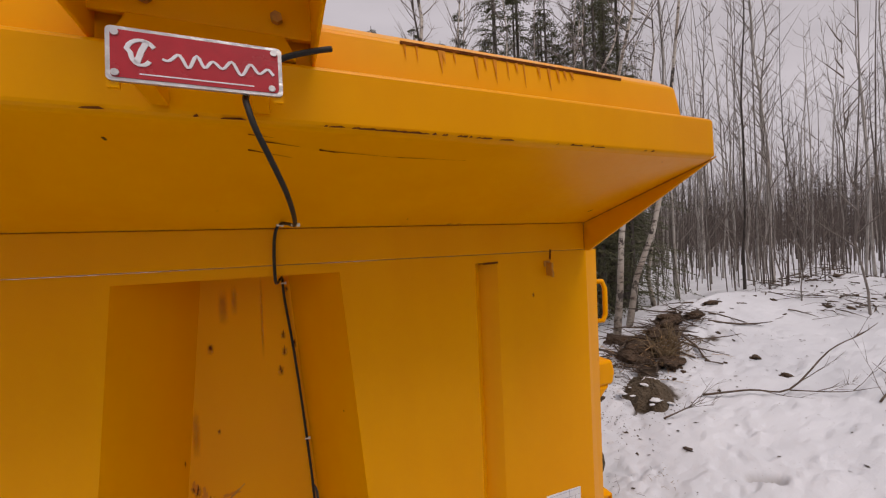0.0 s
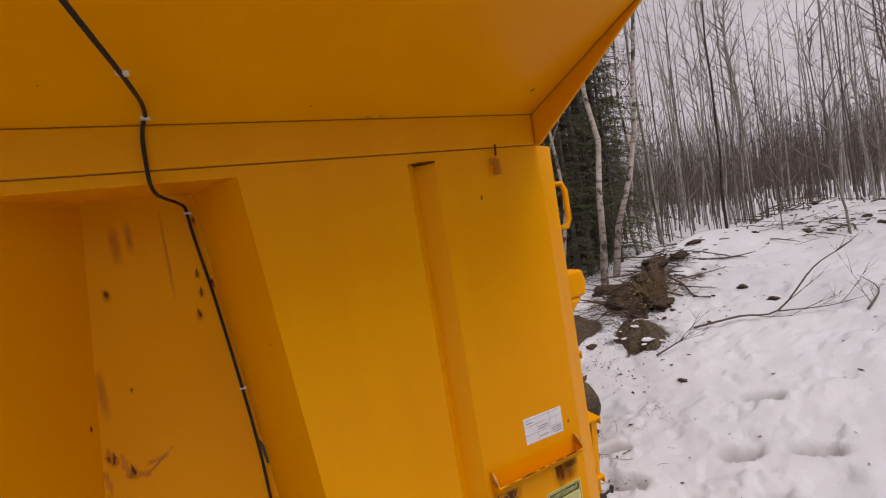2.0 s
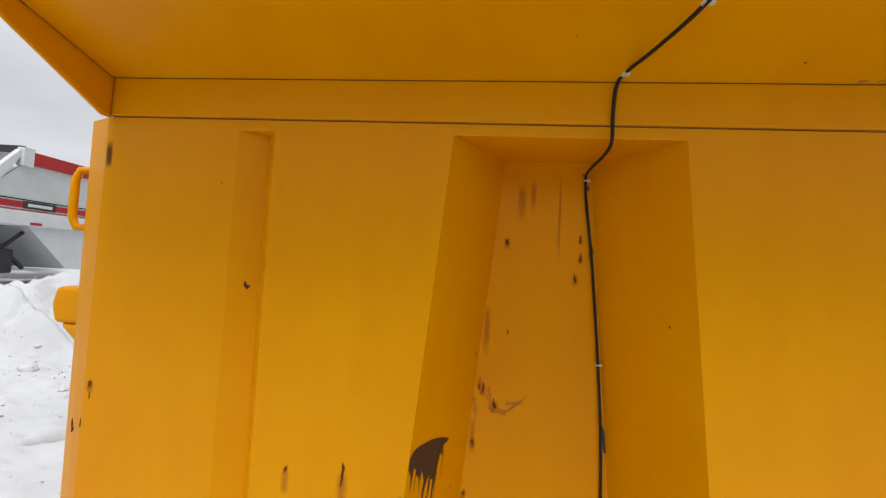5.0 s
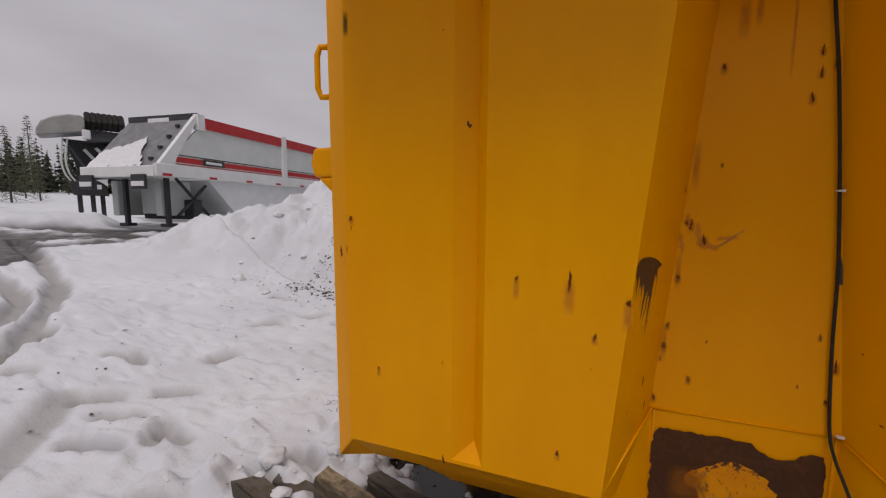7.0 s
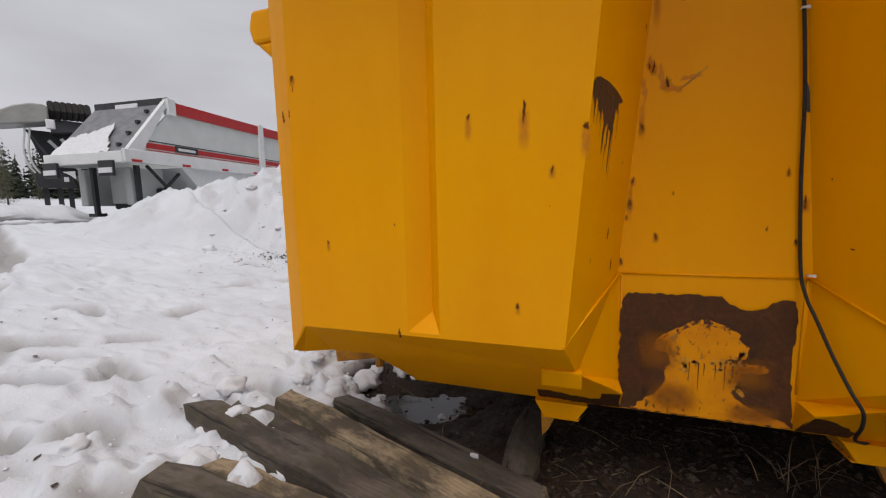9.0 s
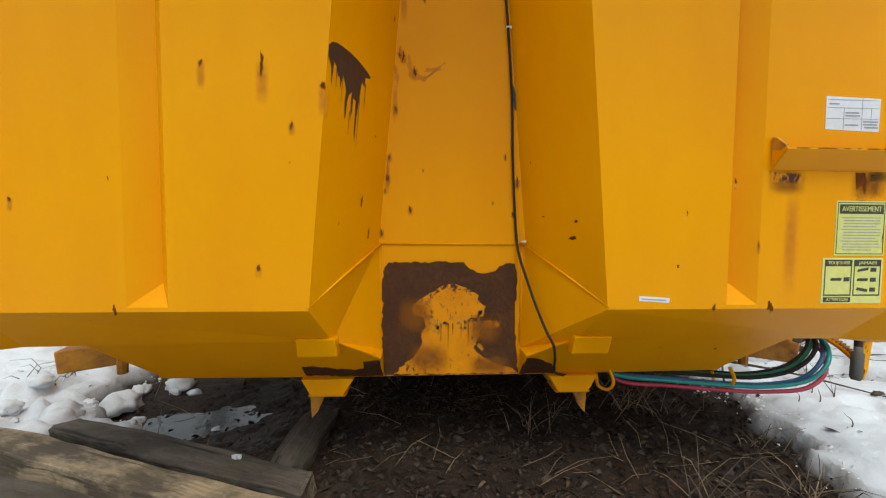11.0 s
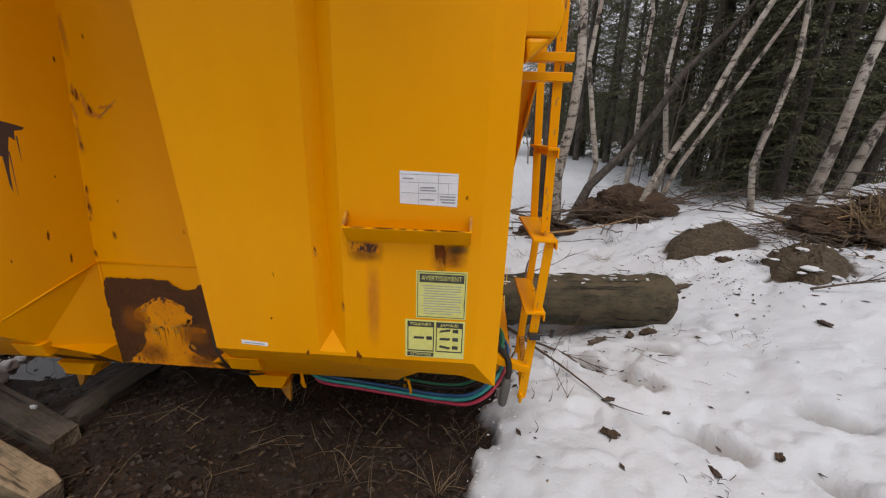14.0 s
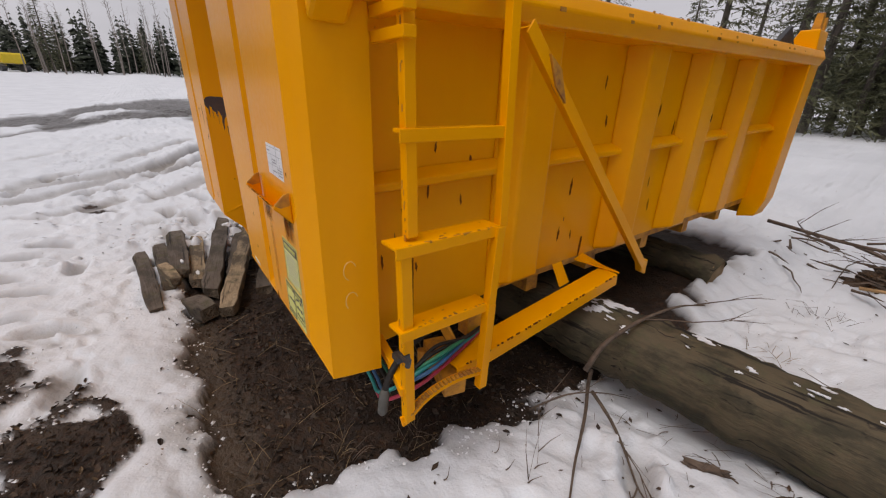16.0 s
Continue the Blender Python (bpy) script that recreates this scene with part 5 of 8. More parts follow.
run = [(0.212, -0.595, 2.502), (0.192, -0.60, 2.494), (0.165, -0.602, 2.484), (0.14, -0.60, 2.474), (0.105, -0.595, 2.45), (0.088, -0.61, 2.408), (0.091, -0.632, 2.382), (0.10, -0.634, 2.352), (0.114, -0.615, 2.322), (0.136, -0.56, 2.277), (0.149, -0.45, 2.248), (0.152, -0.312, 2.240), (0.140, -0.15, 2.254),
       (0.123, -0.045, 2.262), (0.112, -0.022, 2.252), (0.104, -0.018, 2.22), (0.101, -0.017, 2.16), (0.102, -0.012, 2.10), (0.106, 0.06, 2.088), (0.113, 0.18, 2.092), (0.117, 0.262, 2.088), (0.119, 0.277, 2.06), (0.124, 0.279, 2.0), (0.149, 0.278, 1.80), (0.178, 0.279, 1.497), (0.195, 0.279, 1.27), (0.203, 0.279, 1.03), (0.218, 0.279, 0.80), (0.228, 0.262, 0.72), (0.240, 0.226, 0.66), (0.262, 0.188, 0.575), (0.290, 0.157, 0.494), (0.312, 0.15, 0.45), (0.325, 0.17, 0.40), (0.35, 0.23, 0.33), (0.45, 0.30, 0.29)]
s = Soup()
s.tube(smooth_line(run, 5), 0.0045, 7)
part("cord", s, RUBBER, cable, smooth=True)
for x, y, z in ((0.152, -0.312, 2.240), (0.118, -0.035, 2.258), (0.119, 0.275, 2.07), (0.178, 0.279, 1.495), (0.239, 0.274, 0.777)):
    s = Soup()
    s.box(x - 0.0065, x + 0.0065, y - 0.0068, y + 0.006, z - 0.0025, z + 0.0025)
    s.box(x + 0.0065, x + 0.012, y - 0.005, y + 0.002, z - 0.004, z + 0.004)
    part("cable_tie", s, WHITEPLASTIC, cable, "white plastic cable tie")

# hoses under the front edge
r = random.Random(12)
for i, (col, dz, dy, x1) in enumerate((("black", 0.012, 0.03, 1.38), ("teal", -0.004, -0.018, 1.40), ("blue", -0.004, 0.004, 1.42), ("red", -0.026, -0.01, 1.41), ("green", 0.012, 0.05, 1.40), ("black", 0.016, 0.06, 1.36))):
    hose = thing("air_hose", f"{col} rubber air hose hanging under the front edge", "hose", "air hoses")
    s = Soup()
    s.tube(smooth_line([(0.53 + 0.02 * i, 0.36, 0.31), (0.62, 0.315 + dy, 0.292 + dz), (0.80, 0.30 + dy, 0.278 + dz), (1.0, 0.29 + dy, 0.262 + dz), (1.15, 0.27 + dy, 0.262 + dz), (1.27, 0.24 + dy, 0.30 + dz * 1.5), (1.36, 0.26 + dy, 0.375 + dz * 2), (x1, 0.36 + dy, 0.44 + dz * 2), (1.37, 0.55, 0.45 + dz), (1.30, 0.75, 0.44)], 5), 0.0075, 7)
    part("tube", s, HOSES[col], hose, smooth=True)
for x in (1.01, 0.56):
    s = Soup()
    s.tube(smooth_line([(x, 0.27, 0.325), (x + 0.012, 0.262, 0.28), (x + 0.005, 0.285, 0.245), (x - 0.02, 0.31, 0.25), (x - 0.02, 0.33, 0.29)], 4), 0.006, 6)
    part("hose_hook", s, YELLOW, body, smooth=True)

# loose supply hose with its plug, hung over the ladder stay
supply = thing("supply_hose", "black hose with a grey rubber plug hanging by the ladder", "hose")
s = Soup()
s.tube(smooth_line([(1.30, 0.42, 0.50), (1.35, 0.30, 0.505), (1.395, 0.225, 0.49), (1.405, 0.195, 0.455), (1.40, 0.185, 0.415)], 5), 0.0115, 8)
part("tube", s, RUBBER, supply, smooth=True)
s = Soup()
s.tube([(1.401, 0.186, 0.422), (1.399, 0.184, 0.405), (1.398, 0.184, 0.400), (1.388, 0.178, 0.318), (1.386, 0.177, 0.308)], [0.012, 0.013, 0.018, 0.017, 0.012], 12)
part("plug", s, plain("grey_rubber", (0.10, 0.098, 0.09), 0.7), supply, "worn grey rubber plug", smooth=True)

# blocks seen below the corners
for sx in (-1, 1):
    s = Soup()
    s.bar((sx * 1.20, 0.52, 0.345), (sx * 1.44, 0.46, 0.32), 0.09, 0.085)
    part("cross_beam_end", s, RUSTY, body, "rusty yellow beam end", bevel=0.006)
    s = Soup()
    s.tube([(sx * 1.22, 0.45, 0.36), (sx * 1.22, 0.45, 0.27)], 0.018, 8)
    part("beam_pin", s, RUSTY, body)

# ladder on the side, with its strut and the folding lower section
ladder = thing("access_ladder", "yellow steel side ladder with worn perforated steps", "ladder")


def angle(s, a, b, w=0.03, t=0.006):
    a, b = Vector(a), Vector(b)
    s.bar(a, b, w, t, up=(0, 1, 0))
    s.bar(a + Vector((w / 2 - t / 2, w / 2, 0)), b + Vector((w / 2 - t / 2, w / 2, 0)), t, w, up=(0, 1, 0))


s = Soup()
angle(s, (1.488, 0.222, 0.985), (1.47, 0.222, 1.75))
part("front_rail", s, YELLOW, ladder, bevel=0.002)
s = Soup()
angle(s, (1.505, 0.548, 0.96), (1.47, 0.56, 1.70))
part("back_rail", s, YELLOW, ladder, bevel=0.002)
s = Soup()
angle(s, (1.467, 0.222, 0.315), (1.502, 0.19, 0.972), 0.032)
part("lower_front_rail", s, YELLOW, ladder, bevel=0.002)
s = Soup()
angle(s, (1.508, 0.522, 0.69), (1.522, 0.525, 0.972), 0.03)
part("lower_back_rail", s, YELLOW, ladder, bevel=0.002)
s = Soup()
angle(s, (1.49, 0.525, 0.325), (1.508, 0.522, 0.69), 0.032)
part("foot_leg", s, YELLOW, ladder, bevel=0.002)
for z, x, y0_, y1_, deep in ((1.268, 1.49, 0.20, 0.57, 0.025), (0.972, 1.512, 0.17, 0.545, 0.07), (0.70, 1.502, 0.185, 0.53, 0.06)):
    s = Soup()
    s.prism([(x - deep, y0_, z), (x + 0.012, y0_, z), (x + 0.012, y0_, z - 0.034), (x + 0.006, y0_, z - 0.034), (x + 0.006, y0_, z - 0.010), (x - deep, y0_, z - 0.010)], (0, y1_ - y0_, 0))
    step_ = part("tread", s, YELLOW, ladder, bevel=0.002)
    s = Soup()
    for i in range(22):
        y = r.uniform(y0_ + 0.01, y1_ - 0.02)
        x0 = x + 0.012 - (0.007 if i % 4 else r.uniform(0.01, max(deep, 0.02)))
        s.box(x0, x0 + r.uniform(0.003, 0.0075), y, y + r.uniform(0.003, 0.012), z - r.uniform(0.002, 0.006), z + 0.001)
    if deep > 0.03:
        each("worn_grip", s, RUSTY, step_)
s = Soup()
rung = smooth_line([(1.472, 0.232, 0.335), (1.472, 0.29, 0.375), (1.476, 0.36, 0.40), (1.482, 0.44, 0.408), (1.49, 0.53, 0.40)], 4)
s.tube(rung, 0.017, 6, flat=0.5)
rung = part("bottom_rung", s, YELLOW, ladder, "worn curved bottom rung with gripping teeth", smooth=True)
s = Soup()
for p in smooth_line([(1.486, 0.24, 0.348), (1.487, 0.29, 0.386), (1.491, 0.36, 0.411), (1.497, 0.44, 0.419), (1.504, 0.52, 0.412)], 5):
    s.prism([p + Vector((0, -0.005, -0.004)), p + Vector((0.005, -0.004, 0.006)), p + Vector((0.005, 0.004, 0.006)), p + Vector((0, 0.005, -0.004))], (-0.022, 0, 0.001))
each("grip_tooth", s, RUSTY, rung)
s = Soup()
s.prism([(1.458, 0.205, 0.335), (1.458, 0.245, 0.335), (1.458, 0.238, 0.295), (1.458, 0.215, 0.290)], (0.01, 0, 0))
s.tube([(1.452, 0.226, 0.315), (1.478, 0.226, 0.315)], 0.009, 8)
part("foot_plate", s, YELLOW, ladder, bevel=0.002)
for z in (1.53, 1.475):
    s = Soup()
    s.box(1.35, 1.515, 0.205, 0.24, z - 0.013, z + 0.013)
    part("stay", s, YELLOW, ladder, bevel=0.002)
s = Soup()
s.box(1.23, 1.49, 0.545, 0.585, 1.60, 1.635)
part("stay", s, YELLOW, ladder, bevel=0.002)
s = Soup()
s.bar((1.35, 0.24, 0.47), (1.48, 0.215, 0.45), 0.03, 0.03)
s.bar((1.25, 0.24, 0.52), (1.37, 0.24, 0.47), 0.03, 0.03)
part("lower_stay", s, YELLOW, ladder, bevel=0.002)
s = Soup()
s.tube([(1.46, 0.195, 0.60), (1.545, 0.19, 0.618)], 0.006, 8)
s.tube([(1.542, 0.19, 0.605), (1.549, 0.19, 0.632)], 0.009, 8)
part("latch_pin", s, BLACKSTEEL, ladder, "dark latch pin")
s = Soup()
s.box(1.466, 1.504, 0.18, 0.222, 0.592, 0.610)
part("latch_band", s, BLACKSTEEL, ladder)
s = Soup()
s.tube([(1.512, 0.228, 0.93), (1.49, 0.238, 0.50)], 0.003, 5)
part("rust_gap", s, CHIP, ladder)

strut = thing("diagonal_strut", "yellow angle strut running down the side", "strut")
s = Soup()
s.bar((1.475, 0.645, 1.535), (1.425, 1.78, 0.50), 0.05, 0.008, up=(1, 0, 0.2))
s.bar((1.45, 0.655, 1.535), (1.40, 1.79, 0.50), 0.008, 0.05, up=(1, 0, 0.2))
part("bar", s, YELLOW, strut, bevel=0.002)
s = Soup()
s.prism([(1.39, 1.73, 0.55), (1.39, 1.83, 0.52), (1.39, 1.83, 0.43), (1.39, 1.77, 0.46)], (0.035, 0, 0))
part("foot_plate", s, YELLOW, strut, bevel=0.006)
s = Soup()
s.prism([(1.462, 0.74, 1.47), (1.462, 0.80, 1.43), (1.462, 0.84, 1.33), (1.462, 0.78, 1.38)], (0.02, 0, 0.0))
part("hook", s, RUSTY, strut)

step_bar = thing("side_step_beam", "long worn yellow step beam hung below the side", "beam")
s = Soup()
s.bar((1.385, 0.47, 0.395), (1.395, 1.48, 0.525), 0.10, 0.012)
s.bar((1.435, 0.47, 0.37), (1.445, 1.48, 0.50), 0.010, 0.06)
part("beam", s, YELLOW, step_bar, bevel=0.003)
s = Soup()
s.prism([(1.24, 1.40, 0.56), (1.445, 1.50, 0.535), (1.34, 1.51, 0.535), (1.22, 1.50, 0.565)], (0, 0, -0.01))
s.prism([(1.31, 1.20, 0.48), (1.31, 1.27, 0.49), (1.25, 1.27, 0.58), (1.25, 1.20, 0.58)], (0.008, 0, 0))
part("hanger", s, YELLOW, step_bar, bevel=0.002)
s = Soup()
s.bar((1.25, 0.50, 0.54), (1.36, 0.53, 0.40), 0.06, 0.01, up=(0, 1, 0))
s.box(1.27, 1.33, 0.6, 0.72, 0.43, 0.52)
part("bracket", s, RUSTY, step_bar)
s = Soup()
for i in range(40):
    y = r.uniform(0.5, 1.45)
    k = (y - 0.47) / 1.01
    x, z = 1.440 + 0.01 * k, 0.402 + 0.13 * k
    s.box(x - 0.003, x + 0.0012, y, y + r.uniform(0.003, 0.016), z - r.uniform(0.002, 0.008), z + 0.0008)
each("worn_edge", s, CHIP, step_bar)
# rust along the top rail and the ladder
s = Soup()
for i in range(36):
    y = 0.2 + 3.6 * r.random()
    x, q = r.choice((1.3725, 1.385, 1.3925)), r.uniform(0.004, 0.022)
    z = (1.652 if x < 1.38 else 1.622 if x < 1.39 else 1.60) + climb(y - 0.14)
    s.box(x - 0.003, x + 0.0012, y, y + q * r.uniform(0.6, 2.0), z - q * 0.4, z + q * 0.25)
each("rail_chip", s, RUSTY, body)
s = Soup()
for i in range(30):
    z = r.uniform(0.38, 1.7)
    k = (z - 0.315) / 0.657
    x, y = (1.467 + 0.035 * k, 0.222 - 0.032 * k) if z < 0.94 else (1.488 - 0.018 * (z - 0.985) / 0.765, 0.222)
    x += r.uniform(-0.010, 0.006)
    s.box(x - 0.002, x + r.uniform(0.001, 0.004), y - 0.0042, y + 0.001, z, z + r.uniform(0.004, 0.025))
each("rail_chip", s, RUSTY, ladder)
# chips, chalk curls and scratches on the side
s = Soup()
for y, z, q in ((0.5, 1.18, 0.012), (0.62, 0.98, 0.012), (0.98, 1.25, 0.014), (1.5, 1.25, 0.018), (0.42, 0.75, 0.012), (0.72, 1.62, 0.01), (0.28, 0.8, 0.014), (1.25, 0.72, 0.02), (2.2, 1.2, 0.02), (1.45, 0.62, 0.03), (0.9, 1.4, 0.01), (2.05, 0.9, 0.014), (0.36, 1.32, 0.012), (0.47, 1.03, 0.014), (0.66, 1.12, 0.016), (1.3, 0.95, 0.022), (1.22, 1.12, 0.012), (1.45, 1.42, 0.016), (2.0, 1.3, 0.02), (2.7, 1.25, 0.018), (2.1, 0.75, 0.02), (0.33, 0.86, 0.02), (3.3, 1.1, 0.02), (1.35, 0.70, 0.014)):
    s.prism([(1.2262, y + a * 0.6, z + b) for a, b in blot(0, 0, q * 0.6, q * 1.6, int(y * 99), 14, 0.5)], (0.0008, 0, 0))
s.prism([(1.2262, 0.36, 0.98), (1.2262, 0.366, 0.98), (1.2262, 0.41, 0.72), (1.2262, 0.40, 0.72)], (0.0008, 0, 0))
each("side_chip", s, CHIP, body)
s = Soup()
for k, z in enumerate((0.86, 0.76)):
    s.tube([(1.3535 + 0.0015, 0.11 + 0.02 * math.cos(a), z + 0.03 * math.sin(a)) for a in [0.4 + j * 0.5 for j in range(9 - k)]], 0.0012, 4)
part("chalk_marks", s, surface("chalk", (0.72, 0.50, 0.20), (0.75, 0.48, 0.12), 0.9, 40), body)


# ---- logs and timbers ----
def log_thing(a, b, r0, r1, label, seed):
    ob = thing("log", label, "log", "support logs")
    rr = random.Random(seed)
    a, b = Vector(a), Vector(b)
    n = 40
    pts = [a.lerp(b, i / n) + Vector((0, rr.uniform(-0.008, 0.008), rr.uniform(-0.008, 0.008))) for i in range(n + 1)]
    s = Soup()
    s.tube(pts, [r0 + (r1 - r0) * i / n + rr.uniform(-0.008, 0.008) for i in range(n + 1)], 18, caps=False)
    lie = Matrix.Translation(a) @ (b - a).to_track_quat("X", "Z").to_matrix().to_4x4()
    back = lie.inverted()
    for i, v in enumerate(s.v):
        s.v[i] = tuple(back @ (Vector(v) + noise.noise_vector(Vector(v) * 9) * 0.014 + noise.noise_vector(Vector(v) * 23) * 0.005))
    part("bark", s, LOGWOOD, ob, smooth=True)
    for c, rad, sgn, q in ((a, r0, -1, 0), (b, r1, 1, n)):
        d = (b - a).normalized() * sgn
        s = Soup()
        ring = s_ring(pts[q] + d * 0.002, d, rad * 0.975)
        s.prism(ring, -d * 0.03)
        s.v = [tuple(back @ Vector(v)) for v in s.v]
        part("cut_end", s, LOGEND, ob, "sawn end of the log")
    ob.matrix_world = lie
    return ob


def s_ring(c, d, rad, n=18):
    u = d.cross(Vector((0, 0, 1))).normalized()
    v = d.cross(u)
    return [c + (u * math.cos(2 * math.pi * i / n) + v * math.sin(2 * math.pi * i / n)) * rad for i in range(n)]


LOG_A, LOG_B = (0.75, 1.36, 0.20), (2.64, 1.585, 0.175)
log_thing(LOG_A, LOG_B, 0.175, 0.19, "thick weathered log under the dump body with snow scraps", 1)
log_thing((-1.0, 3.30, 0.06), (1.36, 3.25, 0.04), 0.15, 0.14, "dark weathered log under the rear of the dump body", 2)
rr = random.Random(8)
spots = [(rr.uniform(0.34, 0.6), rr.uniform(-0.2, 0.5)) for _ in range(4)] + [(rr.uniform(0.55, 0.97), rr.uniform(-0.1, 0.5)) for _ in range(3)]
for i in range(34):
    t, tilt = rr.choice(spots)
    t = min(0.99, max(0.25, rr.gauss(t, 0.035)))
    c = Vector(LOG_A).lerp(Vector(LOG_B), t)
    a = rr.gauss(tilt, 0.16)
    p = c + Vector((math.sin(a) * 0.12, -math.sin(a) * 0.99, math.cos(a))) * (0.172 + 0.014 * t)
    me = Soup()
    q = 0.008 + 0.05 * rr.random() ** 2.5
    lump = blot(0, 0, q, q * rr.uniform(0.25, 0.6), i, 26, 0.75)
    me.prism([p + Vector((u, v * math.cos(a), v * math.sin(a))) for u, v in lump], (0, -math.sin(a) * 0.012, math.cos(a) * 0.006))
    tagged(part("snow_scrap", me, SNOWCLOD, bevel=0.002), "thin scrap of snow on the weathered log", "snow", "snow scraps")

TIMBERS = (((-1.36, -0.54, 0.09), (-0.42, -0.47, 0.03), 0.092, 0.085, 0), ((-1.52, -0.41, 0.09), (-0.72, -0.385, 0.05), 0.10, 0.09, 0), ((-1.64, -0.28, 0.14), (-0.82, -0.30, 0.10), 0.13, 0.08, 0),
           ((-1.60, -0.13, 0.09), (-0.70, -0.22, 0.04), 0.11, 0.07, 1), ((-1.98, 0.14, 0.11), (-0.55, -0.16, 0.02), 0.115, 0.09, 0), ((-1.68, 0.33, 0.10), (-0.20, -0.115, 0.005), 0.11, 0.085, 1), ((-1.90, 0.29, 0.05), (-0.72, 0.02, 0.0), 0.11, 0.08, 0),
           ((-1.46, 0.47, 0.04), (-0.46, 0.17, -0.03), 0.13, 0.08, 0), ((-0.46, -0.28, 0.02), (-0.24, -0.20, 0.02), 0.13, 0.10, 0), ((-0.58, 0.28, -0.03), (-0.55, 0.78, -0.05), 0.14, 0.06, 0), ((-0.98, -0.40, 0.10), (-0.70, -0.34, 0.09), 0.09, 0.08, 1))
for i, (a, b, w, h, pale) in enumerate(TIMBERS):
    a, b = Vector(a), Vector(b)
    d = (b - a)
    L = d.length
    ob = thing("timber", "short broken block of grey timber lying in the pile" if L < 0.4 else "split pale grey timber with worn edges, lying in the pile" if pale else "old grey squared timber lying in the pile", "timber", "pile of timbers")
    rr = random.Random(30 + i)
    s = Soup()
    n, sec = max(3, int(L / 0.1)), []
    for k in range(n + 1):
        x = L * k / n
        j = lambda q: rr.uniform(-q, q)
        sec.append([(x + (j(0.03) if k in (0, n) else j(0.02)), sy * w / 2 + j(0.008) - sy * (0.012 if k in (0, n) else 0), sz * h / 2 + j(0.006) - sz * (0.008 if k in (0, n) else 0)) for sy, sz in ((-1, -1), (1, -1), (1, 1), (-1, 1))])
    for k in range(n):
        for q in range(4):
            s.poly([sec[k][q], sec[k][(q + 1) % 4], sec[k + 1][(q + 1) % 4], sec[k + 1][q]])
    part("beam", s, TIMBERPALE if pale else TIMBER, ob, weld=True, bevel=0.006)
    for q, push in ((sec[0][::-1], 0.012), (sec[n], -0.012)):
        s = Soup()
        s.prism([Vector(p) * 1.0 for p in q], (push, 0, 0))
        part("end_grain", s, TIMBEREND, ob, "weathered sawn end")
    ob.matrix_world = Matrix.Translation(a) @ d.to_track_quat("X", "Z").to_matrix().to_4x4() @ pose(0, 0, 0, rr.uniform(-6, 6), 0, 0)
    for k in range(rr.choice((0, 0, 1))):
        m = ob.matrix_world @ Matrix.Translation((L * rr.uniform(0.55, 0.98), rr.uniform(-0.3, 0.3) * w, h / 2 - 0.004))
        me = Soup()
        lump = blot(0, 0, rr.uniform(0.010, 0.03), rr.uniform(0.008, 0.016), i * 7 + k, 20, 0.45)
        me.prism([m @ Vector((u, v, 0)) for u, v in lump], (0, 0, 0.012))
        tagged(part("snow_scrap", me, SNOWCLOD, bevel=0.006), "thin scrap of snow on a grey timber", "snow", "snow scraps")


def lump_mesh(name, r, seed, squash=0.7, sub=2, rough=0.35):
    bm = bmesh.new()
    bmesh.ops.create_icosphere(bm, subdivisions=sub, radius=r)
    off = Vector((seed * 3.1, seed * 1.7, 0))
    for v in bm.verts:
        v.co *= 1 + rough * noise.noise(v.co / r * 1.3 + off) + rough * 0.4 * noise.noise(v.co / r * 3.7 + off) + rough * 0.4 * noise.noise(v.co / r * 8 + off) + rough * 0.2 * noise.noise(v.co / r * 17 + off)
        v.co.z *= squash
    me = bpy.data.meshes.new(name)
    bm.to_mesh(me)
    bm.free()
    me.polygons.foreach_set("use_smooth", [True] * len(me.polygons))
    return me


# clods of snow round the timbers and along the bank
clods = [lump_mesh("snow_clod", 1.0, i, 0.7, 3, 0.48) for i in range(6)]
for me in clods:
    me.materials.append(SNOWCLOD)
rr = random.Random(21)
for i in range(82):
    if i >= 70:
        x, y, q = rr.gauss(-1.42, 0.12), rr.gauss(0.62, 0.14), rr.uniform(0.05, 0.10)
    elif i < 52:
        x, y, q = rr.gauss(-1.55, 0.35), rr.gauss(0.35, 0.5), rr.choice((0.015, 0.02, 0.03, 0.045, 0.06))
    else:
        x, y, q = rr.uniform(-5.4, -3.4), rr.uniform(2.4, 4.4), rr.choice((0.02, 0.03, 0.05, 0.07))
    if -1.3 < x and -0.3 < y < 0.9 and rr.random() < 0.75:
        continue
    ob = new("snow_clod", clods[i % 6])
    ob.matrix_world = pose(x, y, height(x, y) + q * 0.2, rr.uniform(-20, 20), 0, rr.uniform(0, 360)) @ Matrix.Diagonal((q, q * rr.uniform(0.7, 1.2), q, 1))
    tagged(ob, "lump of crusted snow", "snow", "snow clods")

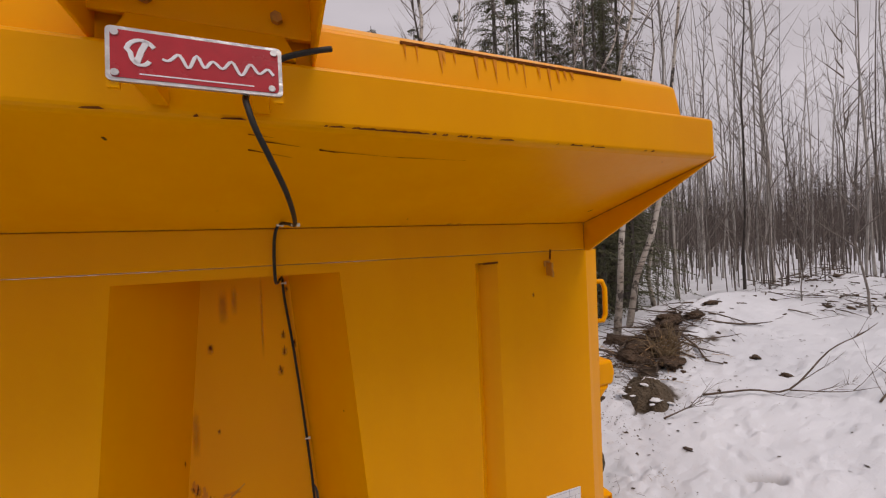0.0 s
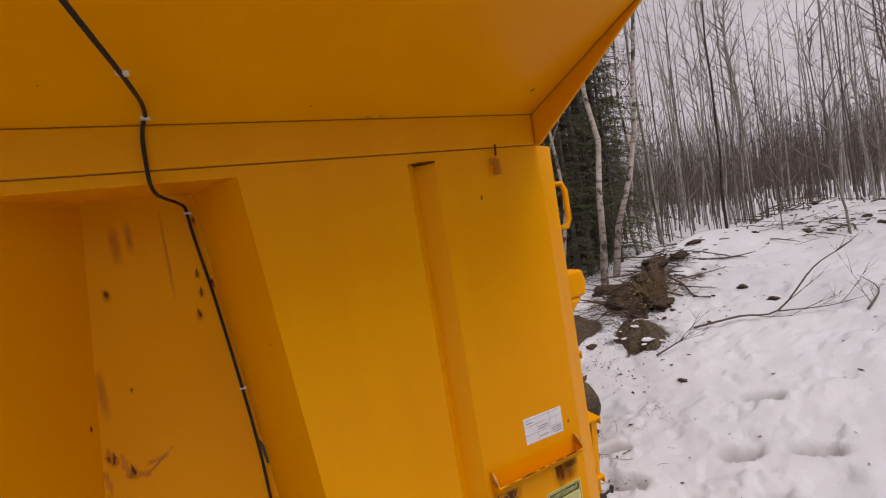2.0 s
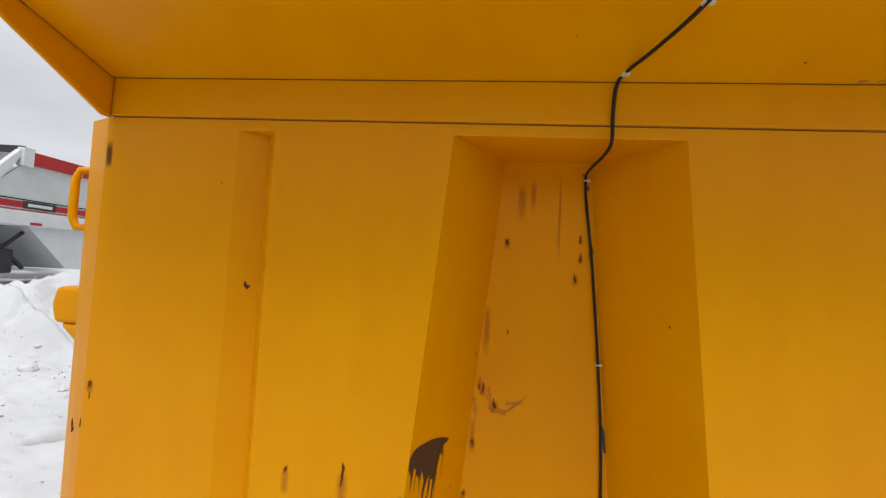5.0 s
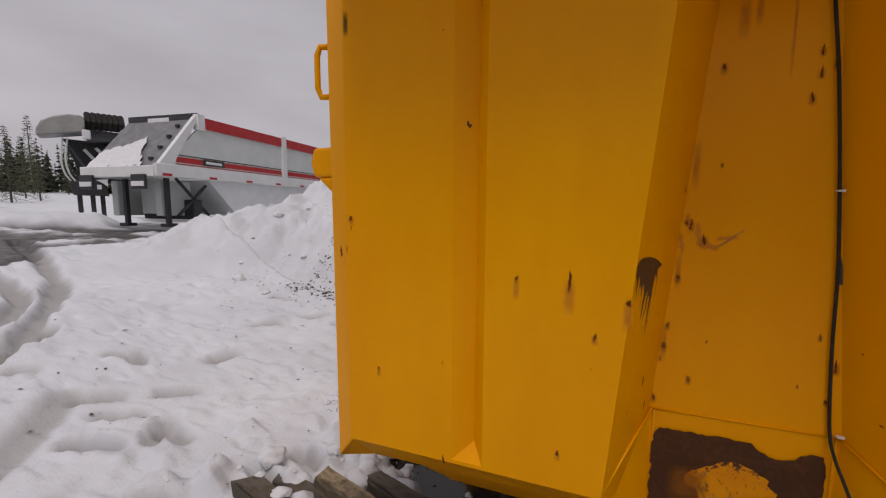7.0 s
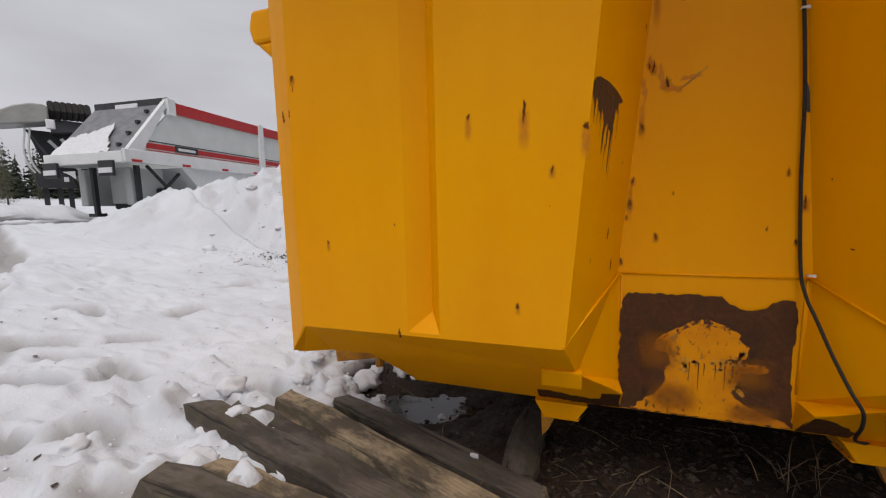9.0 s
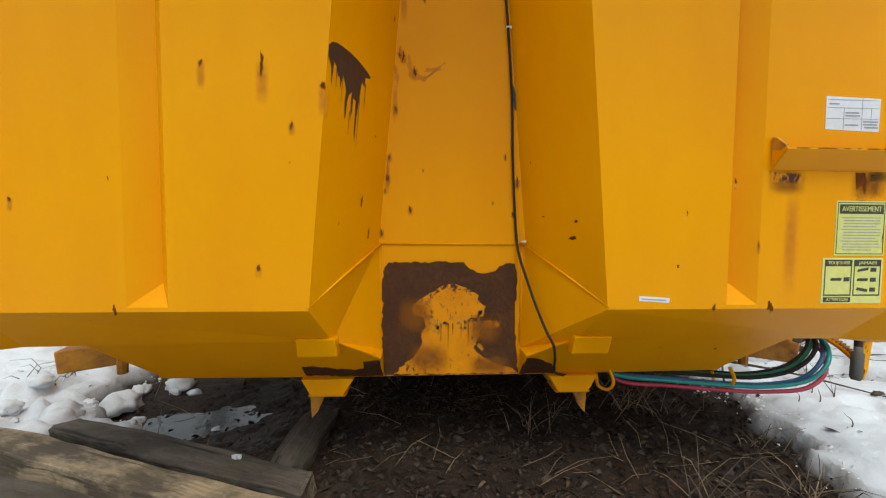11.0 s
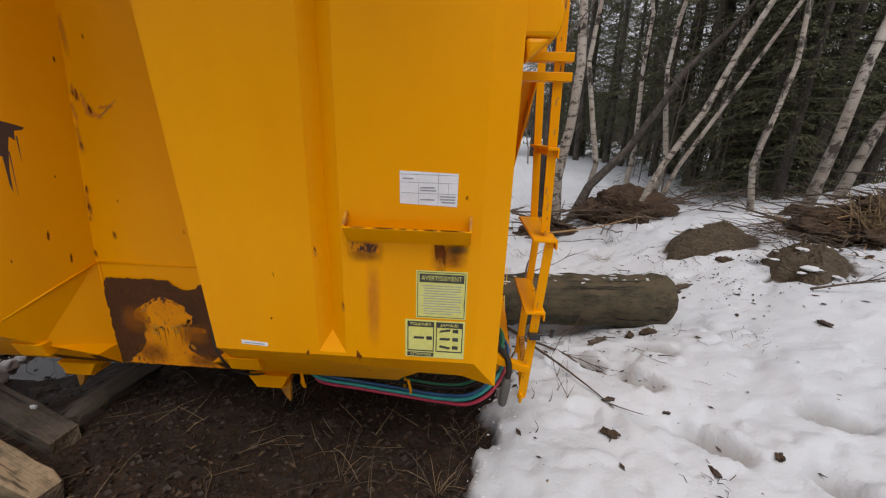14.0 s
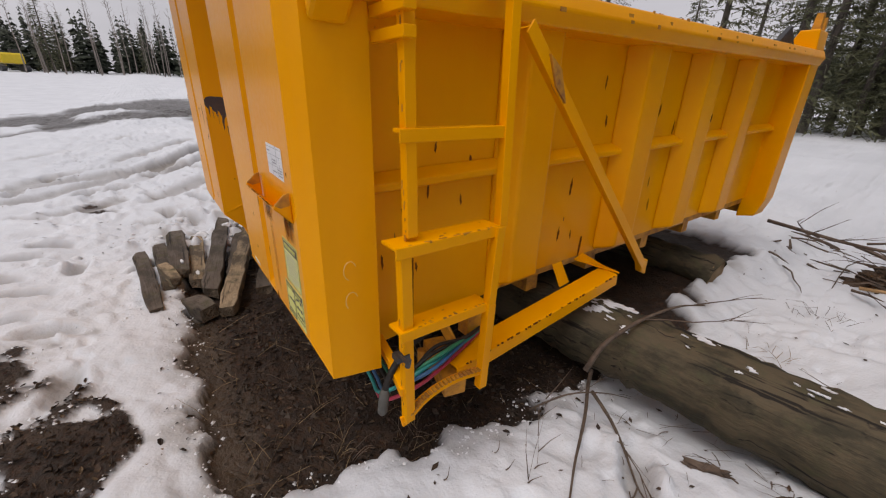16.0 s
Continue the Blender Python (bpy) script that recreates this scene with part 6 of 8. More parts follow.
# torn root balls at the wood's edge
for x, y, rx, ry, h, lab in ((3.55, 4.55, 0.55, 0.40, 0.36, "brown root ball of a leaning birch"), (2.45, 4.55, 0.40, 0.30, 0.24, "torn soil and roots at the foot of dark trunks")):
    ball = thing("root_ball", lab, "root ball", "root balls")
    me = lump_mesh("soil", 1.0, int(x * 10), 1.0, 5, 0.6)
    me.transform(Matrix.Diagonal((rx, ry, h, 1)))
    part("soil", me, ROOTSOIL, ball)
    rr = random.Random(int(x * 100))
    for k in range(16):
        a, e = rr.uniform(0, 6.3), rr.uniform(0.1, 1.3)
        d = Vector((math.cos(a) * math.cos(e), math.sin(a) * math.cos(e), math.sin(e)))
        p = Vector((d.x * rx, d.y * ry, d.z * h)) * 0.8
        L = rr.uniform(0.15, 0.5)
        s = Soup()
        s.tube([p, p + d * L * 0.5, p + d * L + Vector((rr.uniform(-0.1, 0.1), rr.uniform(-0.1, 0.1), -0.12))], [0.012, 0.008, 0.003], 5)
        part("root", s, BRUSHWOOD, ball)
    ball.location = (x, y, height(x, y) - h * 0.2)


# ---- litter on the thawed soil, joined ----
def scatter(name, n, make, label, mat, seed, area=(-1.5, 1.5, -0.6, 1.9), keep=0.5, soil=True):
    r = random.Random(seed)
    xy = np.array([(r.uniform(area[0], area[1]), r.uniform(area[2], area[3])) for _ in range(n)])
    z, so = land(xy[:, 0], xy[:, 1])[:2]
    s = Soup()
    for (x, y), h, q in zip(xy, z, so):
        if (q > keep) == soil and (not soil or r.random() < (0.25 + 0.75 * (x + 0.35 * y > -0.35)) * (0.12 if -0.5 < y < -0.24 else 1)):
            make(s, Vector((x, y, h)), r)
    ob = part(name, s.mesh(name, recalc=False), mat)
    return tagged(ob, label, name.replace("_", " "), kind="stuff")


def leaf(s, p, r):
    """A curled leaf scrap of uneven outline."""
    a, q = r.uniform(0, 6.3), 0.004 + 0.016 * r.random() ** 1.6
    e, n = Vector((math.cos(a), math.sin(a), r.uniform(-0.4, 0.4))) * q, Vector((-math.sin(a), math.cos(a), r.uniform(-0.5, 0.5))) * q * r.uniform(0.25, 0.7)
    up = Vector((0, 0, q * r.uniform(0.2, 0.9)))
    p = p + Vector((0, 0, 0.004))
    k = len(s.v)
    s.v += [tuple(v) for v in (p - e, p - e * 0.3 + n * r.uniform(0.6, 1.1) + up * 0.6, p + e * 0.5 + n * r.uniform(0.4, 1.0) + up, p + e + up * 0.3, p + e * 0.3 - n * r.uniform(0.5, 1.1) + up * 0.7, p - e * 0.5 - n * r.uniform(0.5, 1.0) + up * 0.2, p + up * 0.05)]
    s.f += [(k + i, k + (i + 1) % 6, k + 6) for i in range(6)]


def pebble(s, p, r):
    q = r.uniform(0.006, 0.022)
    k = len(s.v)
    for dx, dy, dz in ((1, 0, 0), (0, 1, 0), (-1, 0, 0), (0, -1, 0), (0.2, 0.1, 0.8), (0, 0, -0.6)):
        s.v.append(tuple(p + Vector((dx, dy, dz)) * q * r.uniform(0.7, 1.2)))
    s.f += [(k + i, k + (i + 1) % 4, k + 4) for i in range(4)] + [(k + (i + 1) % 4, k + i, k + 5) for i in range(4)]


def crumb(s, p, r):
    q = r.choice((0.003, 0.004, 0.005, 0.007, 0.011))
    k = len(s.v)
    for dx, dy, dz in ((1, 0, 0), (0, 1, 0), (-1, 0, 0), (0, -1, 0), (0.2, 0.1, 0.9), (0, 0, -0.6)):
        s.v.append(tuple(p + Vector((dx * r.uniform(0.6, 1.3), dy * r.uniform(0.6, 1.3), dz * r.uniform(0.5, 1.2))) * q))
    s.f += [(k + i, k + (i + 1) % 4, k + 4) for i in range(4)] + [(k + (i + 1) % 4, k + i, k + 5) for i in range(4)]


def stalk(s, p, r):
    a, L = r.uniform(0, 6.3), r.uniform(0.05, 0.24)
    d = Vector((math.cos(a), math.sin(a), r.uniform(0.0, 0.5) if r.random() < 0.8 else 1.8)).normalized()
    b = Vector((r.uniform(-1, 1), r.uniform(-1, 1), -0.3)) * L * 0.2
    s.tube([p, p + d * L * 0.5, p + d * L + b], [0.0016, 0.0013, 0.0006], 3, caps=False)


def fleck(s, p, r):
    a, q = r.uniform(0, 6.3), 0.004 + 0.022 * r.random() ** 3
    u, v = Vector((math.cos(a), math.sin(a), 0)) * q, Vector((-math.sin(a), math.cos(a), 0)) * q * r.uniform(0.15, 0.6)
    p = p + Vector((0, 0, 0.006))
    s.poly([p - u, p + v, p + u, p - v])


scatter("leaf_litter", 15000, leaf, "sodden dark leaves on the wet soil", LITTER, 1, area=(-1.5, 1.7, -1.3, 1.9))
scatter("soil_clods", 9000, crumb, "dark crumbs of wet soil", CLODS, 12, area=(-1.5, 1.7, -1.3, 1.9))
scatter("pebbles", 700, pebble, "small wet pebbles in the soil", STONE, 2)
scatter("dead_grass", 340, stalk, "pale dead grass stalks and twigs on the soil", STRAW, 3)
scatter("bark_flecks", 700, fleck, "dark bark flecks scattered on old snow", LEAF, 4, area=(1.4, 6.5, -1.4, 4.6), soil=False)
def edge_scatter(name, n, make, label, mat, seed, area, lo, hi):
    """Loose pieces along the melting edge of the snow."""
    r = random.Random(seed)
    xy = np.array([(r.uniform(area[0], area[1]), r.uniform(area[2], area[3])) for _ in range(n)])
    out = land(xy[:, 0], xy[:, 1])
    s = Soup()
    for (x, y), z, d in zip(xy, out[0], out[5]):
        if lo < d < hi and r.random() < 1 - abs(d - (lo + hi) / 2) / (hi - lo):
            make(s, Vector((x, y, z)), r)
    return tagged(part(name, s.mesh(name, recalc=False), mat), label, name.replace("_", " "), kind="stuff")


edge_scatter("snow_crumbs", 16000, crumb, "crumbs of melting snow along the thawed patch", SNOWCLOD, 61, (-1.6, 2.3, -1.35, 1.6), -0.07, 0.06)
edge_scatter("leaf_litter", 1400, leaf, "dark leaf scraps melted into the snow edge", LITTER, 62, (-1.6, 2.4, -1.35, 1.8), 0.0, 0.12)
scatter("snow_crumbs", 2600, crumb, "crumbled crusted snow along the ploughed bank", SNOWCLOD, 6, area=(-6.2, -3.1, 2.0, 5.6), soil=False)
scatter("snow_crumbs", 700, crumb, "crumbled snow round the timbers", SNOWCLOD, 7, area=(-2.3, -0.3, -0.9, 1.2), soil=False)
scatter("bank_debris", 700, crumb, "dark soil crumbs in the ploughed snow bank", STONE, 8, area=(-4.7, -3.1, 2.4, 4.6), soil=False)
scatter("bank_debris", 420, pebble, "dark frozen lumps at the foot of the snow bank", STONE, 9, area=(-4.1, -3.2, 2.7, 3.8), soil=False)
scatter("bark_flecks", 500, fleck, "dark flecks scattered on old snow", LEAF, 5, area=(-5, -1.3, -1.5, 3.5), soil=False)


# ---- trees ----
def limb(s, r, p, d, L, r0, depth, sides, droop=0.0, twigs=4):
    n = 4 if depth else 2
    pts, q, dd = [p], p.copy(), d.copy()
    for i in range(n):
        dd = (dd + Vector((r.uniform(-1, 1), r.uniform(-1, 1), r.uniform(-0.4, 0.9) - droop)) * 0.16).normalized()
        q = q + dd * L / n
        pts.append(q.copy())
    s.tube(pts, [r0 * (1 - 0.85 * i / n) for i in range(n + 1)], sides, caps=False)
    if depth:
        for k in range(twigs):
            i = r.randint(1, n)
            e = (pts[i] - pts[i - 1]).normalized()
            w = (e + Vector((r.uniform(-1, 1), r.uniform(-1, 1), r.uniform(-0.3, 0.8))) * 0.75).normalized()
            limb(s, r, pts[i - 1].lerp(pts[i], r.random()), w, L * r.uniform(0.3, 0.55), max(r0 * 0.38, 0.0025), depth - 1, 3, droop, 3)


def bare_tree(seed, H, r0, lean=(0, 0), first=0.35, n=26, spread=0.22, up=0.7):
    """Meshes of a leafless trunk and of its branches."""
    r = random.Random(seed)
    trunk, crown = Soup(), Soup()
    K = 12
    pts = []
    for i in range(K + 1):
        t = i / K
        wob = 0.016 * H * (0.25 + t) + ((0.11 if r0 > 0.048 else 0.05) * math.sin(seed * 3 + t * 17) if t < 0.6 else 0)
        pts.append(Vector((lean[0] * H * t + wob * math.sin(seed + t * 5), lean[1] * H * t + wob * math.cos(seed * 2 + t * 4), H * t - 0.25 * (i == 0))))
    for i in range(1, K):
        pts[i] += Vector((r.uniform(-1, 1), r.uniform(-1, 1), 0)) * (0.045 if r0 > 0.04 else 0.02)
    rad = [r0 * (1.25 if i == 0 else 1) * (1 - 0.93 * (i / K) ** 0.9) for i in range(K + 1)]
    trunk.tube(pts, rad, 9 if r0 > 0.05 else 6, caps=False)
    for k in range(n):
        t = first + (1 - first) * (k + r.random()) / n * 0.98
        i = min(int(t * K), K - 1)
        p = pts[i].lerp(pts[i + 1], t * K - i)
        a = r.uniform(0, 6.3)
        d = Vector((math.cos(a), math.sin(a), up + t * 0.5)).normalized()
        limb(crown, r, p, d, H * spread * (1.15 - t) * r.uniform(0.6, 1.3) + 0.25, max(0.012, r0 * 0.3 * (1.1 - t)), 1, 4)
    return trunk.mesh("trunk", recalc=False), crown.mesh("crown", recalc=False)


def spruce(seed, H, r0, low=0.08, width=0.2, thin=1.0, laterals=7, blades=8, coarse=1.0):
    """A conifer: whorls of sagging boughs, each with side twigs set with needle sprays."""
    r = random.Random(seed)
    trunk, crown = Soup(), Soup()
    trunk.tube([(0, 0, -0.2), (0.02 * H * 0.1, 0, H * 0.5), (0, 0, H)], [r0, r0 * 0.6, 0.01], 7, caps=False)
    z = low * H
    v, f = crown.v, crown.f
    while z < H * 0.985:
        t = z / H
        for k in range(r.randint(5, 7)):
            if r.random() > thin:
                continue
            a = r.uniform(0, 6.3)
            L = width * H * (1 - t) ** 0.8 * r.uniform(0.35, 1.2) + 0.12
            d, side = Vector((math.cos(a), math.sin(a), 0)), Vector((-math.sin(a), math.cos(a), 0))
            root, sag, lift = Vector((0, 0, z)), r.uniform(0.15, 0.42), r.uniform(-0.05, 0.18)
            bough = lambda g: root + d * L * g + Vector((0, 0, L * (lift * g - (sag + lift) * g * g)))
            crown.tube([root, bough(0.5), bough(1.0)], [0.012, 0.008, 0.003], 3, caps=False)
            for j in range(laterals + 1):
                g = 0.18 + 0.82 * (j + r.random() * 0.8) / (laterals + 1)
                p = bough(min(g, 1))
                e = (side * (1 if j % 2 else -1) * r.uniform(0.5, 1.0) + d * r.uniform(0.35, 0.9) + Vector((0, 0, r.uniform(-0.5, 0.05)))).normalized() if j < laterals else (d + Vector((0, 0, -0.3))).normalized()
                l = (0.34 * L * (1.1 - 0.75 * g) + 0.07) * r.uniform(0.7, 1.2)
                for m in range(blades):
                    q = p + e * l * (m + r.random()) / blades + Vector((0, 0, -0.10 * l * (m / blades) ** 2))
                    s = r.uniform(0.035, 0.075) * coarse
                    w = (e * r.uniform(0.2, 1.0) + Vector((r.uniform(-1, 1), r.uniform(-1, 1), r.uniform(-1.0, 0.35))) * 0.75).normalized() * s
                    u = w.cross(Vector((r.uniform(-1, 1), r.uniform(-1, 1), 0.6))).normalized() * s * 0.17
                    b = len(v)
                    v += [tuple(q - u), tuple(q + w), tuple(q + u)]
                    f.append((b, b + 1, b + 2))
        z += H * r.uniform(0.024, 0.038)
    return trunk.mesh("trunk", recalc=False), crown.mesh("crown", recalc=False)


def plant(kind, meshes, mats, label, category, group, x, y, turn=0, size=1.0, sink=0.0):
    ob = thing(kind, label, category, group)
    for name, me, mat in zip(("trunk", "crown"), meshes, mats):
        if not me.materials:
            me.materials.append(mat)
            me.polygons.foreach_set("use_smooth", [True] * len(me.polygons))
        c = new(name, me)
        c.parent = ob
    ob.matrix_world = pose(x, y, height(x, y) - sink, 0, 0, turn) @ Matrix.Scale(size, 4)
    return ob


birch_v = [bare_tree(s_, 9, 0.050, (0.02 * (s_ % 3 - 1), 0.015), 0.4, 24, 0.16) for s_ in range(3)]
lean_birch = bare_tree(11, 8.5, 0.050, (0.42, -0.05), 0.6, 8, 0.12)
lean_birch3 = bare_tree(14, 8.5, 0.047, (0.27, -0.04), 0.5, 12, 0.14)
lean_birch4 = bare_tree(15, 8.0, 0.047, (0.16, 0.02), 0.45, 14, 0.14)
lean_birch2 = bare_tree(12, 8.0, 0.036, (0.46, -0.10), 0.6, 8, 0.12)
dark_v = [bare_tree(20 + s_, 9.5, 0.085, (0.015 * (s_ - 1), 0.01), 0.3, 26, 0.16) for s_ in range(2)]
dark_lean = bare_tree(25, 7, 0.075, (0.80, 0.12), 0.6, 5, 0.10)
aspen_v = [bare_tree(40 + s_, 11 + s_ % 3, 0.034 + 0.007 * (s_ % 3), (0.03 * (s_ % 4 - 1.5), 0.01 * (s_ % 3 - 1)), 0.34, 18, 0.12, 0.95) for s_ in range(6)]
sap_v = [bare_tree(60 + s_, 4.5, 0.018, (0.08 * (s_ % 3 - 1), 0.05 * (s_ % 2)), 0.2, 16, 0.2, 1.1) for s_ in range(4)]
spruce_v = [spruce(70, 8, 0.10, 0.05, 0.20), spruce(71, 10, 0.12, 0.12, 0.17, 0.85), spruce(72, 6, 0.08, 0.03, 0.24), spruce(73, 9, 0.11, 0.22, 0.19, 0.75)]
far_spruce_v = [spruce(80 + s_, 8 + s_, 0.11, 0.06, 0.19, 0.9, 4, 3, 2.6) for s_ in range(4)]

BIRCHES = ((4.72, 3.75, 80, 0.72), (4.35, 5.6, 160, 0.9), (4.25, 6.6, 40, 1.0), (5.6, 5.0, 120, 0.9), (6.2, 5.6, 200, 1.0), (5.3, 5.9, 310, 0.85), (7.4, 4.6, 70, 0.9))
for i, (x, y, a, q) in enumerate(BIRCHES):
    plant("birch_tree", birch_v[i % 3], (BIRCH, TWIG), "white-barked bare birch at the edge of the wood", "tree", "birches", x, y, a, q)
plant("birch_tree", lean_birch, (BIRCH, TWIG), "white birch leaning out of a torn root ball", "tree", "birches", 3.66, 4.6, 0, 1.0)
plant("birch_tree", lean_birch2, (BIRCH, TWIG), "slender birch leaning out of a torn root ball", "tree", "birches", 3.85, 4.65, 0, 1.0)
plant("birch_tree", lean_birch3, (BIRCH, TWIG), "white birch leaning outward at the wood's edge", "tree", "birches", 5.42, 3.60, 0, 1.15)
plant("birch_tree", lean_birch4, (BIRCH, TWIG), "stout bent birch above the brush pile", "tree", "birches", 5.0, 3.52, 0, 1.2)
plant("broken_tree", dark_v[0], (BIRCH, TWIG), "stout scabbed birch with dark bark patches", "tree", "dark trunks", 2.58, 4.72, 0, 0.95)
plant("broken_tree", birch_v[1], (BIRCH, TWIG), "stout birch with dark lower bark beside a dead trunk", "tree", "dark trunks", 3.15, 5.4, 200, 1.0)
plant("broken_tree", dark_v[1], (DARKBARK, TWIG), "dark dead trunk with a split side", "tree", "dark trunks", 2.40, 4.95, 120, 0.8)
plant("broken_tree", dark_lean, (DARKBARK, TWIG), "dark dead trunk leaning far over", "tree", "dark trunks", 2.72, 4.9, 10, 1.0)
rr = random.Random(33)
for i in range(36):
    x, y = (5.4 + rr.uniform(0, 4.2), 5.3 + rr.uniform(0, 4)) if i < 24 else (4.9 + rr.uniform(0, 2.5), 9 + rr.uniform(0, 5))
    x = rr.uniform(5.1, 1.0 + 1.02 * (y + 1.2)) if i < 24 else x
    if i % 3 == 2 and x < 6.2 and y < 7.5:
        continue
    plant("spruce_tree", spruce_v[i % 4], (DARKBARK, NEEDLE), "dark green spruce among the bare trees", "tree", "spruces", x, y, rr.uniform(0, 360), rr.uniform(0.6, 1.1))
for i in range(24):
    x, y = (rr.uniform(-1.8, 0.9), rr.uniform(13, 19)) if i < 6 else (rr.uniform(-9, -0.8), rr.uniform(13, 26)) if i < 15 else (rr.uniform(4.5, 10), rr.uniform(13, 26))
    plant("spruce_tree", (spruce_v if y < 15 and x > 0 else far_spruce_v)[i % 4], (DARKBARK, NEEDLE), "dark green spruce along the snowy trail", "tree", "spruces", x, y, rr.uniform(0, 360), rr.uniform(0.7, 1.2))
for i in range(64):
    az, d = radians(rr.uniform(-112, -22)), rr.uniform(88, 104)
    plant("spruce_tree", far_spruce_v[i % 4], (DARKBARK, NEEDLE), "dark spruce in the tree line beyond the yard", "tree", "spruces", d * math.sin(az), d * math.cos(az), rr.uniform(0, 360), rr.uniform(0.85, 1.3) if az < -1.15 else rr.uniform(0.6, 0.85))
for x, y, k, turn, q in ((6.0, 4.7, 3, 20, 0.8), (6.7, 5.1, 1, 100, 0.75), (5.5, 4.5, 0, 190, 0.62), (7.2, 5.6, 3, 260, 0.9), (5.9, 5.6, 2, 75, 0.9), (6.5, 4.4, 2, 150, 0.8), (5.5, 5.0, 2, 210, 0.75), (7.0, 6.4, 0, 20, 0.9), (5.6, 6.3, 2, 330, 0.9), (6.1, 6.6, 3, 45, 0.8), (1.25, 13.6, 2, 10, 0.95), (0.75, 14.3, 0, 80, 0.9), (0.2, 15.2, 2, 160, 1.05), (-0.5, 15.6, 0, 240, 0.95), (0.5, 16.6, 1, 40, 0.95), (1.0, 15.4, 3, 300, 0.9), (-1.3, 16.5, 2, 100, 1.1), (3.4, 12.6, 1, 30, 0.9), (4.5, 11.2, 3, 140, 0.9), (5.0, 13.0, 0, 60, 1.1), (3.9, 15.0, 1, 200, 1.1), (5.4, 9.4, 3, 300, 0.7)):
    plant("spruce_tree", spruce_v[k], (DARKBARK, NEEDLE), "dark green spruce among the bare trees", "tree", "spruces", x, y, turn, q)
for i, (az, d) in enumerate(((-66.5, 52), (-68.5, 46), (-70, 48), (-71.5, 44), (-73, 47), (-67.5, 60))):
    x, y = -0.45 + d * math.sin(radians(az)), -1.1 + d * math.cos(radians(az))
    plant("spruce_tree", far_spruce_v[i % 4], (DARKBARK, NEEDLE), "dark conifer behind the parked trailers", "tree", "spruces", x, y, 70 * i, 0.62 + 0.05 * (i % 3))
n_asp = 0
while n_asp < 70:
    az, d = radians(rr.uniform(38, 112)), rr.uniform(10, 28)
    x, y = d * math.sin(az), -1.2 + d * math.cos(az)
    if x < 7.2 or (y < 2.5 and d < 13 and x < 10):
        continue
    plant("aspen_tree", aspen_v[n_asp % 6], (GREYBARK if n_asp % 9 else DARKBARK, TWIG), "tall slender bare aspen in the wood", "tree", "aspens", x, y, rr.uniform(0, 360), rr.uniform(0.75, 1.15))
    n_asp += 1
for i in range(70):
    az, d = radians(rr.uniform(12, 100)), rr.uniform(6.5, 16)
    x, y = d * math.sin(az), -1.2 + d * math.cos(az)
    if (x < 7.5 and y < 8.5) or x < 2.8:
        continue
    plant("sapling", sap_v[i % 4], (TWIG, TWIG), "thin bare sapling at the wood's edge", "sapling", "saplings", x, y, rr.uniform(0, 360), rr.uniform(0.5, 1.1))


# ---- the deep wood, joined ----
def stick(s, r, x, y, z, H, r0, branches):
    lx, ly = r.uniform(-0.035, 0.035) * H, r.uniform(-0.035, 0.035) * H
    pts = [Vector((x + lx * t + 0.012 * H * math.sin(5 * t + x), y + ly * t + 0.008 * H * math.sin(7 * t + y), z + H * t - 0.1)) for t in (0, 0.3, 0.6, 0.85, 1)]
    s.tube(pts, [r0, r0 * 0.8, r0 * 0.55, r0 * 0.3, r0 * 0.1], 4, caps=False)
    for k in range(branches):
        t = r.uniform(0.28, 0.97)
        i = min(int(t * 4), 3)
        p = pts[i].lerp(pts[i + 1], t * 4 - i)
        a, L = r.uniform(0, 6.3), H * (1.15 - t) * 0.17 * r.uniform(0.4, 1.3) + 0.25
        d = Vector((math.cos(a), math.sin(a), r.uniform(0.4, 1.0)))
        q = p + d * L * 0.45
        s.tube([p, q, q + Vector((d.x * 0.35 + r.uniform(-0.15, 0.15), d.y * 0.35 + r.uniform(-0.15, 0.15), r.uniform(0.6, 1.1))) * L * 0.6], [r0 * 0.18 + 0.003, r0 * 0.12 + 0.0025, 0.0015], 3, caps=False)


r = random.Random(99)
for mat, count, lab in ((GREYBARK, 110, "pale bare trunks deep in the wood"), (SLIMBARK, 150, "slender dark bare trunks deep in the wood"), (BROWNTWIG, 1500, "dense grey-brown bare wood in the distance")):
    s = Soup()
    xy = []
    while len(xy) < count:
        az, d = radians(r.uniform(16, 118)), r.uniform(19, 62) if mat is BROWNTWIG else r.uniform(13, 40)
        x, y = d * math.sin(az), -1.2 + d * math.cos(az)
        if x > 9:
            xy.append((x, y))
    zz = land(np.array(xy)[:, 0], np.array(xy)[:, 1])[0]
    for (x, y), z in zip(xy, zz):
        stick(s, r, x, y, z, min(10, math.hypot(x, y) * r.uniform(0.09, 0.2)) if mat is BROWNTWIG else r.uniform(6, 12), r.uniform(0.012, 0.034), 16 if mat is BROWNTWIG else 9)
    tagged(part("deep_wood", s.mesh("deep_wood", recalc=False), mat), lab, "woods", kind="stuff")
s = Soup()
xy = []
while len(xy) < 2200:
    az, d = radians(r.uniform(20, 115)), r.uniform(9.5, 50)
    x, y = d * math.sin(az), -1.2 + d * math.cos(az)
    if x > 7.5 and not (y < 2.6 and x < 12):
        xy.append((x, y))
xy += [(r.uniform(4.2, 7.0), r.uniform(4.9, 8.5)) for _ in range(46)]
zz = land(np.array(xy)[:, 0], np.array(xy)[:, 1])[0]
for (x, y), z in zip(xy, zz):
    stick(s, r, x, y, z, r.uniform(1.0, 4.6), r.uniform(0.005, 0.014), 9)
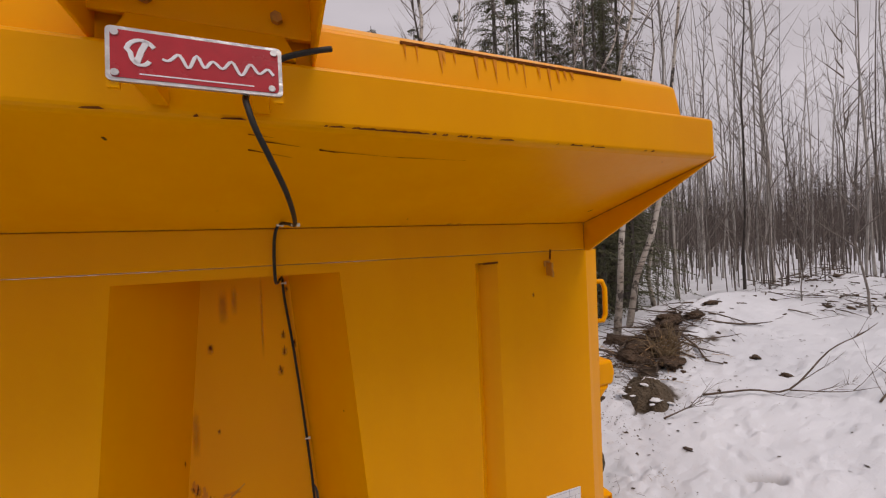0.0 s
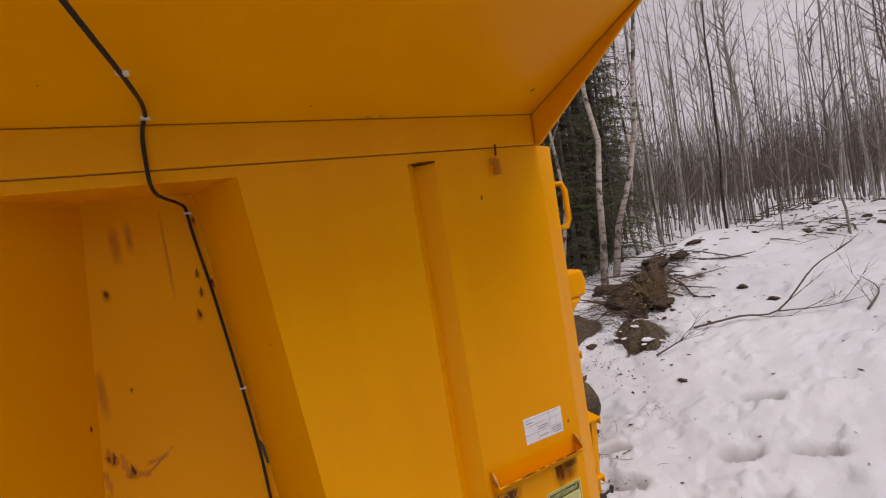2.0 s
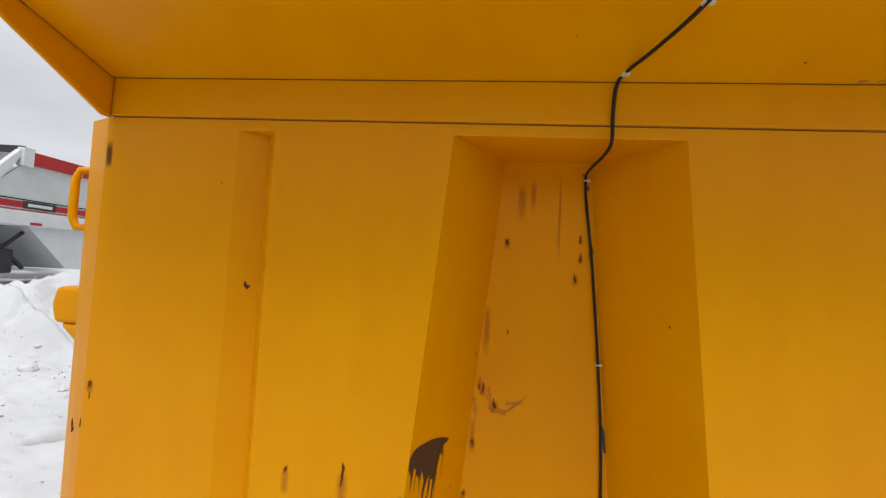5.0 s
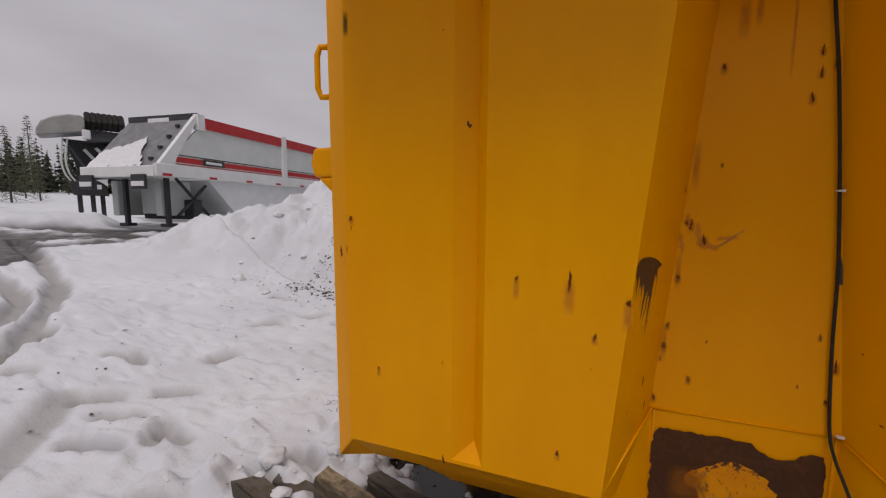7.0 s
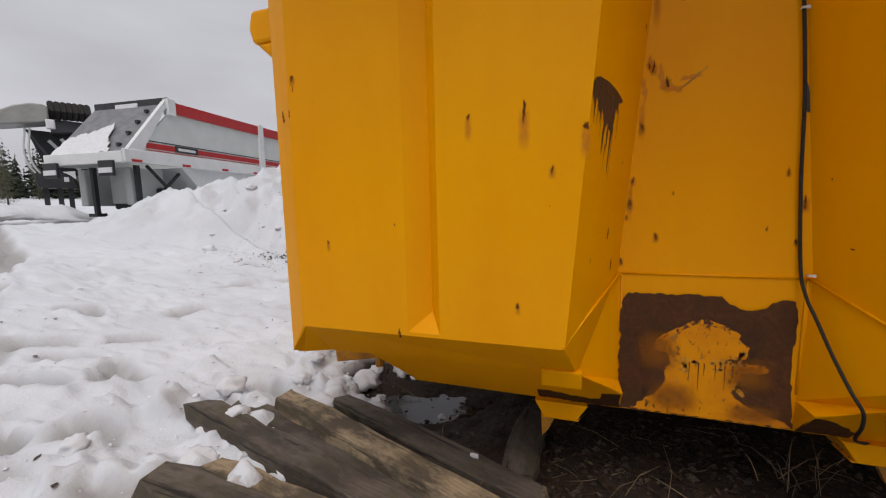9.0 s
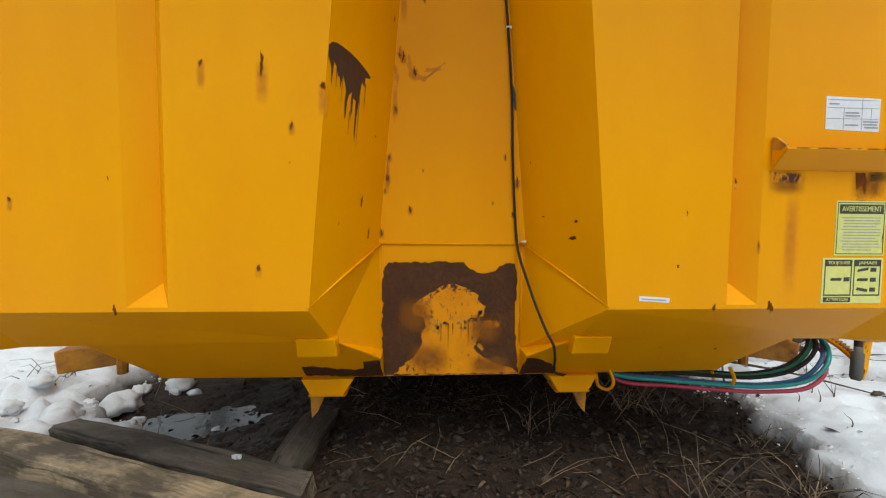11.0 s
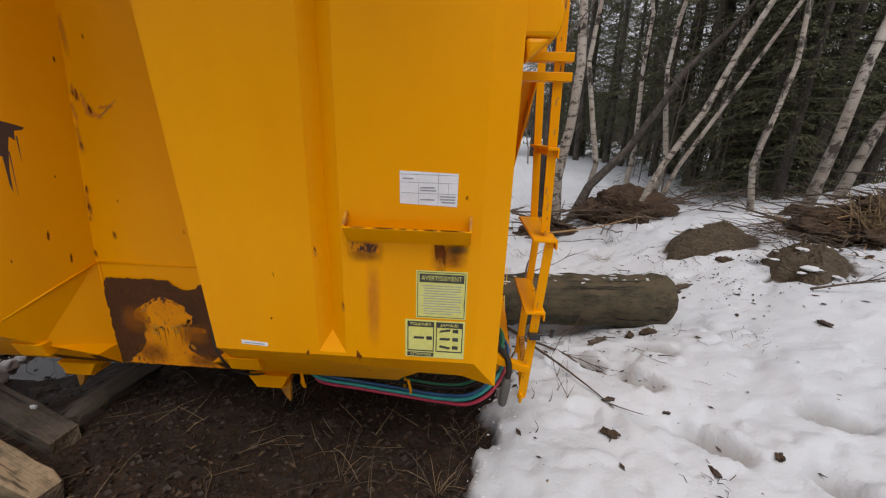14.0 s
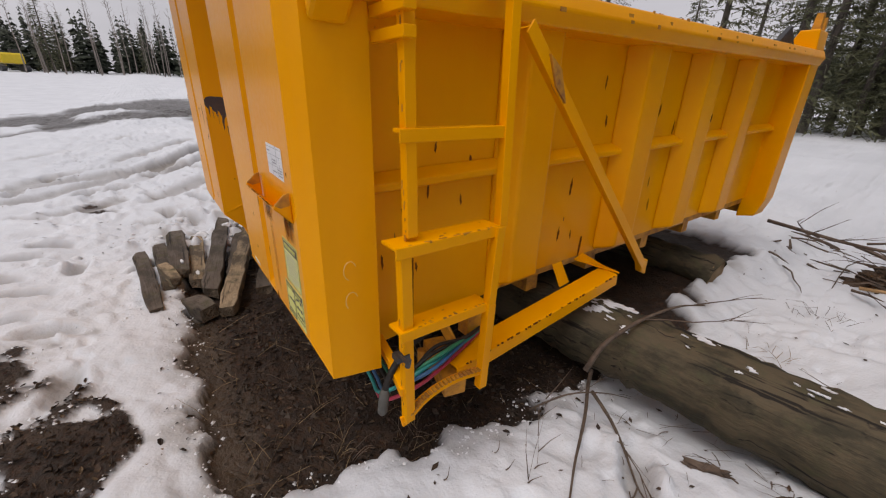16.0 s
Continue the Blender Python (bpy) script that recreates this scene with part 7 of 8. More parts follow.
tagged(part("underbrush", s.mesh("underbrush", recalc=False), BROWNTWIG), "thin bare underbrush between the trunks", "underbrush", kind="stuff")


def tree_wall(name, az0, az1, d0, d1, n, hmin, hmax, mat, label, seed, bare=False):
    """Far woods: many narrow crowns of drooping sprays standing behind one another."""
    r, s = random.Random(seed), Soup()
    spots = []
    for i in range(n):
        az, d = radians(r.uniform(az0, az1)), r.uniform(d0, d1)
        spots.append((d * math.sin(az), d * math.cos(az)))
    ground = land(*np.array(spots).T)[0]
    for i, (x, y) in enumerate(spots):
        H = r.uniform(hmin, hmax)
        k = r.uniform(0.13, 0.2) * H
        z = ground[i] - 0.2
        tiers = 15 if bare else 13
        s.tube([(x, y, z), (x, y, z + H)], [0.012 * H, 0.003], 3, caps=False)
        for j in range(tiers):
            t0 = 0.10 + 0.88 * (j + r.random() * 0.7) / tiers
            w = (k * (1 - t0) ** 0.85 + 0.15) * r.uniform(0.6, 1.25)
            for q in range(5 if t0 > 0.7 else 7):
                a, e = r.uniform(0, 6.3), r.uniform(0.55, 1.2) * w
                ca, sa, b = math.cos(a), math.sin(a), len(s.v)
                rise = r.uniform(0.05, 0.5) * e if bare else -r.uniform(0.15, 0.5) * e
                wide, zt = e * (0.10 if bare else r.uniform(0.35, 0.6)), z + H * t0
                s.v += [(x, y, zt + 0.035 * H), (x + ca * e * 0.6 - sa * wide, y + sa * e * 0.6 + ca * wide, zt + rise * 0.5), (x + ca * e, y + sa * e, zt + rise), (x + ca * e * 0.6 + sa * wide, y + sa * e * 0.6 - ca * wide, zt + rise * 0.5)]
                s.f += [(b, b + 1, b + 2, b + 3)]
    tagged(part(name, s.mesh(name, recalc=False), mat), label, "woods", kind="stuff")


tree_wall("far_spruces", -116, -4, 96, 130, 900, 6, 11, FARNEEDLE, "dark line of spruces beyond the yard", 5)
tree_wall("far_wood", 8, 130, 56, 95, 1300, 5, 9.5, FARWOOD, "dim far woodland behind the bare trees", 6, True)
tree_wall("far_spruces", 8, 130, 75, 100, 420, 4.5, 8, FARWOOD, "dim far conifers behind the bare trees", 16)
tree_wall("far_spruces", -6, 9, 120, 150, 90, 4, 8, FARWOOD, "low far woodland at the end of the trail", 8)
# unseen trees behind the camera, added only to shape reflections
tree_wall("far_spruces", 130, 250, 45, 80, 300, 8, 13, FARNEEDLE, "dark line of spruces out of view, added for reflections", 7)
s = Soup()
for i in range(70):
    az, d = radians(r.uniform(-112, -70)), r.uniform(80, 95)
    x, y = d * math.sin(az), d * math.cos(az)
    stick(s, r, x, y, height(x, y), r.uniform(7, 13), 0.10, 22)
tagged(part("far_bare_trees", s.mesh("far_bare_trees", recalc=False), TWIG), "pale bare trees before the far spruces", "woods", kind="stuff")


# ---- brush pile, branches and weeds ----
r = random.Random(51)


def sticks(name, label, cat, n, cx, cy, rx, ry, h, Lm, mat, seed, flat_=0.35, group=""):
    r, s = random.Random(seed), Soup()
    spots = np.array([(cx + r.gauss(0, rx * 0.5), cy + r.gauss(0, ry * 0.5)) for _ in range(n)])
    for (x, y), z in zip(spots, land(spots[:, 0], spots[:, 1])[0]):
        k = max(0, 1 - ((x - cx) / rx) ** 2 - ((y - cy) / ry) ** 2)
        q = Vector((x, y, z + h * k * r.random() + 0.015))
        a, L = r.uniform(0, 6.3), Lm * (0.25 + 1.1 * r.random() ** 1.8)
        d = Vector((math.cos(a), math.sin(a), r.uniform(-0.12, flat_))).normalized()
        rad = (0.004 + 0.016 * r.random() ** 2.5) * min(1, Lm * 1.4)
        pts = [q.copy()]
        for i in range(4):
            d = (d + Vector((r.uniform(-1, 1), r.uniform(-1, 1), r.uniform(-0.7, 0.5))) * 0.28).normalized()
            q = q + d * L / 4
            pts.append(q.copy())
        s.tube(pts, [rad, rad * 0.9, rad * 0.75, rad * 0.55, rad * 0.25], 5, caps=True)
        if r.random() < 0.5:
            e = (d + Vector((r.uniform(-1, 1), r.uniform(-1, 1), r.uniform(-0.2, 0.8)))).normalized()
            s.tube([pts[2], pts[2] + e * L * 0.2, pts[2] + e * L * 0.35 + Vector((0, 0, -0.03 * L))], [rad * 0.5, rad * 0.4, rad * 0.15], 4, caps=False)
    return tagged(part(name, s, mat), label, cat, group, kind="stuff")


sticks("brush_pile", "tangled heap of dead branches and roots on soil", "brush", 170, 4.8, 2.7, 1.0, 0.6, 0.16, 0.5, BRUSHWOOD, 1, 0.2)
sticks("brush_pile", "tangled heap of dead branches on the snowy mound", "brush", 90, 5.55, 2.95, 0.8, 0.45, 0.10, 0.4, BRUSHWOOD, 2, 0.15)
sticks("dry_grass_clump", "tawny dry grass standing in the brush pile", "grass", 90, 4.95, 2.62, 0.22, 0.16, 0.1, 0.28, STRAW, 9, 2.2)
sticks("split_sticks", "pale splintered wood in the brush", "brush", 40, 4.6, 2.6, 0.6, 0.45, 0.25, 0.36, SPLINTER, 3, 0.4)
sticks("fallen_branches", "dead branches lying at the wood's edge", "brush", 120, 3.2, 4.5, 1.7, 0.55, 0.25, 0.9, BRUSHWOOD, 4)
sticks("fallen_branches", "dead branches lying behind the dump body", "brush", 30, 1.9, 4.9, 0.7, 0.5, 0.3, 0.9, BRUSHWOOD, 5)
sticks("fallen_branches", "dead logs and branches under the trees", "brush", 70, 5.0, 5.2, 1.8, 0.9, 0.3, 1.0, BRUSHWOOD, 6)
sticks("heap_debris", "dark sticks and clods on the far snow heap", "brush", 130, 9.6, 3.0, 1.6, 1.0, 0.25, 0.6, BRUSHWOOD, 7, 0.15)


def branch(name, label, pts, r0, mat, twigs, seed, group="loose branches"):
    r = random.Random(seed)
    ob = thing(name, label, "branch", group)
    main = smooth_line([(x, y, height(x, y) + h) for x, y, h in pts], 4)
    s = Soup()
    s.tube(main, [r0 * (1 - 0.8 * i / (len(main) - 1)) for i in range(len(main))], 6)
    part("stem", s, mat, ob, smooth=True)
    s = Soup()
    for k in range(twigs):
        i = r.randint(len(main) // 5, len(main) - 2)
        d = (main[i + 1] - main[i]).normalized()
        d = (d + Vector((r.uniform(-1, 1), r.uniform(-1, 1), r.uniform(0, 0.8))) * 0.8).normalized()
        limb(s, r, main[i], d, r.uniform(0.15, 0.5), r0 * 0.35, 1, 4, 0.2, 3)
    if twigs:
        tagged(part("twig_spray", s, mat, ob), "fine dead twigs", kind="stuff")
    return ob


branch("fallen_branch", "long forked dead branch lying on the snow", [(4.22, 1.55, 0.03), (4.55, 1.28, 0.05), (4.85, 1.08, 0.06), (5.3, 0.95, 0.35), (5.6, 0.82, 0.45), (5.85, 0.78, 0.50)], 0.013, BRUSHWOOD, 4, 2)
branch("fallen_branch", "side fork of the dead branch on the snow", [(4.85, 1.08, 0.05), (5.15, 0.80, 0.06), (5.45, 0.62, 0.05)], 0.008, BRUSHWOOD, 4, 3)
branch("fallen_branch", "short dead twig on the snow", [(5.2, 0.55, 0.02), (5.6, 0.6, 0.03), (5.9, 0.85, 0.05)], 0.010, BRUSHWOOD, 3, 4)
branch("fallen_branch", "small forked twig poking out of the snow", [(3.62, 1.55, 0.02), (3.8, 1.46, 0.08), (4.0, 1.4, 0.14)], 0.010, BRUSHWOOD, 5, 5)
branch("fallen_branch", "dark knotted branch lying from the log over the snow", [(1.508, 1.30, 0.10), (1.58, 1.16, 0.09), (1.666, 1.02, 0.06), (1.74, 0.88, 0.04), (1.81, 0.74, 0.03), (1.89, 0.60, 0.015), (1.95, 0.48, 0.01)], 0.011, BRUSHWOOD, 1, 6)
branch("fallen_branch", "fork of the dark branch on the snow", [(1.60, 1.17, 0.07), (1.74, 1.10, 0.05), (1.855, 1.01, 0.03), (1.98, 0.92, 0.02), (2.08, 0.84, 0.01)], 0.009, BRUSHWOOD, 1, 7)
branch("fallen_branch", "thin dead twig beside the log", [(1.49, 0.86, 0.06), (1.58, 1.0, 0.09), (1.66, 1.16, 0.12), (1.74, 1.25, 0.12)], 0.006, BRUSHWOOD, 1, 8)
branch("fallen_branch", "crooked stick lying across the top of the log", [(x, y, z - height(x, y)) for x, y, z in ((1.585, 1.10, 0.20), (1.60, 1.18, 0.31), (1.63, 1.33, 0.375), (1.66, 1.50, 0.40), (1.70, 1.66, 0.41), (1.76, 1.79, 0.40))], 0.014, BRUSHWOOD, 2, 11)
for i, (x, y) in enumerate(((1.75, 0.55), (1.66, 0.53), (1.58, 0.55), (1.72, 0.62), (1.86, 0.28), (1.56, 0.32))):
    branch("dead_twig", "short dead twig poking out of the snow", [(x, y, -0.01), (x + 0.015, y + 0.01, 0.02), (x + 0.04 - 0.02 * (i % 3), y + 0.03, 0.05)], 0.003, BRUSHWOOD, 1 if i % 3 == 0 else 0, 70 + i, "dead twigs")
branch("fallen_branch", "crooked dead branch across the snow behind the log", [(1.3, 4.5, 0.25), (2.0, 4.35, 0.38), (2.7, 4.2, 0.36), (3.3, 4.1, 0.22)], 0.02, BRUSHWOOD, 6, 9)
branch("fallen_branch", "long pale dead pole lying on the snow", [(2.1, 4.05, 0.12), (2.9, 3.95, 0.13), (3.5, 4.0, 0.12)], 0.016, SPLINTER, 0, 10)
for i, (x, y, q) in enumerate(((2.75, 3.0, 0.2), (2.35, 2.2, 0.14), (3.0, 3.5, 0.25), (1.95, 2.6, 0.15), (2.2, 0.1, 0.08), (2.55, 1.25, 0.07), (3.0, 1.0, 0.07), (2.0, 3.5, 0.18), (-1.9, 0.95, 0.12), (5.0, 2.35, 0.4))):
    r = random.Random(300 + i)
    s = Soup()
    for k in range(22):
        a = r.uniform(0, 6.3)
        p = Vector((x + r.gauss(0, 0.08), y + r.gauss(0, 0.06), height(x, y) - 0.02))
        d = Vector((math.cos(a) * 0.8, math.sin(a) * 0.8, r.uniform(0.25, 1.1))).normalized()
        L = q * r.uniform(0.5, 1.3)
        s.tube([p, p + d * L * 0.6, p + d * L + Vector((r.uniform(-0.3, 0.3) * L, r.uniform(-0.3, 0.3) * L, -0.3 * L))], [0.002, 0.0015, 0.0007], 3, caps=False)
    tagged(part("weed_tuft", s, STRAW if i % 3 == 0 else BRUSHWOOD), "dry weed tuft sticking out of the snow", "weeds", kind="stuff")

def heap_mesh(rx, ry, h, seed):
    """A tipped heap of loose soil: uneven foot, slumped flanks, small clods."""
    s, rings, n = Soup(), 22, 56
    off = Vector((seed * 2.7, seed * 1.3, 0))
    s.v.append((0, 0, h))
    for i in range(1, rings + 1):
        q = i / rings
        for j in range(n):
            a = 2 * math.pi * j / n
            e = q * (1 + 0.30 * noise.noise(Vector((math.cos(a) * 1.6, math.sin(a) * 1.6, 0)) + off))
            x, y = rx * e * math.cos(a), ry * e * math.sin(a)
            p = Vector((x, y, 0))
            z = h * (1 - q ** 1.25) - 1.1 * h * q ** 6 + (0.20 * h * noise.noise(p * 5 + off) + 0.12 * h * noise.noise(p * 14 + off) + 0.024 * noise.noise(p * 24 + off) + 0.018 * noise.noise(p * 55 + off)) * (1 - 0.4 * q)
            s.v.append((x, y, z))
    s.f += [(0, 1 + j, 1 + (j + 1) % n) for j in range(n)]
    for i in range(rings - 1):
        b = 1 + i * n
        s.f += [(b + j, b + n + j, b + n + (j + 1) % n, b + (j + 1) % n) for j in range(n)]
    return s.mesh("soil_mound", recalc=False)


# bare mounds of tipped soil on the snow, with sods above them
for i, (x, y, rx, ry, h, turn) in enumerate(((3.72, 2.76, 0.42, 0.31, 0.28, 10), (3.97, 1.98, 0.34, 0.26, 0.26, 40), (4.02, 2.18, 0.17, 0.12, 0.14, 80), (4.30, 2.30, 0.14, 0.11, 0.13, 0), (4.84, 2.36, 0.26, 0.13, 0.12, 30), (4.62, 2.72, 0.28, 0.20, 0.18, 60), (4.95, 2.86, 0.34, 0.20, 0.17, 25), (5.32, 2.84, 0.36, 0.16, 0.15, 20), (5.66, 2.97, 0.34, 0.16, 0.15, 15), (5.98, 2.80, 0.26, 0.10, 0.09, 10), (5.05, 3.35, 0.30, 0.22, 0.20, 70), (6.5, 2.85, 0.22, 0.08, 0.07, 0))):
    me = heap_mesh(rx * 1.2, ry * 1.2, h * 0.72, 90 + i) if i < 4 else lump_mesh("soil_mound", 1.0, 90 + i, 1.0, 4, 0.5)
    if i >= 4:
        me.transform(Matrix.Diagonal((rx * 1.15, ry * 1.15, h * 0.62, 1)))
    me.materials.append(SOIL if i < 4 else ROOTSOIL)
    ob = new("soil_mound", me)
    ob.matrix_world = pose(x, y, height(x, y) - h * (0.24 if i < 4 else 0.26), 0, 0, turn)
    tagged(ob, "crumbly mound of bare sandy soil on the snow" if i < 4 else "dark clump of torn sod on the snowy mound", "soil", "soil mounds")
rr = random.Random(77)
for i in range(34):
    x, y, q = (rr.gauss(8.7, 0.7), rr.gauss(2.3, 0.5), rr.uniform(0.02, 0.06)) if i < 16 else (rr.gauss(4.4, 0.55), rr.gauss(2.2, 0.4), rr.uniform(0.02, 0.06))
    me = lump_mesh("soil_clod", q, 120 + i, 0.6, 3, 0.7)
    me.materials.append(ROOTSOIL)
    ob = new("soil_clod", me)
    ob.matrix_world = pose(x, y, height(x, y) + q * 0.1, 0, 0, 40 * i)
    tagged(ob, "dark clod of soil lying on the snow", "soil", "soil clods")
for i in range(56):
    x, y, rx, ry, h = ((3.72, 2.76, 0.50, 0.37, 0.28), (3.97, 1.98, 0.41, 0.31, 0.26))[i % 2]
    far, a = rr.uniform(0.25, 1.05), rr.gauss(1.9, 1.0)
    q = rr.choice((0.01, 0.014, 0.02, 0.03, 0.045))
    ob = new("snow_clod", clods[i % 6])
    ob.matrix_world = pose(x + rx * far * math.cos(a), y + ry * far * math.sin(a), height(x, y) + h * (0.48 - 0.72 * far ** 1.25), 0, 0, 50 * i) @ Matrix.Diagonal((q * 1.6, q, q * 0.55, 1))
    tagged(ob, "scrap of snow on the bare soil mound", "snow", "snow clods")
sticks("brush_pile", "long dead stems lying across the soil mounds", "brush", 120, 5.25, 2.9, 1.1, 0.45, 0.14, 0.7, BRUSHWOOD, 12, 0.12)
sticks("brush_pile", "dark tangled roots between the bare mounds", "brush", 110, 4.2, 2.45, 0.55, 0.4, 0.12, 0.32, BRUSHWOOD, 13, 0.3)
sticks("dry_grass_clump", "fan of tawny dry grass on a torn sod", "grass", 150, 4.86, 2.42, 0.17, 0.10, 0.05, 0.36, STRAW, 14, 3.0)
sticks("heap_debris", "dark sticks on the near end of the far heap", "brush", 90, 8.4, 2.1, 1.2, 0.8, 0.1, 0.5, BRUSHWOOD, 15, 0.15)
scatter("soil_clods", 900, crumb, "brown crumbs spilled round the soil mounds", ROOTSOIL, 17, area=(3.0, 4.3, 1.55, 3.1), soil=False)
scatter("bark_flecks", 420, fleck, "dark crumbs scattered round the soil mounds", LEAF, 16, area=(3.2, 6.4, 1.3, 3.4), soil=False)

# strips of bark and rotten wood on the snow by the log
for i, (x, y, L, w, turn) in enumerate(((3.02, 1.98, 0.22, 0.026, 20), (2.93, 1.92, 0.12, 0.024, -15), (2.32, 1.24, 0.12, 0.022, 60), (2.10, 1.17, 0.14, 0.018, 30), (2.45, 1.27, 0.10, 0.02, 10))):
    me = lump_mesh("bark_strip", 1.0, 160 + i, 1.0, 4, 0.75)
    me.transform(Matrix.Diagonal((L / 2, w, 0.022, 1)))
    me.materials.append(ROOTSOIL if i % 3 else BRUSHWOOD)
    ob = new("bark_strip", me)
    ob.matrix_world = pose(x, y, height(x, y) + 0.008, 0, 0, turn)
    tagged(ob, "dark strip of rotten bark on the snow beside the log", "bark", "bark strips")
sticks("bark_litter", "broken twigs and bark on the snow round the log", "twigs", 70, 2.15, 1.15, 0.6, 0.5, 0.02, 0.16, BRUSHWOOD, 18, 0.1)
sticks("bark_litter", "broken twigs and bark beyond the log", "twigs", 60, 2.7, 2.2, 0.7, 0.6, 0.02, 0.2, BRUSHWOOD, 19, 0.25)

# dry weeds standing in the thawed soil
for i, (x, y, n_, L_) in enumerate(((0.88, 0.72, 26, 0.30), (1.02, 0.66, 16, 0.24), (1.16, 0.10, 26, 0.16), (1.23, 0.40, 18, 0.15), (0.80, 0.10, 12, 0.26), (0.35, 0.55, 14, 0.2), (1.05, -0.18, 12, 0.14))):
    r = random.Random(640 + i)
    weed = thing("dry_weed", "tuft of dry brown weed stems in the wet soil", "weed", "dry weeds", at=(x, y, height(x, y)))
    for k in range(n_):
        a, L = r.uniform(0, 6.3), L_ * r.uniform(0.4, 1.2)
        p = Vector((r.gauss(0, 0.035), r.gauss(0, 0.03), -0.01))
        d = Vector((math.cos(a), math.sin(a), r.uniform(0.5, 2.4))).normalized()
        s = Soup()
        s.tube([p, p + d * L * 0.4, p + d * L * 0.75 + Vector((d.x, d.y, -0.3)) * L * 0.08, p + d * L + Vector((d.x, d.y, -0.8)) * L * 0.22], [0.0022, 0.0018, 0.0014, 0.0006], 3, caps=False)
        part("stem", s, BRUSHWOOD if k % 3 else STRAW, weed)

# dark scraps of bark and sod melted out of the snow
for i, (x, y, q) in enumerate(((2.18, 0.46, 0.012), (2.49, 0.21, 0.018), (2.20, 0.13, 0.014), (1.88, 0.32, 0.026), (1.95, 0.54, 0.018), (3.08, 1.41, 0.014), (3.40, 1.15, 0.026), (2.89, 1.85, 0.02), (2.96, 1.82, 0.013))):
    me = lump_mesh("bark_scrap", q, 50 + i, 0.45, 3, 0.9)
    me.materials.append(ROOTSOIL if i % 2 else LEAF)
    ob = new("bark_scrap", me)
    ob.matrix_world = pose(x, y, height(x, y) + q * 0.12, 0, 0, 47 * i) @ Matrix.Diagonal((1.5, 0.8, 1, 1))
    tagged(ob, "dark scrap of bark melted out of the snow", "bark", "bark scraps")

# ---- white hopper trailer across the yard ----
trailer = thing("hopper_trailer", "white bottom-dump hopper trailer with red stripes and a snowy sloping nose", "trailer")
X0, X1, YA, YB, ZB, ZT = -12.25, -9.8, 7.7, 17.5, 2.16, 3.86
s = Soup()
s.prism([(X1, YA, ZT - 0.30), (X1, YB, ZT - 0.30), (X1, YB, ZB + 0.25), (X1, 6.55, ZB + 0.25)], (-0.06, 0, 0))
part("side_sheet", s, SHEETGREY, trailer)
s = Soup()
s.prism([(X0, YA, ZT), (X0, YB, ZT), (X0, YB, ZB), (X0, 6.4, ZB)], (0.06, 0, 0))
part("far_side_sheet", s, SHEETGREY, trailer)
s = Soup()
s.box(X1 - 0.05, X1 + 0.06, 6.35, YB, ZB, ZB + 0.32)
part("lower_sill", s, WHITEPAINT, trailer, bevel=0.02)
s = Soup()
s.box(X1 - 0.04, X1 + 0.05, YA + 0.1, 11.2, ZT - 0.30, ZT)
s.box(X1 - 0.04, X1 + 0.05, 11.42, YB, ZT - 0.30, ZT)
part("red_top_band", s, TRAILERRED, trailer, "red board along the top edge")
for y, low in ((YA, ZT - 0.36), (11.2, ZB + 0.2)):
    s = Soup()
    s.box(X1 - 0.08, X1 + 0.09, y - 0.1, y + 0.13, low, ZT + 0.06)
    part("stake_post", s, WHITEPAINT, trailer, bevel=0.01)
for z0, z1, mat, nm in ((ZB + 0.40, ZB + 0.54, TRAILERRED, "red_stripe"), (ZB + 0.575, ZB + 0.60, BLACKSTEEL, "black_stripe"), (ZB + 0.345, ZB + 0.365, TRAILERRED, "thin_stripe")):
    s = Soup()
    s.box(X1 + 0.001, X1 + 0.012, 6.95, 11.1, z0, z1)
    s.box(X1 + 0.001, X1 + 0.012, 11.4, YB, z0, z1)
    part(nm, s, mat, trailer)
s = Soup()
s.box(X1 + 0.012, X1 + 0.02, 7.75, 8.5, ZB + 0.39, ZB + 0.56)
badge = part("maker_badge", s, INK, trailer, "black badge with a white bar")
s = Soup()
s.box(X1 + 0.02, X1 + 0.025, 7.85, 8.4, ZB + 0.44, ZB + 0.51)
part("badge_bar", s, PAPER, badge)
s = Soup()
s.prism([(X0, YA, ZT), (X1, YA, ZT), (X1, 6.4, ZB + 0.18), (X0, 6.4, ZB + 0.18)], (0, 0.04, -0.04))
slope = part("sloping_nose", s, NOSEGREY, trailer, "scuffed grey sloping front sheet")
s = Soup()
s.prism([(X0 + 0.35 + dx, YA - 0.35 + dy, ZT - 0.36 + dy * 1.17 + 0.02) for dx, dy in ragged([(-0.25, -0.95), (-0.25, -0.6), (0.2, -0.45), (0.6, -0.38), (0.95, -0.2), (1.1, -0.35), (1.15, -0.55), (1.4, -0.75), (1.55, -0.95)], 4, 0.045, 0.06)], (0, -0.008, 0.010))
part("snow_sheet", s, SNOWCLOD, slope, "thin snow lying on the slope")
s = Soup()
s.box(X0, X1, YA - 0.06, YA + 0.02, ZT - 0.20, ZT + 0.10)
header = part("header_board", s, BLACKSTEEL, trailer, "black board over the nose", bevel=0.01)
s = Soup()
s.box(X0 + 0.75, X0 + 1.5, YA - 0.075, YA - 0.06, ZT - 0.12, ZT + 0.02)
part("header_bar", s, PAPER, header)
for k in range(4):
    s = Soup()
    s.box(X1 - 0.45, X1 - 0.36, YA - 0.33 - 0.27 * k, YA - 0.25 - 0.27 * k, ZT - 0.32 - 0.32 * k, ZT - 0.24 - 0.32 * k)
    part("nose_step", s, BLACKSTEEL, trailer)
s = Soup()
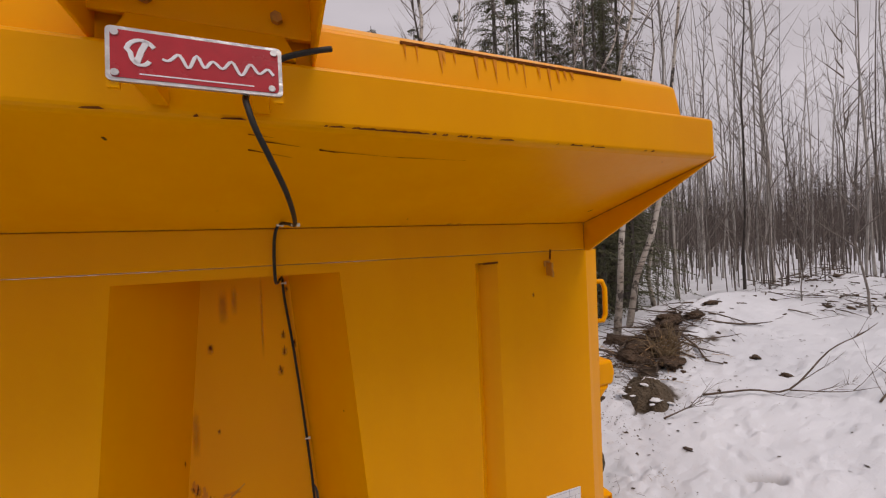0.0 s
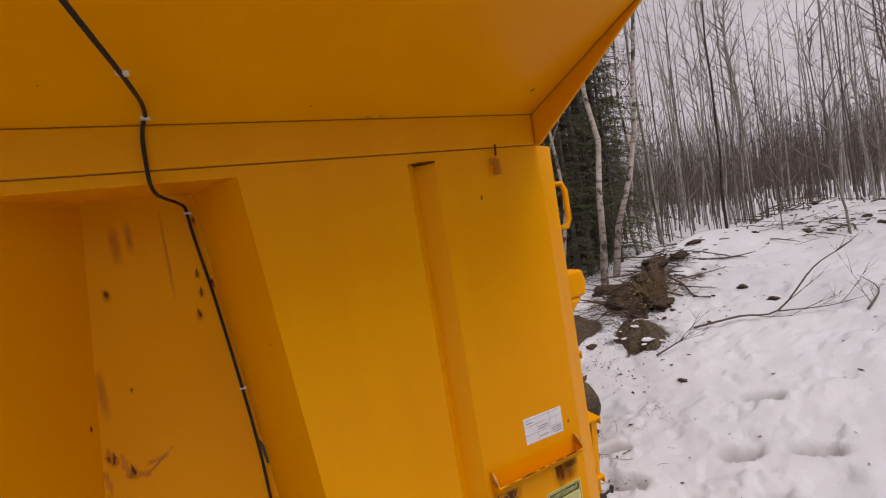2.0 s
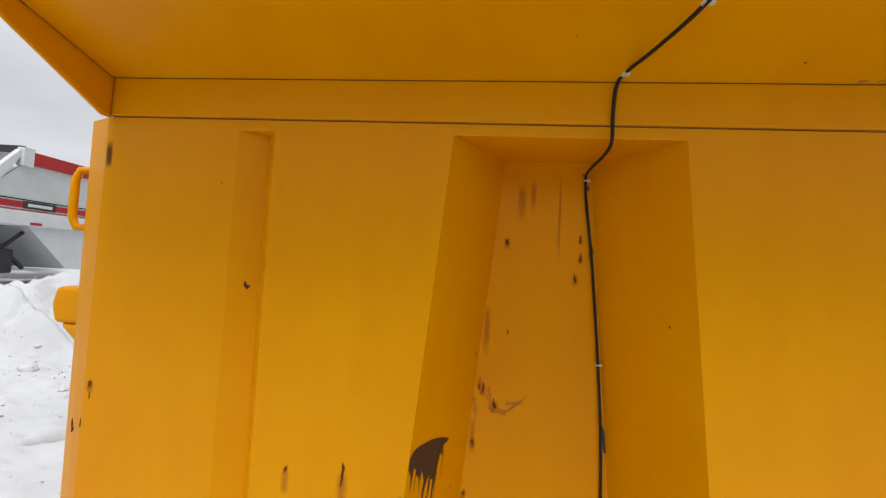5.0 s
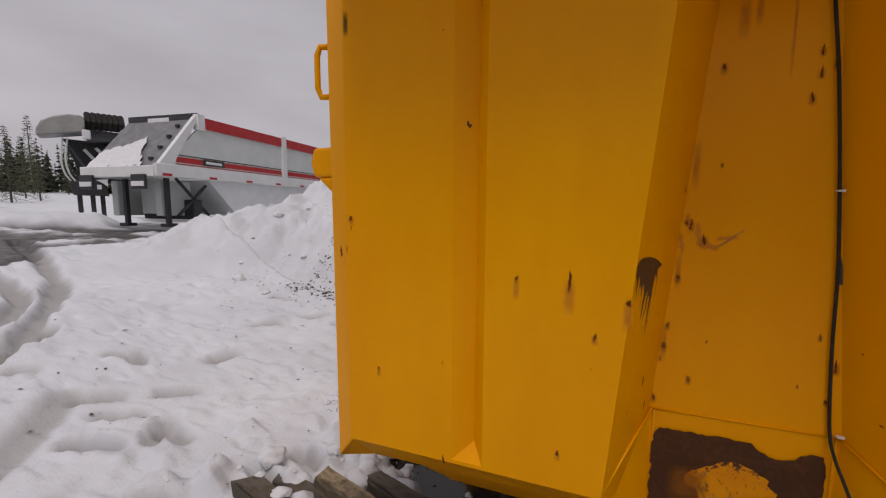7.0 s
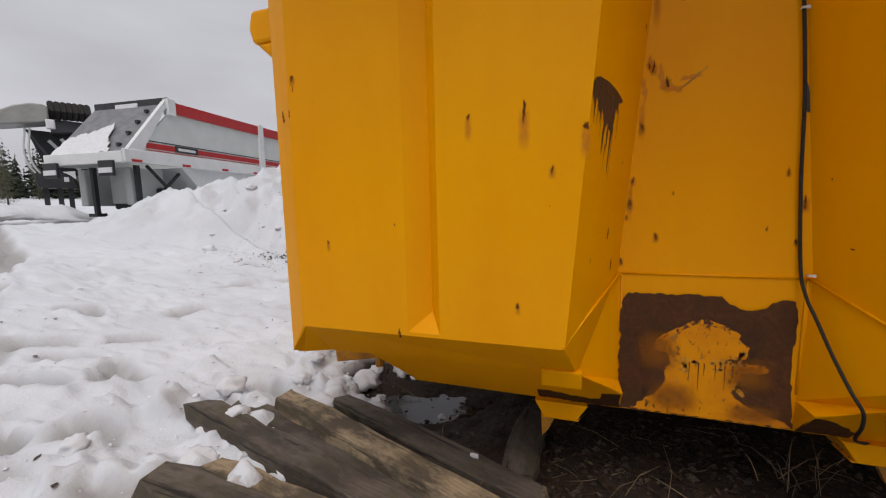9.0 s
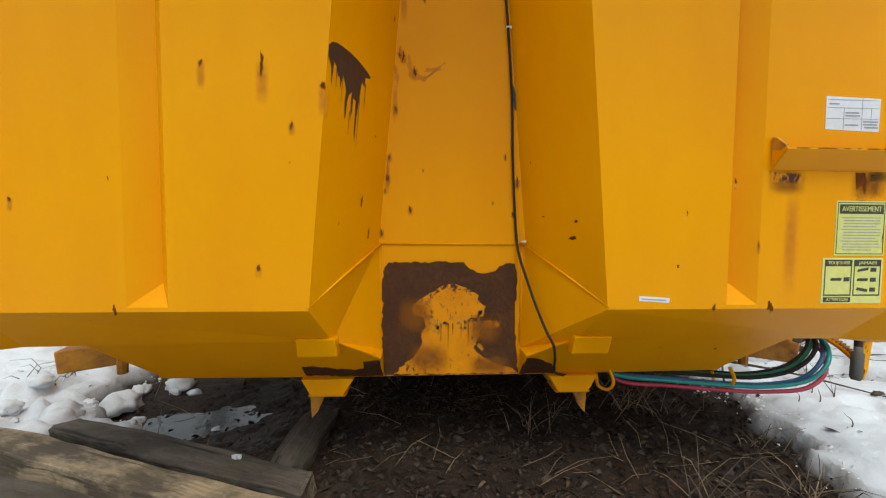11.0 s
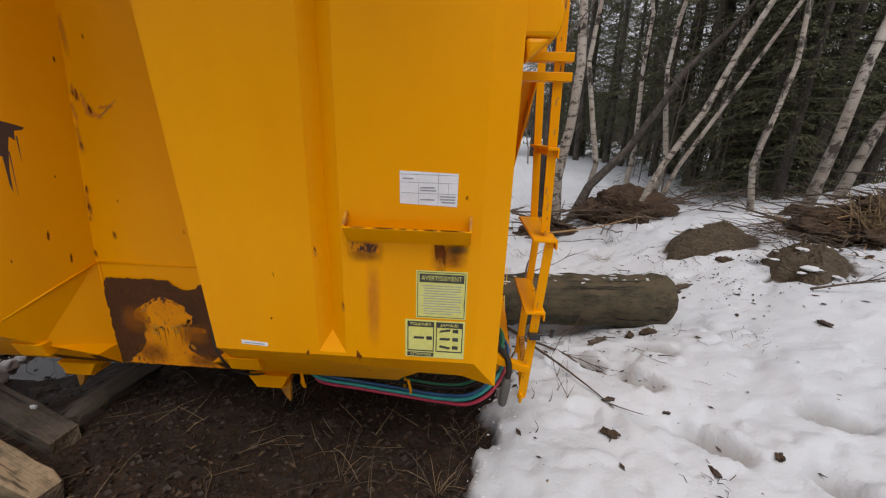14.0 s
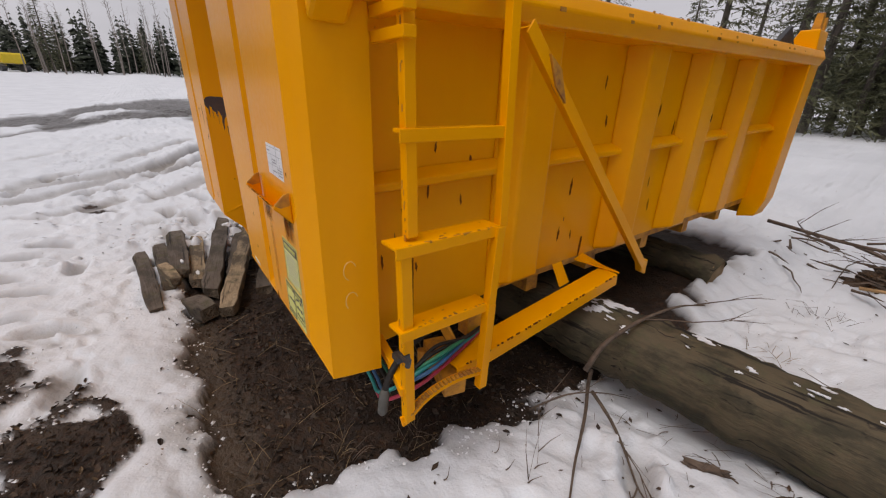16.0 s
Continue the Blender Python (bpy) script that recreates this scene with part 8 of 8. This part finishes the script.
s.prism([(X1 + 0.03, YA, ZT), (X1 + 0.03, YA - 0.12, ZT), (X1 + 0.03, 6.36, ZB + 0.2), (X1 + 0.03, 6.36, ZB), (X1 + 0.03, 6.7, ZB + 0.1)], (-0.12, 0, 0))
part("nose_cheek", s, WHITEPAINT, trailer)
s = Soup()
s.box(X0, X1, 6.3, 6.42, ZB - 0.02, ZB + 0.26)
part("front_beam", s, WHITEPAINT, trailer, bevel=0.02)
for x in (X0 + 0.3, X1 - 0.4):
    s = Soup()
    s.box(x - 0.22, x + 0.22, 6.22, 6.28, ZB - 0.32, ZB + 0.04)
    flap = part("front_flap", s, BLACKSTEEL, trailer, "black flap with a pale bar")
    s = Soup()
    s.box(x - 0.2, x + 0.2, 6.20, 6.22, ZB - 0.25, ZB - 0.13)
    part("flap_bar", s, PAPER, flap)
for x in (X0 + 0.5, X1 - 0.5):
    s = Soup()
    s.box(x - 0.05, x + 0.05, 7.0, 7.1, 0.95, ZB)
    s.box(x - 0.14, x + 0.14, 6.92, 7.18, 0.86, 0.95)
    part("landing_leg", s, BLACKSTEEL, trailer)
s = Soup()
s.prism([(X1 - 0.1, 8.0, ZB), (X1 - 0.1, 15.5, ZB), (X1 - 0.1, 14.0, 1.15), (X1 - 0.1, 9.0, 1.15)], (-2.2, 0, 0))
part("hopper", s, WHITEPAINT, trailer, "pale hopper belly")
s = Soup()
s.box(X0 + 0.7, X1 - 1.0, 7.3, 7.6, 1.2, ZB)
part("gear_box", s, SHEETGREY, trailer, "pale landing gear box", bevel=0.03)
for x in (X0 + 0.15, X1 - 0.75):
    s = Soup()
    s.box(x - 0.12, x + 0.12, 7.0, 7.9, 1.15, ZB - 0.05)
    part("gear_cheek", s, SHEETGREY, trailer, bevel=0.03)
for y0, y1 in ((7.2, 8.3), (8.2, 7.2)):
    s = Soup()
    s.bar((X1 - 0.35, y0, 1.15), (X1 - 0.35, y1, ZB), 0.06, 0.06)
    part("gear_brace", s, BLACKSTEEL, trailer)
s = Soup()
s.box(X0 + 0.3, X1 - 0.3, 7.65, 7.95, 1.05, 1.6)
part("cross_box", s, BLACKSTEEL, trailer, bevel=0.04)
for i in range(6):
    s = Soup()
    s.box(X1 + 0.06, X1 + 0.075, 6.5 + i * 1.4, 6.75 + i * 1.4, ZB + 0.02, ZB + 0.08)
    part("marker_reflector", s, TRAILERRED, trailer)

rear = thing("conveyor_trailer", "grey live-bottom trailer with a dark open underside and coiled black chute", "trailer")


def across(soup, pts, near=0.0, thick=0.4):
    """A slab whose outline stands square to the yard road."""
    soup.prism([(u, near, v) for u, v in pts], (0, thick, 0))
    return soup


part("hood", across(Soup(), [(-1.52, 2.05), (-1.50, 2.25), (-1.38, 2.49), (-1.1, 2.66), (-0.76, 2.76), (-0.5, 2.76), (-0.42, 2.70), (-0.42, 2.40), (-0.51, 2.25), (-0.99, 2.15)], -0.5, 0.9), HOODGREY, rear, "grey rounded hood", bevel=0.04)
part("mid_panel", across(Soup(), [(-0.43, 2.42), (0.44, 2.38), (0.44, 2.10), (-0.43, 2.0)], -0.1, 0.5), TARP, rear, bevel=0.02)
box_ = part("upper_body", across(Soup(), [(0.42, 2.49), (3.4, 2.26), (3.2, 1.92), (0.42, 2.12)], -0.3, 2.2), SHEETGREY, rear, bevel=0.03)
part("red_marker", across(Soup(), [(1.0, 2.40), (1.22, 2.38), (1.22, 2.34), (1.0, 2.36)], -0.312, 0.012), TRAILERRED, box_)
for k in range(7):
    u = -0.36 + 0.135 * k
    s = Soup()
    s.tube([(u - 0.01, -0.2, 2.40), (u + 0.02, -0.28, 2.62), (u, -0.2, 2.86), (u, 0.2, 2.9)], [0.075, 0.09, 0.085, 0.06], 8)
    part("chute_rib", s, RUBBER, rear, "ribbed black rubber chute")
part("dark_underside", across(Soup(), [(-0.99, 2.11), (3.0, 1.95), (3.0, 0.6), (0.19, 0.72), (-0.6, 0.8)], 0.35, 1.2), BLACKSTEEL, rear)
for (u0, v0), (u1, v1), w, mat in (((-0.51, 1.79), (0.11, 0.92), 0.09, SHEETGREY), ((-0.23, 1.86), (0.40, 1.06), 0.09, SHEETGREY), ((0.13, 2.0), (-0.28, 0.94), 0.07, BLACKSTEEL), ((0.21, 2.0), (0.64, 1.29), 0.07, TARP), ((1.15, 1.95), (0.95, 1.35), 0.10, SHEETGREY), ((-0.95, 2.05), (-0.35, 0.85), 0.06, TARP)):
    s = Soup()
    s.bar((u0, 0.1, v0), (u1, 0.1, v1), w, 0.06, up=(0, 1, 0))
    part("brace", s, mat, rear)
part("work_lamp", across(Soup(), [(-0.50, 2.33), (-0.30, 2.31), (-0.30, 2.04), (-0.50, 2.03)], -0.62, 0.12), PAPER, rear, "pale square lamp", bevel=0.03)
for du in (0.0, 0.10):
    s = Soup()
    s.tube(smooth_line([(-0.95 + du, -0.35, 2.05), (-1.03 + du, -0.4, 1.43), (-0.98 + du, -0.4, 1.0), (-0.86 + du, -0.35, 0.76)], 5), 0.025, 6)
    part("loose_hose", s, SHEETGREY, rear)
part("lower_box", across(Soup(), [(-0.92, 0.74), (-0.1, 0.78), (0.02, 0.31), (-0.85, 0.33)], -0.25, 0.7), BLACKSTEEL, rear, bevel=0.03)
part("white_plate", across(Soup(), [(-0.30, 0.82), (0.0, 0.85), (0.0, 0.60), (-0.12, 0.72)], -0.28, 0.02), PAPER, rear)
part("data_plate", across(Soup(), [(-0.27, 0.66), (-0.16, 0.66), (-0.16, 0.52), (-0.27, 0.52)], -0.28, 0.02), PAPER, rear)
for u in (-0.71, -0.4, -0.16):
    part("support_leg", across(Soup(), [(u - 0.06, 0.35), (u + 0.06, 0.35), (u + 0.06, -0.75), (u - 0.06, -0.75)], -0.06, 0.12), BLACKSTEEL, rear)
trailer.matrix_world = YARD
rear.matrix_world = FAR_YARD @ Matrix(((0.521, -0.854, 0, -15.06), (0.854, 0.521, 0, 7.66), (0, 0, 1, 1.42), (0, 0, 0, 1)))

# ---- cabin and machines at the far side of the yard ----
cabin = thing("wooden_cabin", "small brown wooden cabin with a snow-covered roof", "cabin")
cx, cy, cz = -81.9, 23.2, height(-81.9, 23.2) - 0.05
s = Soup()
s.box(cx - 2.2, cx + 2.2, cy - 1.6, cy + 1.6, cz, cz + 1.9)
part("wall", s, CLADDING, cabin)
s = Soup()
s.prism([(cx - 2.6, cy - 2.0, cz + 1.85), (cx + 2.6, cy - 2.0, cz + 1.85), (cx + 2.6, cy, cz + 3.0), (cx - 2.6, cy, cz + 3.0)], (0, 0, 0.15))
s.prism([(cx - 2.6, cy + 2.0, cz + 1.85), (cx + 2.6, cy + 2.0, cz + 1.85), (cx + 2.6, cy, cz + 3.0), (cx - 2.6, cy, cz + 3.0)], (0, 0, 0.15))
part("roof", s, SNOWCLOD, cabin, "roof under snow")
for x in (-1.0, 1.0):
    s = Soup()
    s.box(cx + x - 0.4, cx + x + 0.4, cy - 1.63, cy - 1.6, cz + 0.7, cz + 1.5)
    part("window", s, BLACKSTEEL, cabin)
pole = thing("utility_pole", "thin pale wooden pole beside the far road", "pole")
s = Soup()
s.tube([(-48.9, 10.9, 0.8), (-48.9, 10.9, 9.0)], [0.07, 0.05], 8)
part("shaft", s, SPLINTER, pole)


def excavator(x, y, turn, label):
    ob = thing("excavator", label, "excavator", "parked machines")
    s = Soup()
    s.box(-1.7, 1.5, -1.2, 1.2, 1.0, 2.1)
    s.prism([(-1.7, -1.2, 2.1), (-0.4, -1.2, 2.1), (-0.5, -1.2, 2.45), (-1.5, -1.2, 2.4)], (0, 2.4, 0))
    part("house", s, MACHINE, ob, bevel=0.08)
    s = Soup()
    s.box(0.2, 1.5, -1.2, -0.3, 2.1, 3.0)
    part("cab", s, BLACKSTEEL, ob, bevel=0.06)
    s = Soup()
    s.box(-1.2, 0.4, -1.215, -1.2, 1.45, 1.75)
    part("side_bar", s, INK, ob)
    for sy in (-1, 1):
        s = Soup()
        s.prism([(-2.0, sy * 1.0, 0.3), (-1.6, sy * 1.0, 0), (1.6, sy * 1.0, 0), (2.0, sy * 1.0, 0.3), (2.0, sy * 1.0, 0.6), (1.6, sy * 1.0, 0.85), (-1.6, sy * 1.0, 0.85), (-2.0, sy * 1.0, 0.6)], (0, sy * 0.5, 0))
        part("track", s, BLACKSTEEL, ob)
    s = Soup()
    s.bar((1.3, 0.1, 1.7), (3.4, 0.1, 2.3), 0.35, 0.4)
    part("boom", s, MACHINE, ob)
    s = Soup()
    s.bar((3.4, 0.1, 2.3), (3.9, 0.1, 0.8), 0.3, 0.35)
    part("arm", s, MACHINE, ob)
    ob.matrix_world = pose(x, y, height(x, y), 0, 0, turn)
    return ob


excavator(-82.5, -22.6, 165, "yellow excavator parked beyond the road")
excavator(-85.5, -14.6, 200, "yellow excavator parked near bare trees")
